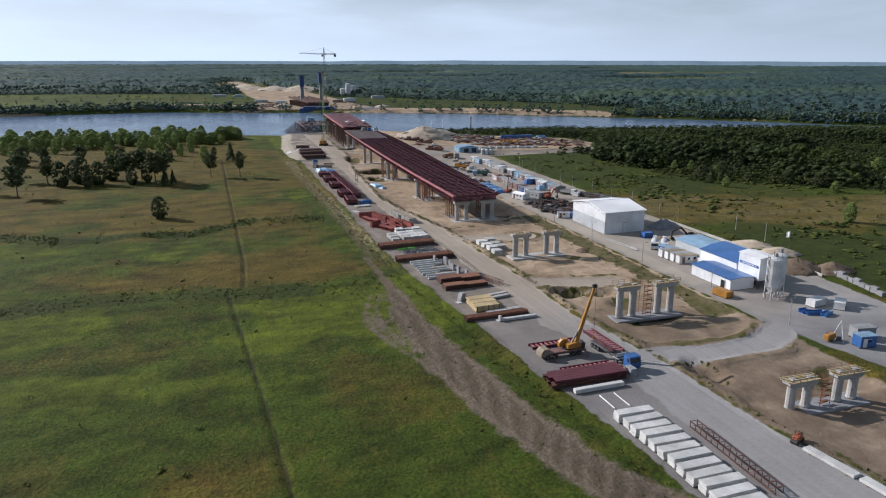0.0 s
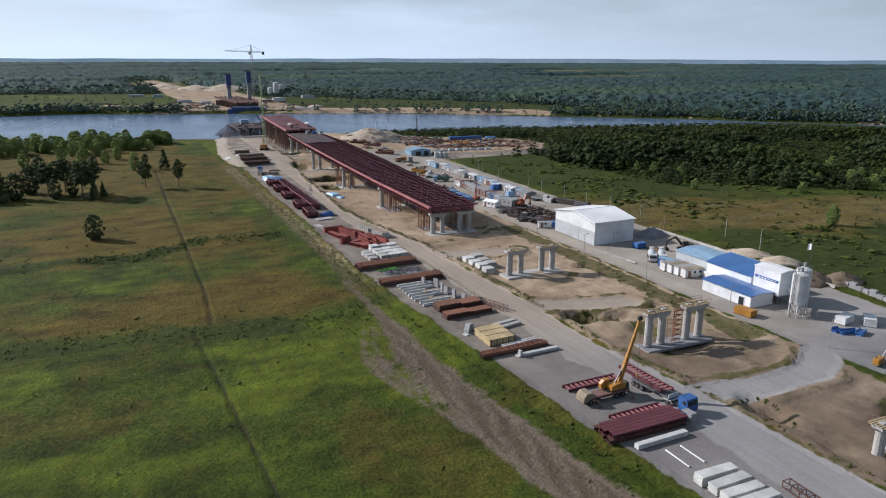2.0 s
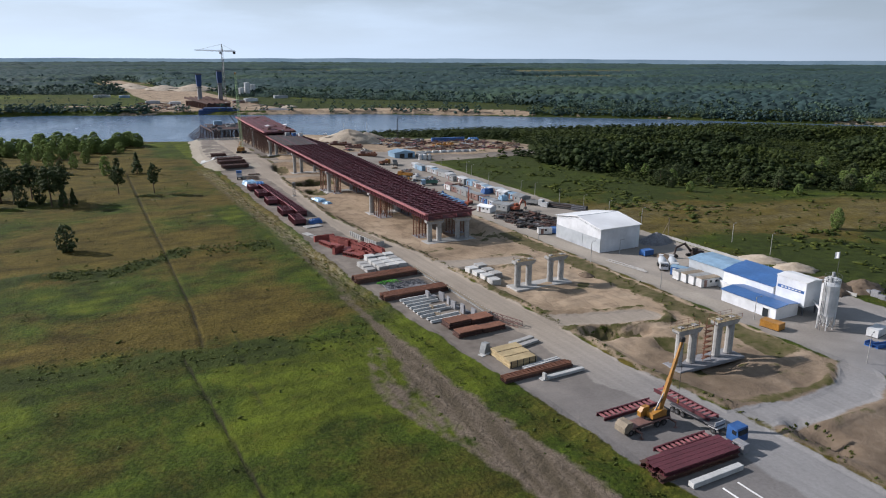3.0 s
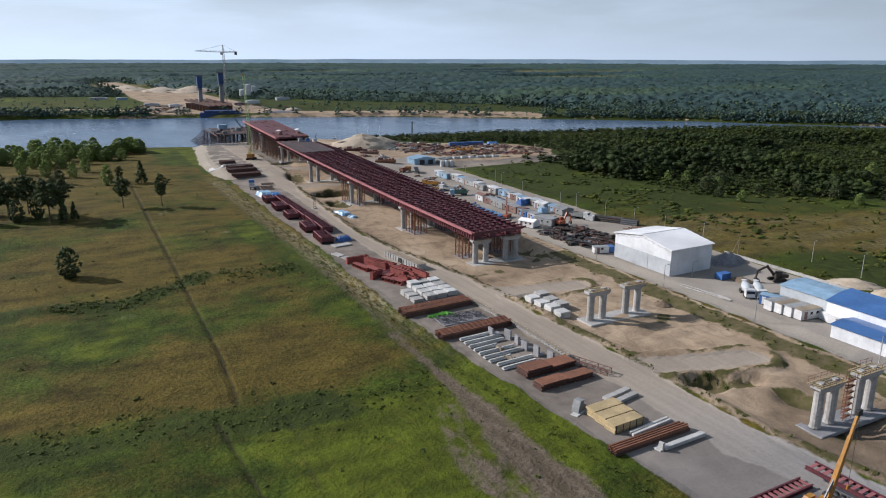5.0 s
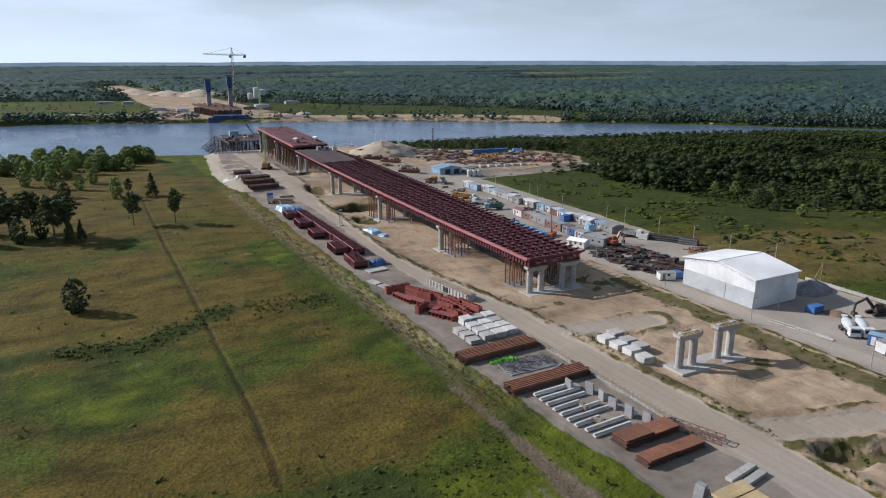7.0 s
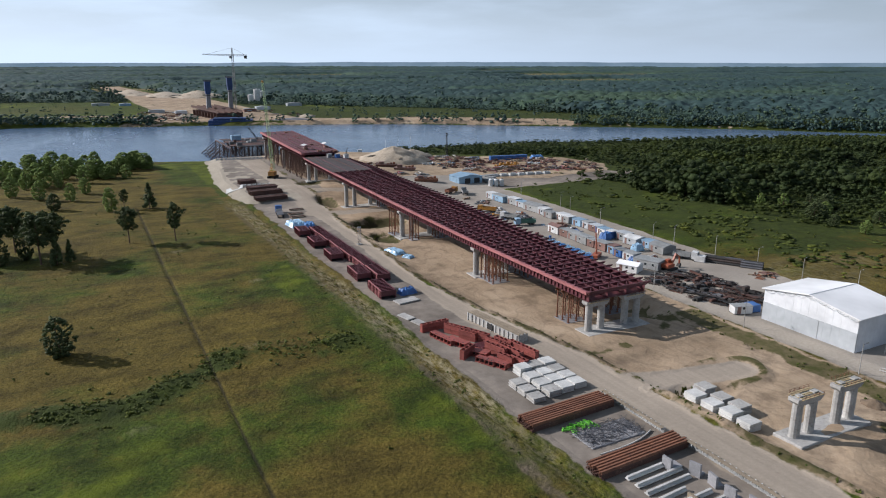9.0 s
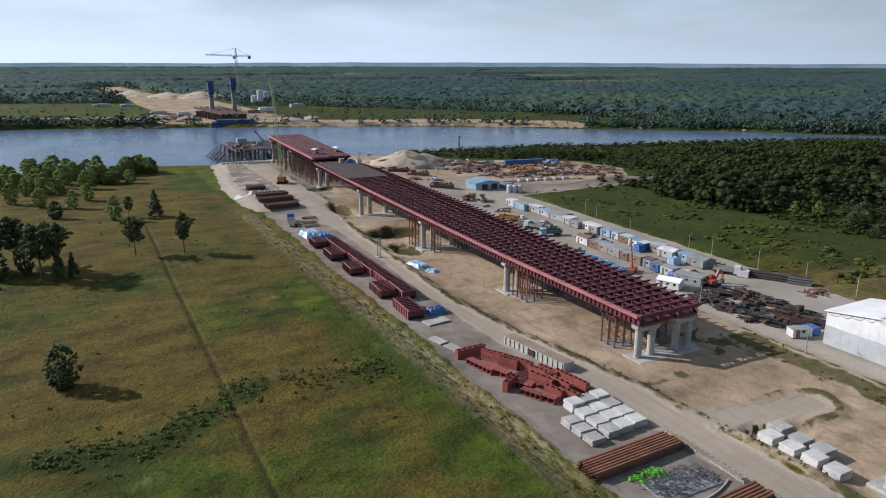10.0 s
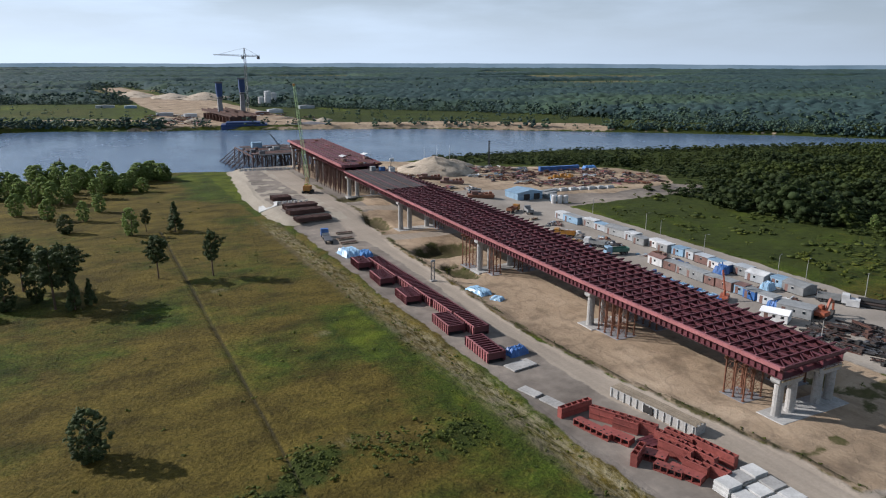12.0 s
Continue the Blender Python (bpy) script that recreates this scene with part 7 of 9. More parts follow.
# ---- concrete plant on the service road ----
def clad(x0, x1, y0, y1, z0, z1, along="y", bays=8, gap=0.03):
    """Upright cladding with shallow standing seams, as one folded sheet."""
    u0, u1, v0, v1 = (y0, y1, x0, x1) if along == "y" else (x0, x1, y0, y1)
    front, back = [], []
    for k in range(bays):
        a, b = u0 + (u1 - u0) * k / bays, u0 + (u1 - u0) * (k + 1) / bays
        c = (b - a) * 0.12
        front += [(a, v0 + gap), (a + c, v0), (b - c, v0), (b, v0 + gap)]
        back += [(a, v1 - gap), (a + c, v1), (b - c, v1), (b, v1 - gap)]
    ring = [p for i, p in enumerate(front) if i % 4 or i == 0] + [p for i, p in reversed(list(enumerate(back))) if i % 4 or i == 0]
    return Shape().slab([(q_, p_) if along == "y" else (p_, q_) for p_, q_ in ring], z0, z1)


def shed(name, x0, x1, y0, y1, eave_l, eave_r, ridge, wall, roof, label, category="building"):
    """A shed with panelled walls and a ridged roof that overhangs."""
    t = thing(name, (x0 + x1) / 2, (y0 + y1) / 2, gz((x0 + x1) / 2, (y0 + y1) / 2) - 0.1, 0, label, category)
    a, b, c, d = -(x1 - x0) / 2, (x1 - x0) / 2, -(y1 - y0) / 2, (y1 - y0) / 2
    part("side_wall", clad(a, a + 0.15, c, d, 0, eave_l, "y", max(3, int((y1 - y0) / 1.2))), wall, t)
    part("side_wall", clad(b - 0.15, b, c, d, 0, eave_r, "y", max(3, int((y1 - y0) / 1.2))), wall, t)
    for e in (c, d - 0.15):
        part("end_wall", Shape().prism([(a + 0.16, 0), (b - 0.16, 0), (b - 0.16, eave_r), ((a + b) / 2, ridge - 0.05), (a + 0.16, eave_l)], e, e + 0.15), wall, t)
    m_ = (a + b) / 2
    for p0, p1 in (((a - 0.35, eave_l), (m_, ridge)), ((m_, ridge), (b + 0.35, eave_r))):
        part("roof", Shape().prism([p0, p1, (p1[0], p1[1] + 0.12), (p0[0], p0[1] + 0.12)], c - 0.3, d + 0.3), roof, t)
    return t


office = shed("plant_office", 122.5, 129.8, 143.0, 159.0, 3.0, 3.0, 3.5, WHITE_PANEL, BLUE_ROOF, "low white plant building with a blue sheet roof")
for y, w in ((-5.2, 1.6),):
    d = part("door", Shape().box(-3.75, -3.651, y - w / 2, y + w / 2, 0.1, 2.2), GLASS_DARK, office, "dark doorway")
    part("door_frame", Shape().box(-3.77, -3.651, y - w / 2 - 0.14, y - w / 2 - 0.01, 0.1, 2.35).box(-3.77, -3.651, y + w / 2 + 0.01, y + w / 2 + 0.14, 0.1, 2.35).box(-3.77, -3.651, y - w / 2 - 0.14, y + w / 2 + 0.14, 2.21, 2.35), WHITE_PAINT, d)
grey = shed("aggregate_store", 130.6, 139.0, 166.2, 179.0, 4.9, 5.4, 5.6, GREY_PANEL, PALE_BLUE, "long pale grey aggregate store with a pale blue roof")
hall = shed("mixer_hall", 130.2, 138.0, 150.6, 166.0, 4.9, 6.5, 6.0, WHITE_PANEL, BLUE_ROOF, "white plant hall with a blue sheet roof")
tower = thing("mixing_tower", 132.6, 145.6, gz(132.6, 145.6), 0, "white box-shaped mixing tower raised on steel legs", "plant tower")
for sx in (-2.2, 2.2):
    for sy in (-3.5, 0.0, 3.5):
        part("leg", Shape().box(sx - 0.18, sx + 0.18, sy - 0.18, sy + 0.18, -0.1, 2.2), STEEL, tower)
part("housing", Shape().box(-2.6, 2.6, -4.0, 4.0, 2.2, 8.2), WHITE_PANEL, tower)
part("roof", Shape().prism([(-2.8, 8.22), (2.8, 8.22), (2.8, 8.3), (0, 8.7), (-2.8, 8.3)], -4.2, 4.2), WHITE_ROOF, tower)
part("stripe", Shape().box(-2.63, -2.605, -3.6, 3.6, 5.4, 6.1), BLUE_PAINT, tower, "blue stripe with unreadable lettering")
for k in range(6):
    part("lettering_bar", Shape().box(-2.65, -2.635, 2.6 - 0.95 * k - 0.6, 2.6 - 0.95 * k, 5.6, 5.9), WHITE_PAINT, tower)
part("chute", Shape().prism([(-1.1, 0.6), (1.1, 0.6), (1.6, 1.55), (-1.6, 1.55)], -1.1, 1.1), STEEL, tower)


def silo(x, y, r, h, leg):
    t = thing("cement_silo", x, y, gz(x, y), 0, "white cylindrical cement silo on a steel leg frame", "silo", "cement silos")
    part("shell", Shape().cyl(0, 0, leg, h, r, r, 20).cyl(0, 0, h, h + 0.5, r, r * 0.45, 20), WHITE_PAINT, t, smooth=False)
    part("cone", Shape().cyl(0, 0, leg - 2.0, leg - 0.01, 0.35, r, 20), WHITE_PAINT, t)
    for k in range(4):
        z = leg + (h - leg) * (k + 0.5) / 4
        part("ring", Shape().cyl(0, 0, z, z + 0.08, r + 0.03, r + 0.03, 20), WHITE_PAINT, t)
    for k in range(4):
        a = math.pi / 4 + k * math.pi / 2
        b = a + math.pi / 2
        px_, py_ = r * 0.92 * math.cos(a), r * 0.92 * math.sin(a)
        s = Shape().cyl(px_, py_, -0.1, leg + 0.4, 0.13, 0.13, 8)
        s.rod((px_, py_, 0.4), (r * 0.92 * math.cos(b), r * 0.92 * math.sin(b), leg - 0.3), 0.05, 4)
        part("leg", s, WHITE_PAINT, t)
    part("filter", Shape().cyl(0.3, 0.2, h + 0.5, h + 1.5, 0.4, 0.4, 10), GREY_PAINT, t)
    for k in range(6):
        a, c = 2 * math.pi * k / 6, 2 * math.pi * (k + 1) / 6
        s = Shape().rod((r * math.cos(a), r * math.sin(a), h), (r * math.cos(a), r * math.sin(a), h + 1.0), 0.03, 4)
        s.rod((r * math.cos(a), r * math.sin(a), h + 1.0), (r * math.cos(c), r * math.sin(c), h + 1.0), 0.03, 4)
        part("guard_rail", s, STEEL, t)
    part("ladder", Shape().box(-r - 0.2, -r - 0.05, -0.25, -0.2, 0, h + 0.8).box(-r - 0.2, -r - 0.05, 0.2, 0.25, 0, h + 0.8), STEEL, t)
    return t


silo(127.9, 134.3, 1.75, 10.4, 3.4)
silo(130.9, 136.0, 1.7, 10.8, 3.4)
t = thing("flag_pole", 134.8, 137.9, gz(134.8, 137.9), 105, "thin flagpole with a small white flag", "flag")
part("pole", Shape().cyl(0, 0, 0, 16.4, 0.07, 0.04, 6), STEEL, t)
v = [(0.05 + 0.12 * i, 0.12 * math.sin(i * 0.9), 16.2 - 1.5 * j - 0.05 * i) for i in range(9) for j in (0, 1)]
v += [(a, b + 0.02, c) for a, b, c in v]
n = 18
f = [(2 * i, 2 * i + 1, 2 * i + 3, 2 * i + 2) for i in range(8)] + [(n + 2 * i + 2, n + 2 * i + 3, n + 2 * i + 1, n + 2 * i) for i in range(8)]
part("flag", Shape().put(v, f), WHITE_ROOF, t)


def conveyor(x0, y0, z0, x1, y1, z1):
    t = thing("screw_conveyor", x0, y0, 0, 0, "pale inclined screw conveyor between silo and tower", "conveyor", "screw conveyors")
    part("tube", Shape().rod((0, 0, z0), (x1 - x0, y1 - y0, z1), 0.22, 8), WHITE_PAINT, t)
    part("motor", Shape().block(x1 - x0, y1 - y0, z1, 0.6, 0.6, 0.6, 0.1), BLUE_PAINT, t)


conveyor(129.2, 134.6, 1.7, 135.2, 145.4, 4.6)
conveyor(132.8, 136.8, 1.7, 137.0, 145.4, 4.6)


# ---- cabins, containers and stores ----
def cabin(x, y, turn, ln=6.0, w=2.45, h=2.6, wall=WHITE_PAINT, roof=GREY_PAINT, door=BROWN_PAINT, pitched=False, label="", base=None, windows=2, name="site_cabin", group="site cabins"):
    """A site cabin on skids: body, roof with overhang, door, windows."""
    t = thing(name, x, y, gz(x, y) if base is None else base, turn, label, "cabin", group)
    part("skid", Shape().box(-ln / 2, ln / 2, -w / 2 + 0.2, -w / 2 + 0.4, -0.05, 0.2).box(-ln / 2, ln / 2, w / 2 - 0.4, w / 2 - 0.2, -0.05, 0.2), DARK, t)
    part("body", clad(-ln / 2, ln / 2, -w / 2, w / 2, 0.2, h, "x", 8, 0.015), wall, t)
    if pitched:
        part("roof", Shape().put([(-ln / 2 - 0.2, -w / 2 - 0.2, h), (ln / 2 + 0.2, -w / 2 - 0.2, h), (ln / 2 + 0.2, w / 2 + 0.2, h), (-ln / 2 - 0.2, w / 2 + 0.2, h), (-ln / 2 - 0.2, 0, h + 0.75), (ln / 2 + 0.2, 0, h + 0.75)],
                                  [(3, 2, 1, 0), (0, 1, 5, 4), (2, 3, 4, 5), (1, 2, 5), (3, 0, 4)]), roof, t)
    else:
        part("roof", Shape().prism([(-w / 2 - 0.12, h + 0.002), (w / 2 + 0.12, h + 0.002), (w / 2 + 0.12, h + 0.1), (0, h + 0.2), (-w / 2 - 0.12, h + 0.1)], -ln / 2 - 0.12, ln / 2 + 0.12), roof, t).matrix_basis = pose(0, 0, 0, 0, 0, 90)
    part("door", Shape().box(-ln * 0.35, -ln * 0.35 + 0.9, -w / 2 - 0.04, -w / 2 - 0.004, 0.25, 2.15), door, t)
    for k in range(windows):
        u = ln * (-0.05 + 0.3 * k)
        win = part("window", Shape().box(u, u + 0.7, -w / 2 - 0.03, -w / 2 - 0.004, 1.3, 1.95), GLASS_DARK, t)
        part("window_frame", Shape().box(u - 0.08, u + 0.78, -w / 2 - 0.05, -w / 2 - 0.004, 1.96, 2.05), WHITE_PAINT, win)
    return t


def container(x, y, turn, mat, ln=6.06, label="", name="container", group="containers", h=2.6):
    t = thing(name, x, y, gz(x, y), turn, label, "container", group)
    w = 2.44
    part("side", clad(-ln / 2 + 0.12, ln / 2 - 0.12, -w / 2, -w / 2 + 0.1, 0.15, h - 0.12, "x", 12, 0.045), mat, t)
    part("side", clad(-ln / 2 + 0.12, ln / 2 - 0.12, w / 2 - 0.1, w / 2, 0.15, h - 0.12, "x", 12, 0.045), mat, t)
    part("roof", Shape().box(-ln / 2 + 0.02, ln / 2 - 0.02, -w / 2 + 0.02, w / 2 - 0.02, h - 0.12, h - 0.04), mat, t)
    part("floor", Shape().box(-ln / 2, ln / 2, -w / 2, w / 2, 0.0, 0.15), DARK, t)
    for sx in (-ln / 2, ln / 2 - 0.12):
        for sy in (-w / 2, w / 2 - 0.12):
            part("corner_post", Shape().box(sx, sx + 0.12, sy, sy + 0.12, 0, h), mat, t)
        part("header_beam", Shape().box(sx, sx + 0.12, -w / 2 + 0.13, w / 2 - 0.13, h - 0.12, h), mat, t)
    for k, sy in enumerate((-w / 2 + 0.14, 0.01)):
        d = part("door", Shape().box(ln / 2 - 0.08, ln / 2 - 0.03, sy, sy + w / 2 - 0.16, 0.15, h - 0.13), mat, t)
        part("lock_bar", Shape().rod((ln / 2 - 0.01, sy + 0.4, 0.2), (ln / 2 - 0.01, sy + 0.4, h - 0.2), 0.025, 5), STEEL, d)
    part("end_wall", Shape().box(-ln / 2 + 0.02, -ln / 2 + 0.08, -w / 2 + 0.13, w / 2 - 0.13, 0.15, h - 0.13), mat, t)
    return t


container(133.9, 200.4, 2, BLUE_PAINT, 3.4, "blue steel container beside the hangar", group="blue containers", h=1.8)
container(118.2, 140.2, 98, YELLOW_PAINT, 4.6, "yellow tool container beside the plant office", group="tool containers", h=1.7)
cabin(127.8, 179.6, -70, 4.4, 2.3, 2.5, BLUE_PAINT, PALE_BLUE, WHITE_PAINT, label="blue guard cabin by the white cabins", windows=1)
for k in range(4):
    cabin(127.0 + 0.85 * k * 0.3, 176.8 - 2.55 * k, -6, 5.8, 2.4, 2.5, WHITE_PAINT, TIMBER if k % 2 else GREY_PAINT, label="white site cabin with a flat weathered roof", windows=2)
container(130.4, 164.8, 72, WHITE_PAINT, 6.0, "white container beside the blue-roofed plant", group="white containers", h=2.0)
cabin(124.3, 103.0, -8, 3.6, 2.6, 2.6, BLUE_PAINT, PALE_BLUE, WHITE_PAINT, label="bright blue site cabin near the yellow pump", windows=1)
cabin(127.8, 106.8, -8, 4.4, 2.6, 2.6, GREY_PAINT, GREY_PAINT, WHITE_PAINT, label="grey site cabin behind the blue one", windows=1)


def generator(x, y, turn):
    t = thing("generator", x, y, gz(x, y), turn, "yellow trailer generator at the track junction", "generator")
    part("housing", Shape().block(0, 0, 0.5, 2.6, 1.3, 1.2, 0.12), YELLOW_PAINT, t)
    part("drawbar", Shape().bar((1.3, 0, 0.55), (2.4, 0, 0.45), 0.12, 0.12), DARK, t)
    for sy in (-0.6, 0.6):
        wheel(t, -0.1, sy, 0.35, 0.35, 0.22)
    part("exhaust", Shape().cyl(-0.8, 0.2, 1.7, 2.2, 0.06, 0.06, 6), DARK, t)


generator(119.8, 107.6, 12)
t = thing("drill_tripod", 122.0, 107.2, gz(122, 107.2), 0, "white tripod drill mast standing by the cabins", "drill rig")
for k in range(3):
    a = 2.1 * k + 0.3
    part("leg", Shape().rod((1.6 * math.cos(a), 1.6 * math.sin(a), 0), (0, 0, 4.6), 0.07, 6), WHITE_PAINT, t)
part("winch", Shape().block(0, 0, 0, 0.9, 0.7, 0.9, 0.1), STEEL, t)
for x, y, sx, sy, a, m_ in ((129.5, 121.6, 4.2, 1.2, -10, BLUE_PAINT), (131.6, 120.2, 3.4, 1.4, 20, TARP_BLUE), (128.2, 123.4, 2.2, 1.6, 0, BLUE_PAINT)):
    t = thing("formwork_crate", x, y, gz(x, y), a, "blue steel crate of formwork props", "crate", "blue crates by the silos")
    part("frame", Shape().box(-sx / 2, sx / 2, -sy / 2, sy / 2, 0, 0.12).box(-sx / 2, sx / 2, -sy / 2, -sy / 2 + 0.08, 0.12, 0.95).box(-sx / 2, sx / 2, sy / 2 - 0.08, sy / 2, 0.12, 0.95), m_, t)
    for k in range(6):
        part("prop", Shape().rod((-sx / 2 - 0.2, -sy / 2 + 0.2 + k * (sy - 0.4) / 5, 0.5 + 0.1 * (k % 3)), (sx / 2 + 0.1, -sy / 2 + 0.2 + k * (sy - 0.4) / 5, 0.55), 0.08, 6), m_, t)
for x, y, a in ((134.4, 126.4, 10), (138.4, 123.2, 40)):
    container(x, y, a, WHITE_PAINT, 4.4, "small white store box on the plant yard", group="white containers", h=1.9)
for k in range(9):
    x, y = 159.0 - 0.45 * k, 144.8 - 2.25 * k
    t = thing("concrete_block", x, y, gz(x, y), 75 + 8 * ((k * 5) % 3), "large grey concrete block at the yard edge", "concrete block", "grey blocks along the yard edge")
    part("block", Shape().block(0, 0, -0.1, 2.0, 1.1, 1.2 + 0.6 * (k % 3 == 1), 0.07), CONCRETE_GREY, t)


def ready_mix(x, y, turn):
    t = thing("mixer_truck", x, y, gz(x, y), turn, "white concrete mixer truck parked on the yard", "truck", "concrete mixer trucks")
    cab = part("cab", Shape().prism([(2.2, 0.6), (4.2, 0.6), (4.2, 1.6), (3.95, 2.8), (2.2, 2.85)], -1.2, 1.2), WHITE_PAINT, t)
    part("windscreen", Shape().box(4.0, 4.22, -1.05, 1.05, 1.65, 2.45), GLASS_DARK, cab)
    part("chassis", Shape().box(-4.0, 4.0, -0.45, 0.45, 0.7, 1.0), DARK, t)
    s = Shape()
    prof = ((-3.4, 2.75, 0.75), (-2.2, 2.5, 1.15), (-0.4, 2.2, 1.3), (1.0, 1.95, 1.05), (1.7, 1.85, 0.7))
    for (xa, za, ra), (xb, zb, rb) in zip(prof, prof[1:]):
        s.rod((xa, 0, za), (xb, 0, zb), ra, 14, rb)
    part("drum", s, GREY_PANEL, t)
    part("hopper", Shape().cyl(-3.7, 0, 3.0, 3.7, 0.4, 0.8, 10), WHITE_PAINT, t)
    part("chute", Shape().bar((-3.6, 0, 2.3), (-4.6, 0, 1.4), 0.5, 0.15), STEEL, t)
    for u in (3.2, 1.4, -1.8, -3.1):
        for sy in (-1.0, 1.0):
            wheel(t, u, sy, 0.52, 0.52, 0.34)
    return t


for x, y in ((128.8, 187.6), (131.0, 185.8)):
    truck = ready_mix(x, y, -125)
    truck.matrix_basis = truck.matrix_basis @ Matrix.Diagonal((0.84, 0.9, 0.84, 1))


DARK_BROWN = surface("dark_brown_paint", (0.035, 0.024, 0.020), (0.065, 0.046, 0.038), 2.0, 0.3, 0.6)


def excavator(x, y, turn, mat, label, reach=1.0):
    t = thing("excavator", x, y, gz(x, y), turn, label, "excavator")
    for sy in (-1.2, 1.2):
        part("track", Shape().prism([(-2.0, 0.25), (-1.6, 0.0), (1.6, 0.0), (2.0, 0.25), (2.0, 0.6), (1.6, 0.85), (-1.6, 0.85), (-2.0, 0.6)], sy - 0.3, sy + 0.3), DARK, t)
    part("house", Shape().prism([(-2.4, 1.0), (0.6, 1.0), (0.6, 1.9), (-0.6, 2.1), (-2.4, 2.0)], -1.3, 1.3), mat, t)
    part("slew_ring", Shape().cyl(0, 0, 0.7, 1.0, 0.8, 0.8, 12), DARK, t)
    cab = part("cab", Shape().prism([(-0.4, 1.0), (1.2, 1.0), (1.3, 2.0), (1.0, 3.0), (-0.4, 3.0)], 0.35, 1.3), mat, t)
    part("cab_window", Shape().box(0.0, 1.0, 1.31, 1.325, 1.9, 2.8), GLASS_DARK, cab)
    p0, p1, p2 = (0.8, -0.1, 1.6), (3.4 * reach, -0.1, 4.4), (6.0 * reach, -0.1, 3.2)
    part("boom", Shape().bar(p0, p1, 0.5, 0.6), mat, t)
    part("stick", Shape().bar((3.0 * reach, -0.1, 4.5), p2, 0.38, 0.45), mat, t)
    part("stick", Shape().bar(p2, (6.3 * reach, -0.1, 1.2), 0.34, 0.4), mat, t)
    part("bucket", Shape().prism([(6.4 * reach, 1.3), (5.6 * reach, 1.1), (5.2 * reach, 0.35), (6.0 * reach, 0.1), (6.7 * reach, 0.5)], -0.6, 0.4), DARK, t)
    part("ram", Shape().rod((1.4, -0.1, 1.5), (2.6 * reach, -0.1, 3.5), 0.09, 6), STEEL, t)
    return t


excavator(145.0, 191.8, 165, DARK_BROWN, "dark brown tracked excavator with a bent boom")
for x0, y0, x1, y1 in ((119.3, 201.0, 121.6, 186.2), (120.6, 201.5, 122.6, 188.0), (121.4, 196.0, 122.2, 186.4)):
    beam_row(x0, y0, x1, y1, 0.24, 0.22, CONCRETE, "steel_pipe", "long pale pipe lying on the service yard", "pipe", "pipes on the service yard")
SANDY = surface("heaped_sand", (0.38, 0.31, 0.225), (0.52, 0.44, 0.34), 0.8, 0.3, 0.95, relief=0.25)
GRAVEL_HEAP = surface("heaped_crushed_stone", (0.17, 0.17, 0.18), (0.28, 0.28, 0.29), 1.5, 0.4, 0.95, relief=0.3)
EARTH = surface("heaped_earth", (0.12, 0.085, 0.055), (0.21, 0.155, 0.105), 0.9, 0.3, 0.95, relief=0.3)


def heap(x, y, rx, ry, h, mat, label, seed, name="sand_heap"):
    t = thing(name, x, y, gz(x, y), seed * 17, label, "heap", "heaps of loose material")
    part("mound", Shape().heap(rx, ry, h, 9, 30, 0.13, seed), mat, t, smooth=True)


heap(147.5, 211.5, 6.5, 5.0, 3.2, GRAVEL_HEAP, "grey heap of crushed stone beside the hangar", 1, "gravel_heap")
heap(159.5, 179.0, 4.0, 7.0, 1.8, SANDY, "tan heap of sand behind the plant fence", 2)
heap(160.5, 168.0, 4.2, 6.0, 2.0, SANDY, "tan heap of sand behind the plant fence", 3)
heap(153.0, 153.0, 7.0, 8.0, 3.4, EARTH, "brown earth heap behind the silos", 4, "earth_heap")
heap(161.0, 148.0, 5.0, 6.5, 2.8, EARTH, "brown earth heap behind the silos", 5, "earth_heap")
heap(137.0, 196.5, 3.4, 2.2, 1.1, EARTH, "low brown earth heap by the excavator", 6, "earth_heap")
heap(106.5, 193.5, 2.6, 2.0, 1.2, EARTH, "dark earth heap near a pier", 7, "earth_heap")
# wall of concrete panels along the plant's outer edge
for k in range(19):
    y = 146.5 + k * 3.9
    t = thing("fence_panel", 153.9, y, gz(153.9, y), 90, "low pale concrete fence panel along the yard", "fence", "concrete fence panels")
    part("panel", Shape().box(-1.9, 1.9, -0.06, 0.06, 0.0, 0.9), CONCRETE, t)
    part("post", Shape().block(-1.93, 0, -0.1, 0.2, 0.2, 1.2, 0.03), CONCRETE, t)


def lamp_post(x, y, h, arm=True):
    t = thing("street_lamp", x, y, gz(x, y), (x * 7 + y * 3) % 60 - 30, "slim grey lighting pole along the service road", "lamp post", "lighting poles")
    part("pole", Shape().cyl(0, 0, -0.2, h, 0.11, 0.07, 8), CONCRETE, t)
    part("arm", Shape().rod((0, 0, h - 0.05), (0.9, 0, h + 0.15), 0.04, 5), STEEL, t)
    part("lamp_head", Shape().block(1.1, 0, h + 0.08, 0.6, 0.25, 0.14, 0.04), GREY_PAINT, t)


for x, y, h in ((114.5, 202.2, 6.2), (127.8, 205.6, 4.4), (115.6, 173.4, 6.2), (118.8, 145.7, 5.6), (118.7, 118.0, 6.3), (135.8, 179.0, 3.6), (114.6, 230.5, 6.0), (117.0, 262, 6.0), (156.0, 262, 6), (155.4, 277, 6), (154.5, 293.4, 6.2), (152.1, 300.5, 6.0), (151.5, 327.3, 6.2), (154.6, 350, 6.2), (157.5, 360.5, 6.2), (158.4, 392, 6.2), (160.9, 234.4, 5.5), (166.5, 182, 6.5), (168.4, 199, 6.2), (157, 248, 6)):
    lamp_post(x, y, h)
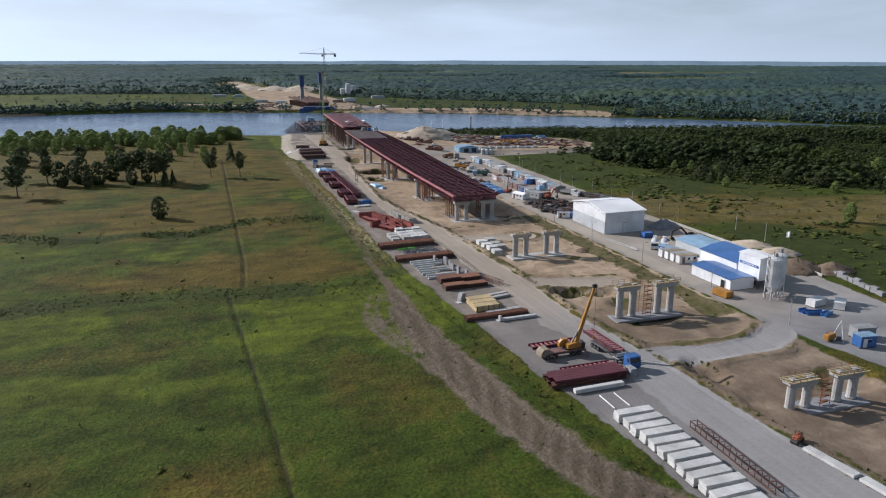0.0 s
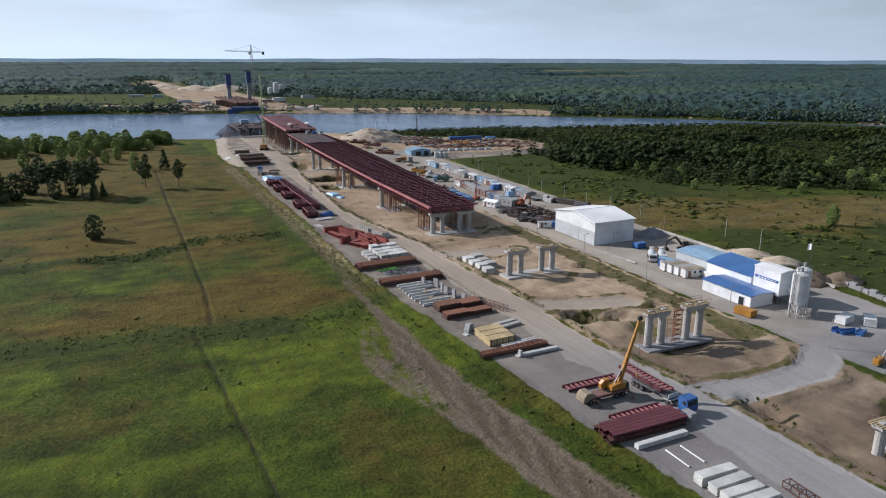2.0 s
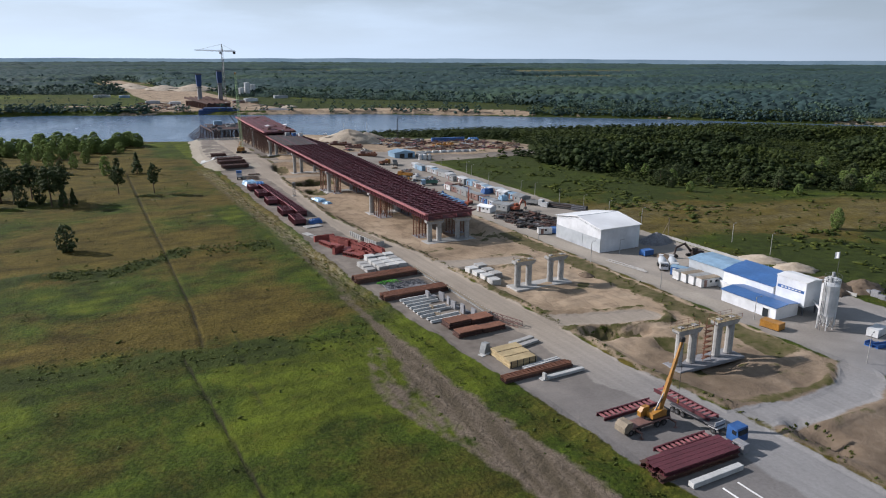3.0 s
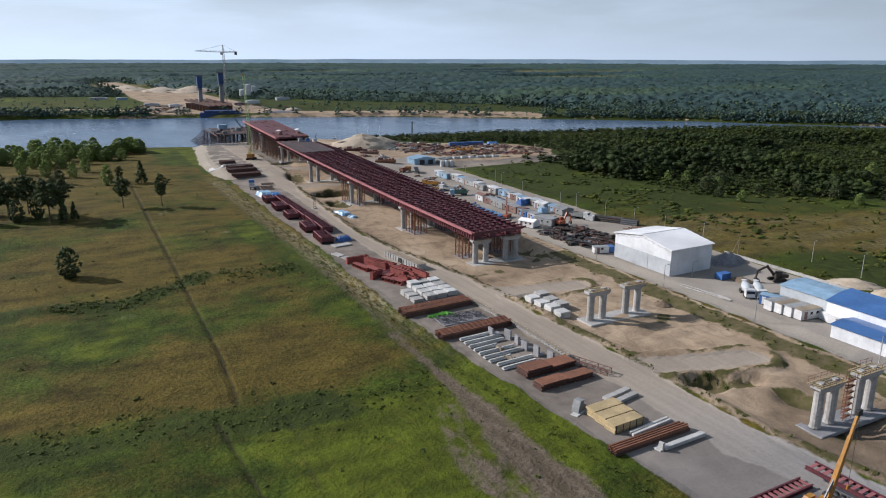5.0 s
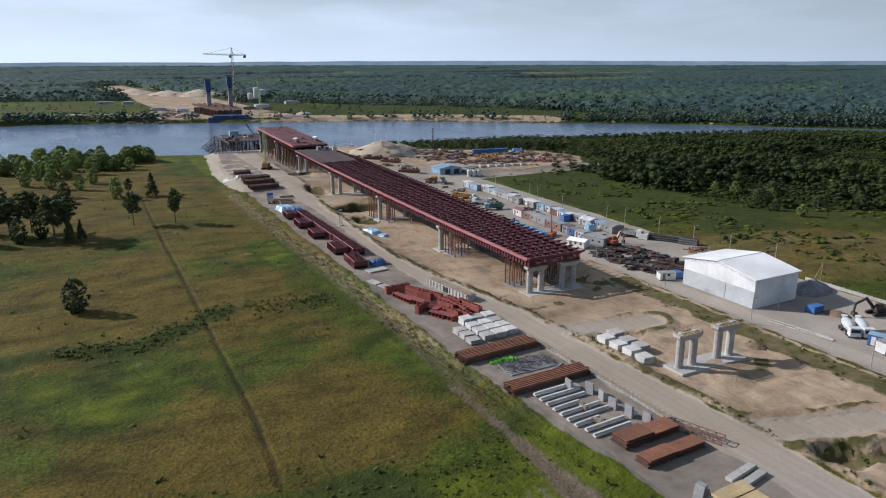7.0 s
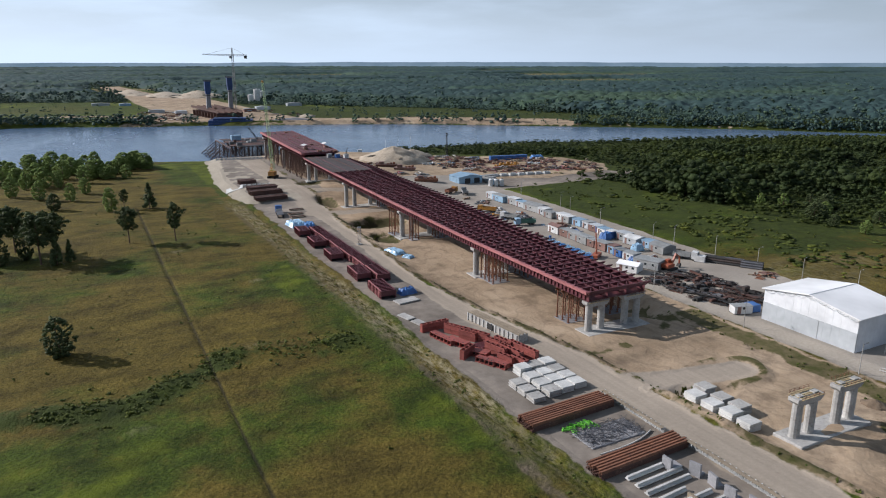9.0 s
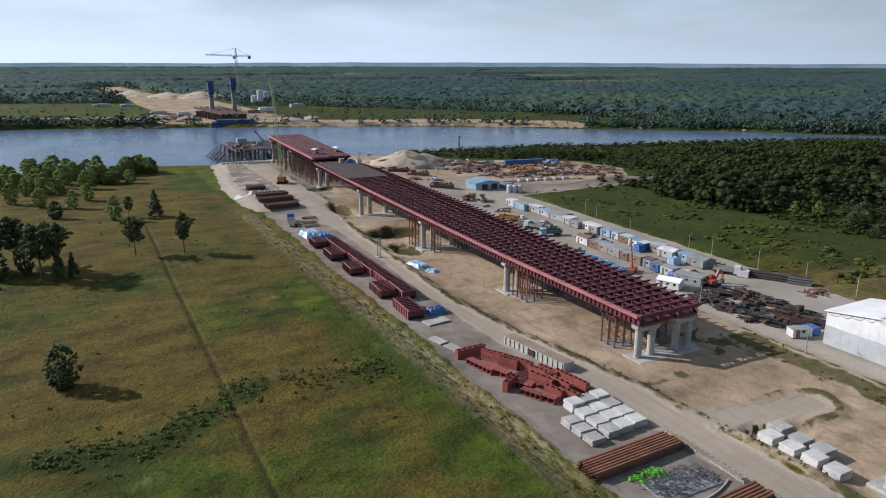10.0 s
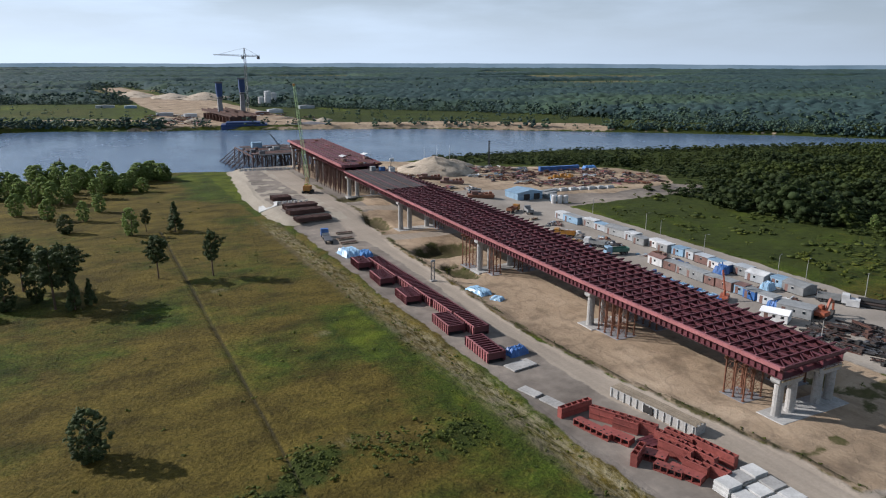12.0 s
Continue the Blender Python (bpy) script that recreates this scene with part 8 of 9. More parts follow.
t = thing("stayed_pole", 156.2, 215.5, gz(156.2, 215.5), 0, "wooden power pole with a slanted stay", "pole")
part("pole", Shape().cyl(0, 0, -0.2, 6.5, 0.14, 0.1, 8), TIMBER, t)
part("stay", Shape().rod((-2.4, 0.6, 0), (0, 0, 5.2), 0.09, 6), TIMBER, t)
part("crossarm", Shape().bar((-0.7, 0, 6.2), (0.7, 0, 6.2), 0.1, 0.1), TIMBER, t)

# two rows of cabins farther along the service road
NAMES = {WHITE_PAINT: "white", GREY_PAINT: "grey", PALE_BLUE: "pale blue", BLUE_PAINT: "blue", BROWN_PAINT: "brown", GREEN_PAINT: "dull green", GREY_PANEL: "pale grey", TIMBER: "weathered timber"}
q = random.Random(77)
y = 284.5
far_row = (("g", 6.6, True), ("p", 4.2, False), ("l", 6.0, True), ("g", 5.0, False), ("b", 3.0, False), ("w", 4.4, False), ("n", 5.0, False), ("l", 3.6, False), ("p", 4.6, False), ("g", 4.8, False), ("w", 4.2, False), ("g", 5.4, False), ("l", 5.0, False), ("g", 10.0, True), ("l", 6.0, False), ("g", 6.5, False), ("p", 9.0, False), ("l", 5.0, False))
KEY = {"g": GREY_PAINT, "p": PALE_BLUE, "w": WHITE_PAINT, "b": BLUE_PAINT, "n": BROWN_PAINT, "d": GREEN_PAINT, "l": GREY_PANEL, "t": TIMBER}
for code, ln, pitched in far_row:
    m_ = KEY[code]
    cabin(143.6 + q.uniform(-1.2, 1.0), y + ln / 2, -90 + q.uniform(-4, 4), ln, 3.4 + 1.6 * pitched, q.uniform(2.4, 2.8), m_, q.choice((GREY_PAINT, GREY_PANEL, GREY_PANEL, WHITE_PAINT, PALE_BLUE)), pitched=pitched, label=NAMES[m_] + " site cabin in the outer row of cabins", windows=1, group="outer row of site cabins")
    y += ln + q.uniform(0.2, 1.0)
y = 283.0
for code, ln, pitched in (("l", 4.6, False), ("b", 3.8, False), ("p", 3.0, False), ("n", 5.4, False), ("n", 3.4, False), ("g", 7.4, False), ("g", 3.4, False), ("n", 4.8, False), ("w", 6.0, True)):
    m_ = KEY[code]
    cabin(130.2 + q.uniform(-0.5, 0.5), y + ln / 2, -90 + q.uniform(-4, 4), ln, 3.2, q.uniform(2.4, 2.7), m_, q.choice((GREY_PAINT, GREY_PAINT, BROWN_PAINT)), pitched=pitched, label=NAMES[m_] + " site cabin in the inner row of cabins", windows=1, group="inner row of site cabins")
    y += ln + q.uniform(0.1, 0.7)
cabin(121.8, 277.0, -65, 6.2, 4.4, 2.3, WHITE_PAINT, WHITE_ROOF, pitched=True, label="white cabin with a bright pitched roof", name="store_shed")
cabin(129.0, 277.0, -70, 8.0, 4.6, 2.6, GREY_PAINT, GREY_PAINT, label="dark grey store cabin with a flat roof", name="store_shed")
tarp_heap(129.4, 283.0, 4.5, 3.2, 1.9, 10, BLUE_PAINT, 31, "blue tarpaulin over goods beside the cabins")
tarp_heap(139.8, 309.5, 3.4, 3.8, 2.3, 5, BLUE_PAINT, 32, "blue tarpaulin over goods beside the cabins")
tarp_heap(138.8, 293.0, 3.6, 3.0, 2.2, 5, TARP_PALE, 33, "pale blue sheet over goods beside the cabins")
for k in range(9):
    tarp_heap(119.4 + 0.2 * (k % 2), 292.6 + 2.5 * k, 5.6, 2.3, 1.3, 4 * (k % 3) - 4, TARP_PALE if k % 3 else TARP_BLUE, 50 + k, "row of pale blue wrapped packs on the ground", "blue wrapped packs")
excavator(132.4, 272.4, 10, ORANGE_PAINT, "small orange excavator beside the steel scrap", 0.7)


def pump_boom(x, y):
    t = thing("loader_crane", x, y, gz(x, y), 35, "red and blue loader crane with a raised arm", "crane")
    part("base", Shape().block(0, 0, 0.3, 4.6, 2.2, 1.0, 0.1), ORANGE_PAINT, t)
    part("column", Shape().cyl(0, 0, 1.3, 2.6, 0.35, 0.3, 8), ORANGE_PAINT, t)
    part("arm", Shape().bar((0, 0, 2.5), (2.8, 1.2, 7.2), 0.35, 0.45), ORANGE_PAINT, t)
    part("arm_tip", Shape().bar((2.7, 1.15, 7.0), (3.9, 1.7, 9.0), 0.25, 0.32), BLUE_PAINT, t)
    for u in (-1.5, 1.5):
        for sy in (-0.95, 0.95):
            wheel(t, u, sy, 0.45, 0.45, 0.3)


pump_boom(122.4, 292.6)


def lorry(x, y, turn, cab_mat, body_mat, label, group="works lorries"):
    t = thing("lorry", x, y, gz(x, y), turn, label, "truck", group)
    cab = part("cab", Shape().prism([(1.9, 0.6), (3.8, 0.6), (3.8, 1.6), (3.55, 2.7), (1.9, 2.75)], -1.15, 1.15), cab_mat, t)
    part("windscreen", Shape().box(3.6, 3.82, -1.0, 1.0, 1.65, 2.35), GLASS_DARK, cab)
    part("chassis", Shape().box(-3.6, 3.6, -0.4, 0.4, 0.65, 0.95), DARK, t)
    s = Shape().box(-3.7, 1.7, -1.2, 1.2, 1.0, 1.12)
    s.box(-3.7, 1.7, -1.2, -1.1, 1.12, 2.1).box(-3.7, 1.7, 1.1, 1.2, 1.12, 2.1).box(1.6, 1.7, -1.1, 1.1, 1.12, 2.3).box(-3.7, -3.6, -1.1, 1.1, 1.12, 2.1)
    part("load_body", s, body_mat, t)
    for u in (2.7, -1.6, -2.8):
        for sy in (-0.95, 0.95):
            wheel(t, u, sy, 0.5, 0.5, 0.32)
    return t


lorry(127.5, 340.0, 165, PALE_BLUE, GREEN_PAINT, "lorry with a dull green load body on the yard")
lorry(126.8, 366.5, 130, YELLOW_PAINT, YELLOW_PAINT, "dusty yellow lorry on the sandy yard")
lorry(137.0, 405.0, 70, GREY_PAINT, GREY_PAINT, "dusty grey lorry near the cabins")
lorry(127.8, 351.0, 120, WHITE_PAINT, GREY_PAINT, "white lorry parked under the bridge edge")
lorry(133.0, 410.0, 30, YELLOW_PAINT, RUST, "small yellow lorry on the sand")
lorry(144.8, 278.6, -60, WHITE_PAINT, GREY_PAINT, "white lorry beside the last cabin")


def scrap_pile(x, y, rx, ry, n, mats, label, seed, h=1.4, name="scrap_heap", category="scrap", lo=1.2, hi=5.5, align=None):
    """Loose beams, tubes, frames and boxes thrown together; every piece rests near the ground or on others."""
    q = random.Random(seed)
    t = thing(name, x, y, gz(x, y), 0, label, category, "heaps of steel and stores")
    for k in range(n):
        a, rr_ = q.uniform(0, 6.283), q.random() ** 0.6
        px_, py_ = rx * rr_ * math.cos(a), ry * rr_ * math.sin(a)
        z = 0.12 + h * (1 - rr_) * q.random()
        th = q.uniform(0, 3.14) if align is None else radians(align) + q.gauss(0, 0.22)
        ln = q.uniform(lo, hi)
        d = Vector((math.cos(th) * ln / 2, math.sin(th) * ln / 2, q.uniform(-0.12, 0.12)))
        p = Vector((px_, py_, z))
        kind = q.randrange(5)
        s = Shape()
        if kind == 0:
            s.ibeam(p - d, p + d, q.uniform(0.25, 0.5), q.uniform(0.3, 0.6), 0.05)
            nm = "beam"
        elif kind == 1:
            s.rod(p - d, p + d, q.uniform(0.08, 0.28), 7)
            nm = "tube"
        elif kind == 2:
            u = Vector((-d.y, d.x, 0)).normalized() * q.uniform(0.5, 1.2)
            s.bar(p - d - u, p + d - u, 0.14, 0.2).bar(p - d + u, p + d + u, 0.14, 0.2)
            for j in range(4):
                e = -1 + 2 * (j + 0.5) / 4
                s.bar(p + d * e - u, p + d * e + u, 0.12, 0.16)
            nm = "frame"
        elif kind == 3:
            s.block(px_, py_, max(0.0, z - 0.3), min(ln, 3.0) * 0.6, q.uniform(0.6, 1.4), q.uniform(0.4, 1.1), 0.06)
            nm = "crate"
        else:
            s.bar(p - d, p + d, q.uniform(0.3, 1.3), q.uniform(0.06, 0.2))
            nm = "plank"
        part(nm, s, q.choice(mats), t)
    return t


DIRTY = (RUST_DARK, DARK_BROWN, DARK, DARK_BROWN, STEEL, RUST_DARK, DARK)
for k, (x, y) in enumerate(((122.5, 265), (128, 266), (133.5, 264), (122.5, 257), (128.5, 257), (134.5, 256), (122.8, 249), (128.6, 248), (134, 247), (125.5, 242.5), (131.5, 241.5))):
    scrap_pile(x, y, 3.9, 4.6, 26, DIRTY, "heap of dark rusty steel beams and frames by the road", 300 + k, 1.5, align=110)
cabin(121.6, 237.6, -20, 4.4, 2.6, 2.0, WHITE_PAINT, GREY_PAINT, label="small white cabin beside the hangar", windows=1)
container(125.2, 237.4, 80, BLUE_PAINT, 3.0, "small blue container beside the hangar", group="blue containers", h=1.9)
for x, y, a in ((150.0, 272.0, -62), (152.4, 267.6, -60), (154.6, 262.6, -58)):
    t = thing("pipe_stack", x, y, gz(x, y), a, "stack of dark steel pipes at the yard edge", "pipes", "pipe stacks by the yard edge")
    for r in range(3):
        for k in range(5 - r):
            part("pipe", Shape().rod((-3.0, -1.5 + 0.7 * k + 0.35 * r, 0.35 + 0.62 * r), (3.0, -1.5 + 0.7 * k + 0.35 * r, 0.35 + 0.62 * r), 0.34, 9), q.choice((STEEL, DARK_BROWN, DARK, DARK)), t)
container(146.6, 274.5, -60, WHITE_PAINT, 3.0, "small white store box by the pipe stacks", group="white containers", h=1.9)
scrap_pile(151.0, 255.0, 3.6, 4.2, 24, (RUST, RUST, BROWN_PAINT, TIMBER), "heap of rusty brown scrap at the yard edge", 340, 1.2, lo=0.6, hi=2.6)
scrap_pile(145.5, 281.0, 2.6, 3.0, 16, (WHITE_PAINT, GREY_PAINT, STEEL), "heap of pale odds and ends by the cabins", 341, 1.0, lo=0.6, hi=2.2)
scrap_pile(127.0, 359.0, 3.2, 3.4, 18, (YELLOW_PAINT, TIMBER, RUST, GREY_PAINT), "pile of yellow and brown parts on the sand", 342, 1.2, lo=0.8, hi=2.8)
scrap_pile(131.0, 352.0, 3.6, 4.0, 20, (STEEL, GREY_PAINT, WHITE_PAINT, RUST), "pile of grey parts on the sandy yard", 343, 1.2, lo=0.8, hi=2.8)

q = random.Random(55)
for k in range(56):
    x, y = q.choice(((q.uniform(133.5, 139.5), q.uniform(282, 345)), (q.uniform(146.5, 149.5), q.uniform(284, 380)), (q.uniform(118, 126), q.uniform(318, 385)), (q.uniform(131, 138), q.uniform(345, 395))))
    scrap_pile(x, y, 1.6, 2.0, 7, q.choice(((WHITE_PAINT, GREY_PAINT, PALE_BLUE), (BLUE_PAINT, GREY_PAINT, STEEL), (RUST, TIMBER, BROWN_PAINT), (RUST_DARK, STEEL, WHITE_PAINT))), "small pile of stores between the cabins", 800 + k, 0.9, lo=0.6, hi=2.4, name="stores_pile", category="stores")

# ---- the river yard on the spit ----
heap(147, 512, 22, 19, 8.5, SANDY, "large pale sand heap at the river edge", 21)
heap(164, 524, 14, 11, 5.0, SANDY, "large pale sand heap at the river edge", 22)
MIXED = ((RUST, RUST_DARK, BROWN_PAINT, TIMBER, RUST), (RUST_DARK, PRIMER_PINK, BROWN_PAINT, STEEL, TIMBER), (STEEL, GREY_PAINT, WHITE_PAINT, PALE_BLUE, RUST_DARK), (RUST_DARK, BROWN_PAINT, STEEL, RUST), (TIMBER, RUST, WHITE_PAINT, RUST_DARK, BROWN_PAINT))
SAY = ("heap of rusty brown steel and timber in the river yard", "heap of red and orange steel parts in the river yard", "heap of grey and pale blue stores in the river yard", "heap of dark scrap steel in the river yard", "heap of mixed timber and steel in the river yard")
q = random.Random(99)
spots = [(164, 520), (171, 512), (178, 516), (186, 512), (160, 506), (168, 502), (177, 504), (186, 500), (195, 500), (204, 496), (160, 492), (168, 488), (177, 490), (186, 486), (205, 488), (214, 484), (223, 480), (232, 474), (165, 476), (174, 476), (183, 474), (208, 476), (217, 472), (226, 468), (235, 462), (170, 464), (179, 462), (190, 460), (200, 460), (210, 464), (219, 458), (228, 454), (237, 448), (188, 450), (197, 449), (206, 452), (215, 448), (224, 444), (233, 438), (215, 438), (176, 452), (241, 456), (169, 515), (183, 508), (200, 484), (191, 480), (196, 474), (181, 482), (172, 470), (213, 478), (222, 464), (205, 458), (194, 456), (184, 456), (230, 448), (211, 444), (202, 445), (192, 444), (221, 437), (166, 484), (176, 496), (190, 493)]
for k, (x, y) in enumerate(spots):
    i = q.randrange(5) if k < 30 else q.choice((0, 1, 1, 3))
    scrap_pile(x + q.uniform(-1.5, 1.5), y + q.uniform(-1.5, 1.5), 5.0, 3.6, 13, MIXED[i], SAY[i], 500 + k, 2.2, lo=2.0, hi=6.0)
for k in range(7):
    tarp_heap(171 + 4.6 * k, 437.2 - 0.9 * k, 4.8, 2.6, 1.3, 8, CONCRETE_NEW, 70 + k, "row of pale wrapped pipes along the spit", "pale wrapped packs on the spit")
for k in range(4):
    container(201 + 5.8 * k, 489.5 - 0.8 * k, -8, BLUE_PAINT, 5.6, "blue container in a row at the river yard", group="blue containers at the river yard")
tarp_heap(227.5, 485, 8, 4, 2.2, -10, TARP_BLUE, 81, "blue sheet over stores in the river yard")
for k, (x, y, a) in enumerate(((191.5, 466.5, 5), (197.0, 468.0, -20), (200.0, 465.0, 30))):
    t = thing("pile_hammer", x, y, gz(x, y), a, "bright yellow steel guide frame lying in the yard", "machine part", "yellow guide frames")
    part("frame", Shape().bar((-3.2, -0.9, 0.4), (3.2, -0.9, 0.4), 0.5, 0.7).bar((-3.2, 0.9, 0.4), (3.2, 0.9, 0.4), 0.5, 0.7).bar((-2.6, -0.9, 0.9), (-2.6, 0.9, 0.9), 0.5, 0.5).bar((2.4, -0.9, 0.9), (2.4, 0.9, 1.6), 0.5, 0.5).block(0.4, 0, 0.4, 1.6, 1.4, 1.6, 0.1), YELLOW_PAINT, t)
bs = shed("river_shed", 146.0, 158.5, 427.6, 438.0, 3.2, 3.2, 4.4, PALE_BLUE, PALE_BLUE, "pale blue sheet-metal workshop with dark open bays", "workshop")
# near-black panels on the wall paint in the bays' inner shade
for u in (-3.2, 1.8):
    part("open_bay", Shape().box(u, u + 3.0, -5.26, -5.205, 0.1, 2.7), DARK, bs, "dark open bay")
for x, y, a, ln, m_ in ((163.5, 428.5, 8, 5, GREY_PAINT), (160.5, 422.0, 60, 5, PALE_BLUE), (164.0, 432.0, 8, 5, GREY_PAINT)):
    cabin(x, y, a, ln, 2.6, 2.6, m_, GREY_PAINT, label=NAMES[m_] + " cabin beside the workshop", group="cabins beside the workshop")
for k in range(3):
    t = thing("storage_tank", 157.5 + 2.4 * k, 417.5 - 1.0 * k, gz(158, 417), 0, "upright white water tank on the yard", "tank", "white water tanks")
    part("shell", Shape().cyl(0, 0, 0, 3.2, 1.0, 1.0, 14).cyl(0, 0, 3.2, 3.5, 1.0, 0.4, 14), WHITE_PAINT, t)
    part("manhole", Shape().cyl(0.1, 0, 3.5, 3.68, 0.3, 0.3, 8), STEEL, t)


def barge_section(x, y, turn, mat, label):
    t = thing("pontoon", x, y, gz(x, y), turn, label, "pontoon", "pontoons on the bank")
    part("hull", Shape().prism([(-5.5, 0.5), (-4.8, 0.0), (4.8, 0.0), (5.5, 0.5), (5.5, 1.4), (-5.5, 1.4)], -2.2, 2.2), mat, t)
    part("deck_house", Shape().block(-2.6, 0, 1.4, 2.6, 2.4, 1.4, 0.08), BROWN_PAINT, t)
    for k in range(3):
        part("deck_cargo", Shape().block(0.8 + 1.6 * k, 0.3 * (k % 2), 1.4, 1.2, 1.8, 0.5 + 0.3 * k, 0.06), RUST, t)


barge_section(132.5, 435.5, -25, RUST, "rusty brown pontoon section on the sand")
barge_section(131.5, 483.5, -30, RUST_DARK, "dark brown pontoon section on the sand")
barge_section(136.5, 470.5, -28, BROWN_PAINT, "brown pontoon section on the sand")
for x, y, n_, sd in ((128, 456, 16, 601), (137, 452, 18, 602), (134, 444, 14, 603), (128, 495, 16, 604)):
    scrap_pile(x, y, 4.0, 3.4, n_, MIXED[sd % 5], SAY[sd % 5], sd, 1.4, lo=1.2, hi=4.5)
t = thing("signal_mast", 188.5, 527.0, gz(188.5, 527), 0, "dark steel lattice mast on the river bank", "mast")
part("mast", lattice(Shape(), (0, 0, 0), (0, 0, 13.5), 0.9, 0.6, 0.1, 12), DARK, t)
part("head", Shape().block(0, 0, 13.5, 0.9, 0.9, 0.8, 0.1), DARK, t)
for x, y in ((160, 536), (150, 531), (170, 540)):
    t = thing("thin_mast", x, y, gz(x, y), 0, "thin pale mast on the river bank", "mast", "thin masts on the bank")
    part("pole", Shape().cyl(0, 0, -0.3, 11, 0.09, 0.05, 6), WHITE_PAINT, t)
    part("base", Shape().block(0, 0, -0.3, 0.8, 0.8, 0.6, 0.06), CONCRETE, t)
# work boat at the bank beside the deck
t = thing("work_boat", 152.5, 586.0, WATER - 0.3, 160, "small white work boat moored at the bank", "boat")
part("hull", Shape().prism([(-5.0, 1.4), (-4.4, 0.0), (3.4, 0.0), (5.4, 1.7)], -1.6, 1.6), GREY_PAINT, t)
part("wheelhouse", Shape().prism([(-2.2, 1.4), (0.8, 1.4), (0.5, 3.8), (-2.0, 3.8)], -1.1, 1.1), WHITE_PAINT, t)
part("window_band", Shape().box(-1.9, 0.55, -1.115, -1.102, 2.7, 3.4), GLASS_DARK, t)
part("mast", Shape().cyl(-0.8, 0, 3.8, 6.2, 0.06, 0.04, 6), WHITE_PAINT, t)

# site plant on the raised deck
for x, y, m_, lb in ((87.2, 478, WHITE_PAINT, "white roofed welding shelter on the raised deck"), (98.0, 480, WHITE_PAINT, "white roofed welding shelter on the raised deck")):
    t = thing("welding_shelter", x, y, upper_top(y) + 0.08, 5, lb, "shelter", "shelters on the raised deck")
    part("roof", Shape().prism([(-1.7, 2.0), (0, 2.5), (1.7, 2.0), (1.7, 2.1), (0, 2.62), (-1.7, 2.1)], -2.2, 2.2), m_, t)
    for sx in (-1.5, 1.5):
        for sy in (-2.0, 2.0):
            part("post", Shape().cyl(sx, sy, 0, 2.05, 0.06, 0.06, 6), STEEL, t)
    part("workbench", Shape().block(0, 0, 0, 1.8, 2.4, 0.9, 0.08), BROWN_PAINT, t)
for x, y, m_, nm in ((96.0, 455.5, BLUE_PAINT, "blue"), (99.0, 452.0, WHITE_PAINT, "white"), (92.8, 457.5, GREY_PAINT, "grey")):
    t = thing("tool_box", x, y, deck_top(y) + 0.08, 10, nm + " tool cabinet on the bridge deck", "tool box", "tool cabinets on the deck")
    part("body", Shape().block(0, 0, 0, 2.2, 1.5, 1.7, 0.08), m_, t)
    part("lid", Shape().block(0, 0, 1.7, 2.3, 1.6, 0.14, 0.05), GREY_PAINT, t)
t = thing("deck_crane", 101.5, 459.0, deck_top(459) + 0.08, 0, "small dark jib crane at the deck end", "crane")
part("post", Shape().cyl(0, 0, 0, 2.4, 0.2, 0.16, 8), DARK, t)
part("jib", Shape().bar((0, 0, 2.3), (1.6, 2.4, 3.8), 0.18, 0.22), DARK, t)
part("machine_house", Shape().block(-0.4, -0.6, 0.0, 1.6, 1.6, 1.2, 0.1), STEEL, t)

# ---- steel trestle in the river ahead of the deck ----
t = thing("river_trestle", 90, 632, WATER, 0, "dark steel trestle of raking piles standing in the river", "trestle")
q = random.Random(12)
for i in range(7):
    for j in range(5):
        x, y = -17 + 5.4 * i, -34 + 13 * j
        part("trestle_post", Shape().rod((x + q.uniform(-0.8, 0.8), y, -2.5), (x, y, 7.6), 0.38, 7), RUST_DARK, t)
for i in range(6):
    for j in range(5):
        x, y = -17 + 5.4 * i, -34 + 13 * j
        part("cross_brace", Shape().rod((x, y, 0.6), (x + 5.4, y, 7.2), 0.14, 5).rod((x + 5.4, y, 0.6), (x, y, 7.2), 0.14, 5), RUST_DARK, t)
for i in range(7):
    part("cap_beam", Shape().ibeam((-17 + 5.4 * i, -35, 7.9), (-17 + 5.4 * i, 19, 7.9), 0.5, 0.7), RUST_DARK, t)
for k in range(8):
    part("deck_panel", Shape().block(-0.5, -31 + 6.4 * k, 8.25, q.uniform(22, 33), 5.6, 0.3, 0.1), RUST_DARK if k % 3 else DARK, t)
for k in range(9):
    part("raking_strut", Shape().rod((-18, -32 + 6 * k, 7.0), (-27 - (k % 3), -36 + 6 * k, -1.0), 0.24, 6), RUST_DARK, t)
    part("raking_strut", Shape().rod((-18, -32 + 6 * k, 3.0), (-26 + (k % 2), -30 + 6 * k, 0.4), 0.18, 6), RUST_DARK, t)
for k in range(46):
    x, y = q.uniform(-18, 14), q.uniform(-36, 18)
    part("loose_strut", Shape().rod((x, y, q.uniform(-1, 3)), (x + q.uniform(-6, 6), y + q.uniform(-4, 4), q.uniform(5, 9.5)), q.uniform(0.1, 0.26), 5), RUST_DARK if k % 3 else DARK, t)
part("machine_cabin", Shape().block(-6, 6, 8.55, 6.0, 4.6, 3.4, 0.2), PALE_BLUE, t)
for k in range(10):
    part("stored_crate", Shape().block(q.uniform(-14, 14), q.uniform(-30, 14), 8.55, q.uniform(1.5, 4), q.uniform(1.5, 4), q.uniform(0.8, 2.0), 0.1), q.choice((RUST, RUST_DARK, STEEL, GREY_PAINT)), t)
part("derrick", lattice(Shape(), (8, 4, 8.5), (2, 2, 17), 0.8, 0.5, 0.09, 8), DARK, t)

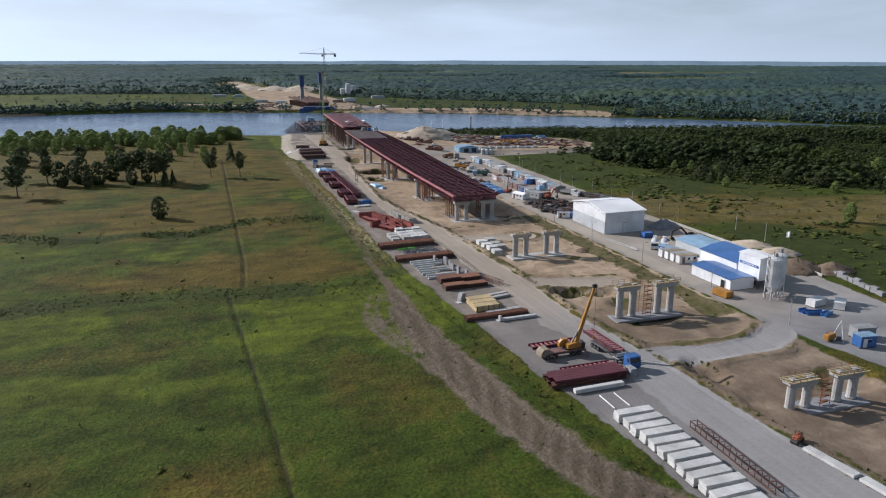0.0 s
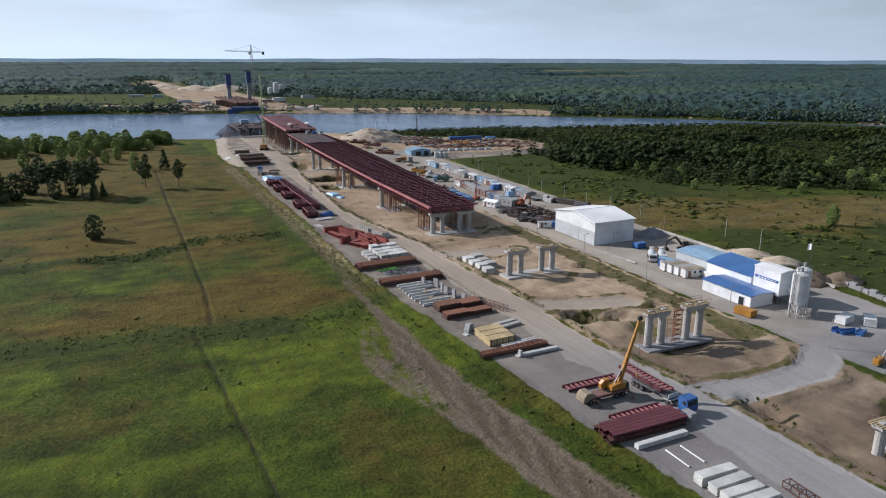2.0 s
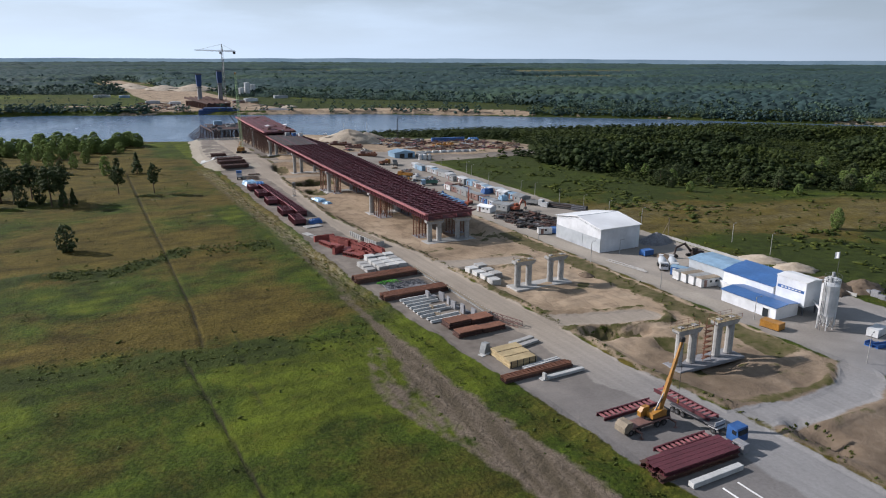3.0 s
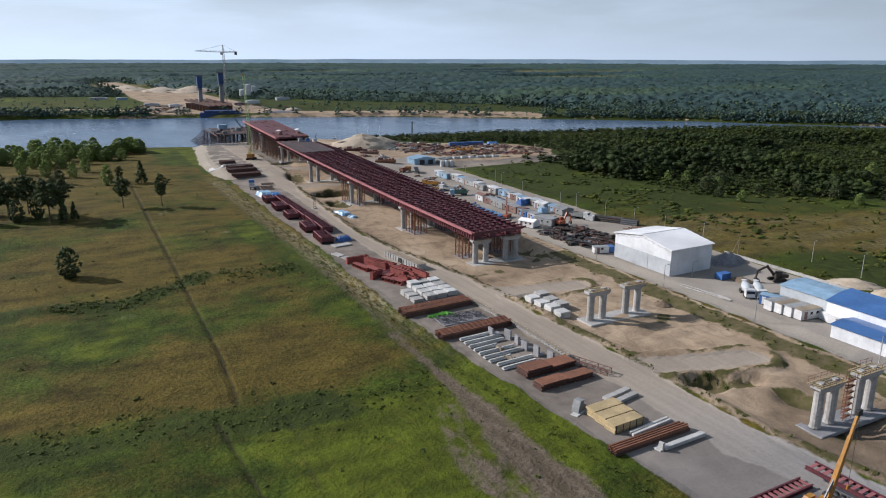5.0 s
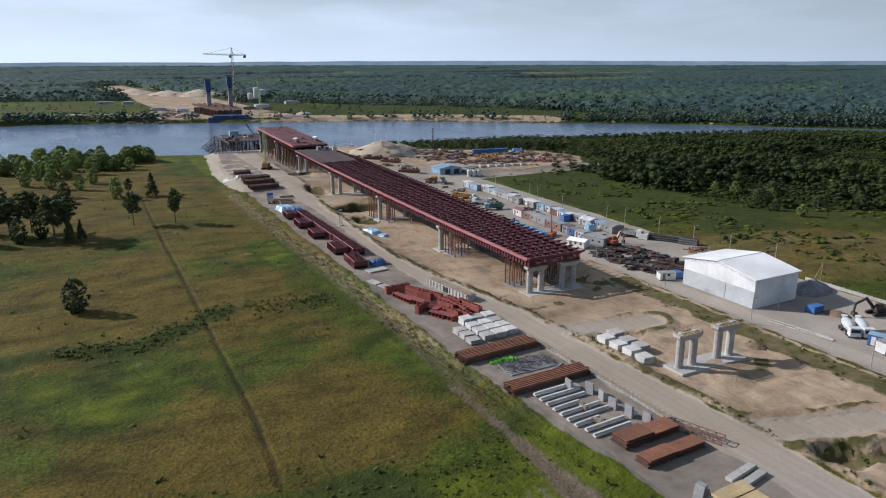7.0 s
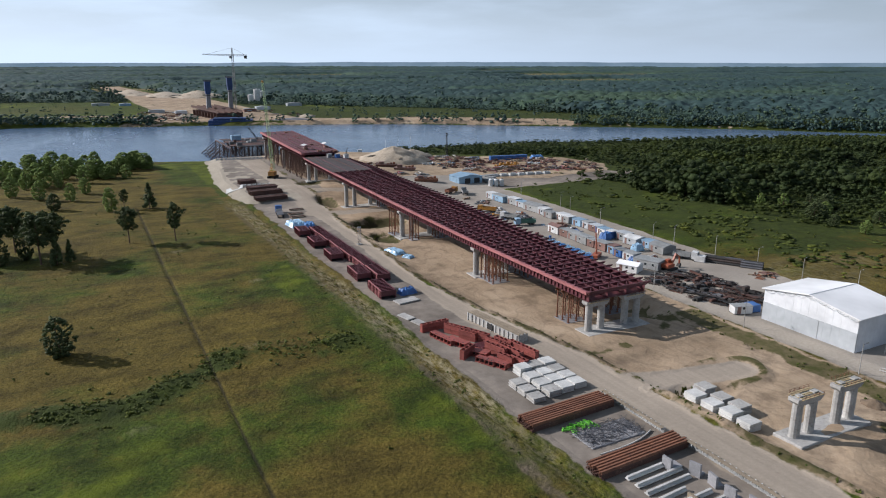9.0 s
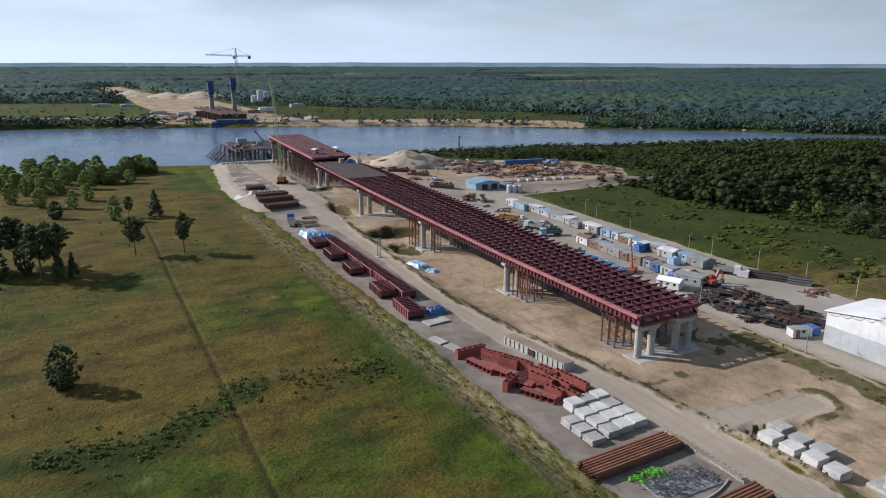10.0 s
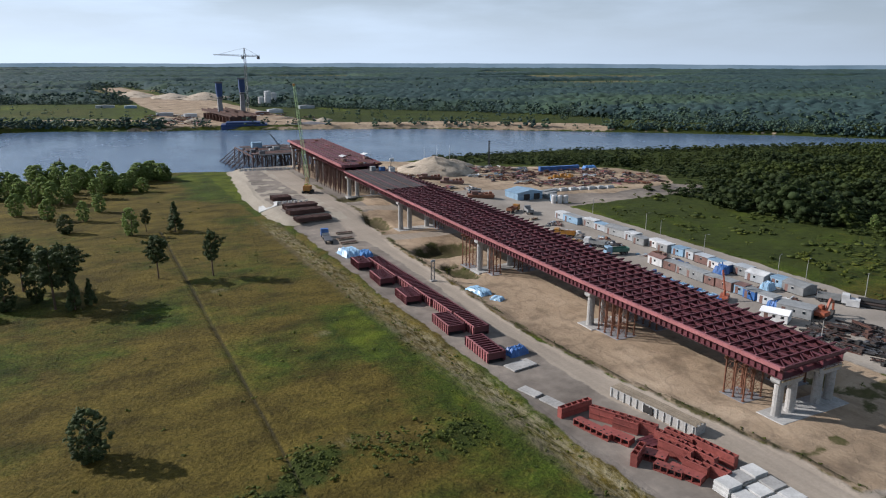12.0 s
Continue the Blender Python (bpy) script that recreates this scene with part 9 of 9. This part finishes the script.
# ---- pylons and tower crane on the far bank ----
def pylon(x, y, h, blue_from):
    t = thing("bridge_pylon", x, y, WATER, 0, "slim grey concrete bridge pylon with a blue climbing form", "pylon", "bridge pylons on the far bank")
    part("shaft", Shape().put([(-2.6, -2.2, -1), (2.6, -2.2, -1), (2.6, 2.2, -1), (-2.6, 2.2, -1), (-1.8, -1.6, blue_from), (1.8, -1.6, blue_from), (1.8, 1.6, blue_from), (-1.8, 1.6, blue_from)],
                              [(3, 2, 1, 0), (4, 5, 6, 7), (0, 1, 5, 4), (1, 2, 6, 5), (2, 3, 7, 6), (3, 0, 4, 7)]), CONCRETE_GREY, t)
    part("climbing_form", Shape().prism([(-2.1, blue_from - 1), (2.1, blue_from - 1), (2.7, blue_from + 3.5), (2.7, h - 1), (2.4, h), (-2.4, h), (-2.7, h - 1), (-2.7, blue_from + 3.5)], -2.6, 2.6), DEEP_BLUE, t)
    part("guard_rail", Shape().box(-3.4, 3.4, -3.2, -3.1, h - 1, h + 0.6), STEEL, t)
    part("guard_rail", Shape().box(-3.4, 3.4, 3.1, 3.2, h - 1, h + 0.6), STEEL, t)
    part("lower_platform", Shape().block(0, 0, blue_from - 2.6, 5.6, 5.2, 0.5, 0.1), DARK, t)


pylon(113, 930, 41.0, 28)
pylon(139.5, 955, 44.0, 31)
t = thing("pylon_base", 121, 864, WATER, -14, "broad blue steel cofferdam round the pylon footing", "cofferdam")
part("wall", Shape().slab([(-19, -8), (21, -8), (21, 12), (-19, 12)], -1.5, 4.6), DEEP_BLUE, t)
part("fender", Shape().block(1, -9.2, -1.0, 40, 2.0, 3.0, 0.3), DEEP_BLUE, t)
part("pile_cap", Shape().block(0, 2, 4.6, 30, 16, 2.0, 0.3), DEEP_BLUE, t)
t = thing("approach_span", 122, 905, WATER, 10, "rust-red steel span under construction behind the pylons", "bridge deck")
for k in range(5):
    part("girder", Shape().ibeam((-12 + 6 * k, -22, 11), (-12 + 6 * k, 60, 13), 0.8, 2.4, 0.2), RUST_DARK, t)
for k in range(9):
    part("falsework", Shape().box(-13, 13, -20 + 9 * k, -19 + 9 * k, 0, 9.4).box(-13.4, 13.4, -20.4 + 9 * k, -18.6 + 9 * k, 9.0, 9.7), RUST_DARK, t)
t = thing("tower_crane", 146, 962, WATER, 8, "tall tower crane with a long horizontal jib", "crane")
part("mast", lattice(Shape(), (0, 0, 0), (0, 0, 66), 2.0, 2.0, 0.2, 26), STEEL, t)
part("cathead", lattice(Shape(), (0, 0, 66), (0, 0, 75), 2.0, 0.5, 0.22, 5), GREY_PAINT, t)
part("jib", lattice(Shape(), (0, 0, 67), (-30, 4, 68), 1.5, 0.8, 0.13, 20), GREY_PAINT, t)
part("counter_jib", lattice(Shape(), (0, 0, 67), (15, -2, 67), 1.6, 1.3, 0.15, 8), GREY_PAINT, t)
part("counterweight", Shape().block(13.5, -2, 63.5, 2.6, 2.0, 3.2, 0.3), DARK, t)
part("cab", Shape().block(-1.8, 0.6, 63.6, 2.4, 2.2, 2.6, 0.2), GREY_PAINT, t)
for e in ((-26, 2.8, 68.2), (13, -1.6, 67.6)):
    part("tie_bar", Shape().rod((0, 0, 75), e, 0.12, 4), STEEL, t)
for x, y, r, h in ((205, 1130, 4.2, 19), (214, 1138, 4.2, 16), (196, 1126, 3.8, 12)):
    silo(x, y, r, h, 4.0)["label"] = "white cement silo on the far works site"
for k, (x, y, sx, sy, h, m_) in enumerate(((20, 1190, 22, 9, 4, GREY_PANEL), (48, 1165, 14, 8, 4, PALE_BLUE), (235, 1060, 18, 9, 5, GREY_PANEL), (185, 1010, 16, 9, 5, WHITE_PANEL), (70, 1010, 16, 9, 4, GREY_PANEL), (92, 985, 12, 8, 4, WHITE_PANEL), (165, 985, 14, 8, 4, BROWN_PAINT))):
    sh = shed("far_shed", x - sx / 2, x + sx / 2, y - sy / 2, y + sy / 2, 0.7 * h, 0.7 * h, 0.7 * h + 0.7, m_, GREY_PANEL if k % 2 else GREY_PAINT, "pale works shed on the far bank", "shed")
    sh["group"] = "works sheds on the far bank"
for k, (x, y, rx, ry, h) in enumerate(((160, 1330, 40, 36, 11), (120, 1400, 30, 60, 7), (75, 1480, 26, 70, 8), (60, 940, 14, 10, 4), (90, 930, 16, 9, 3.5), (200, 880, 18, 9, 3))):
    heap(x, y, rx, ry, h, SANDY, "broad pale sand heap on the far works site", 30 + k)
q = random.Random(44)
for k in range(44):
    x, y = q.uniform(40, 205), q.uniform(895, 1010)
    if 96 < x < 145:
        x = 60 + q.random() * 30
    scrap_pile(x, y, 7, 5, 9, MIXED[k % 5], SAY[k % 5].replace("in the river yard", "on the far bank"), 700 + k, 2.2, lo=3, hi=9)
heap(178, 845, 20, 6, 2.6, GRAVEL_HEAP, "grey gravel heap at the far landing", 41, "gravel_heap")
t = thing("river_buoy", -28, 690, WATER, 0, "small dark channel buoy floating on the river", "buoy")
part("float", Shape().cyl(0, 0, -0.4, 0.9, 0.9, 0.7, 10), RUST_DARK, t)
part("mark", Shape().cyl(0, 0, 0.9, 2.4, 0.25, 0.1, 8), RUST_DARK, t)

# ---- the drawn plan set out on the true survey grid ----
def survey(x, y):
    """True metres for a place of the drawn plan: the works strip is a little wider and shorter than drawn."""
    e = np.maximum(x, 50.0)
    near = np.exp(-(((y - 235.0) / 60.0) ** 2)) * np.clip((x - 20.0) / 30.0, 0.0, 1.0)
    return x + 0.0493 * e + 0.0028 * y - 4.57 + 0.5 * near, 0.986 * y + 0.0148 * e + 1.70 - 1.3 * near


for ob in [o for o in scene.objects if o.parent is None and o.type in ("MESH", "EMPTY")]:
    spot = ob.matrix_basis.translation
    if spot.length < 0.01:
        for o in [ob, *ob.children_recursive]:
            if o.type == "MESH":
                co = np.empty(len(o.data.vertices) * 3, np.float32)
                o.data.vertices.foreach_get("co", co)
                co = co.reshape(-1, 3).astype(float)
                co[:, 0], co[:, 1] = survey(co[:, 0], co[:, 1])
                o.data.vertices.foreach_set("co", co.astype(np.float32).ravel())
                o.data.update()
    else:
        x, y = survey(spot.x, spot.y)
        turned = ob.matrix_basis.copy()
        turned.translation = (0, 0, 0)
        ob.matrix_basis = Matrix.Translation((x, y, spot.z)) @ Matrix.Diagonal((1.049 if spot.x > 50 else 1.0, 0.986, 1, 1)) @ turned
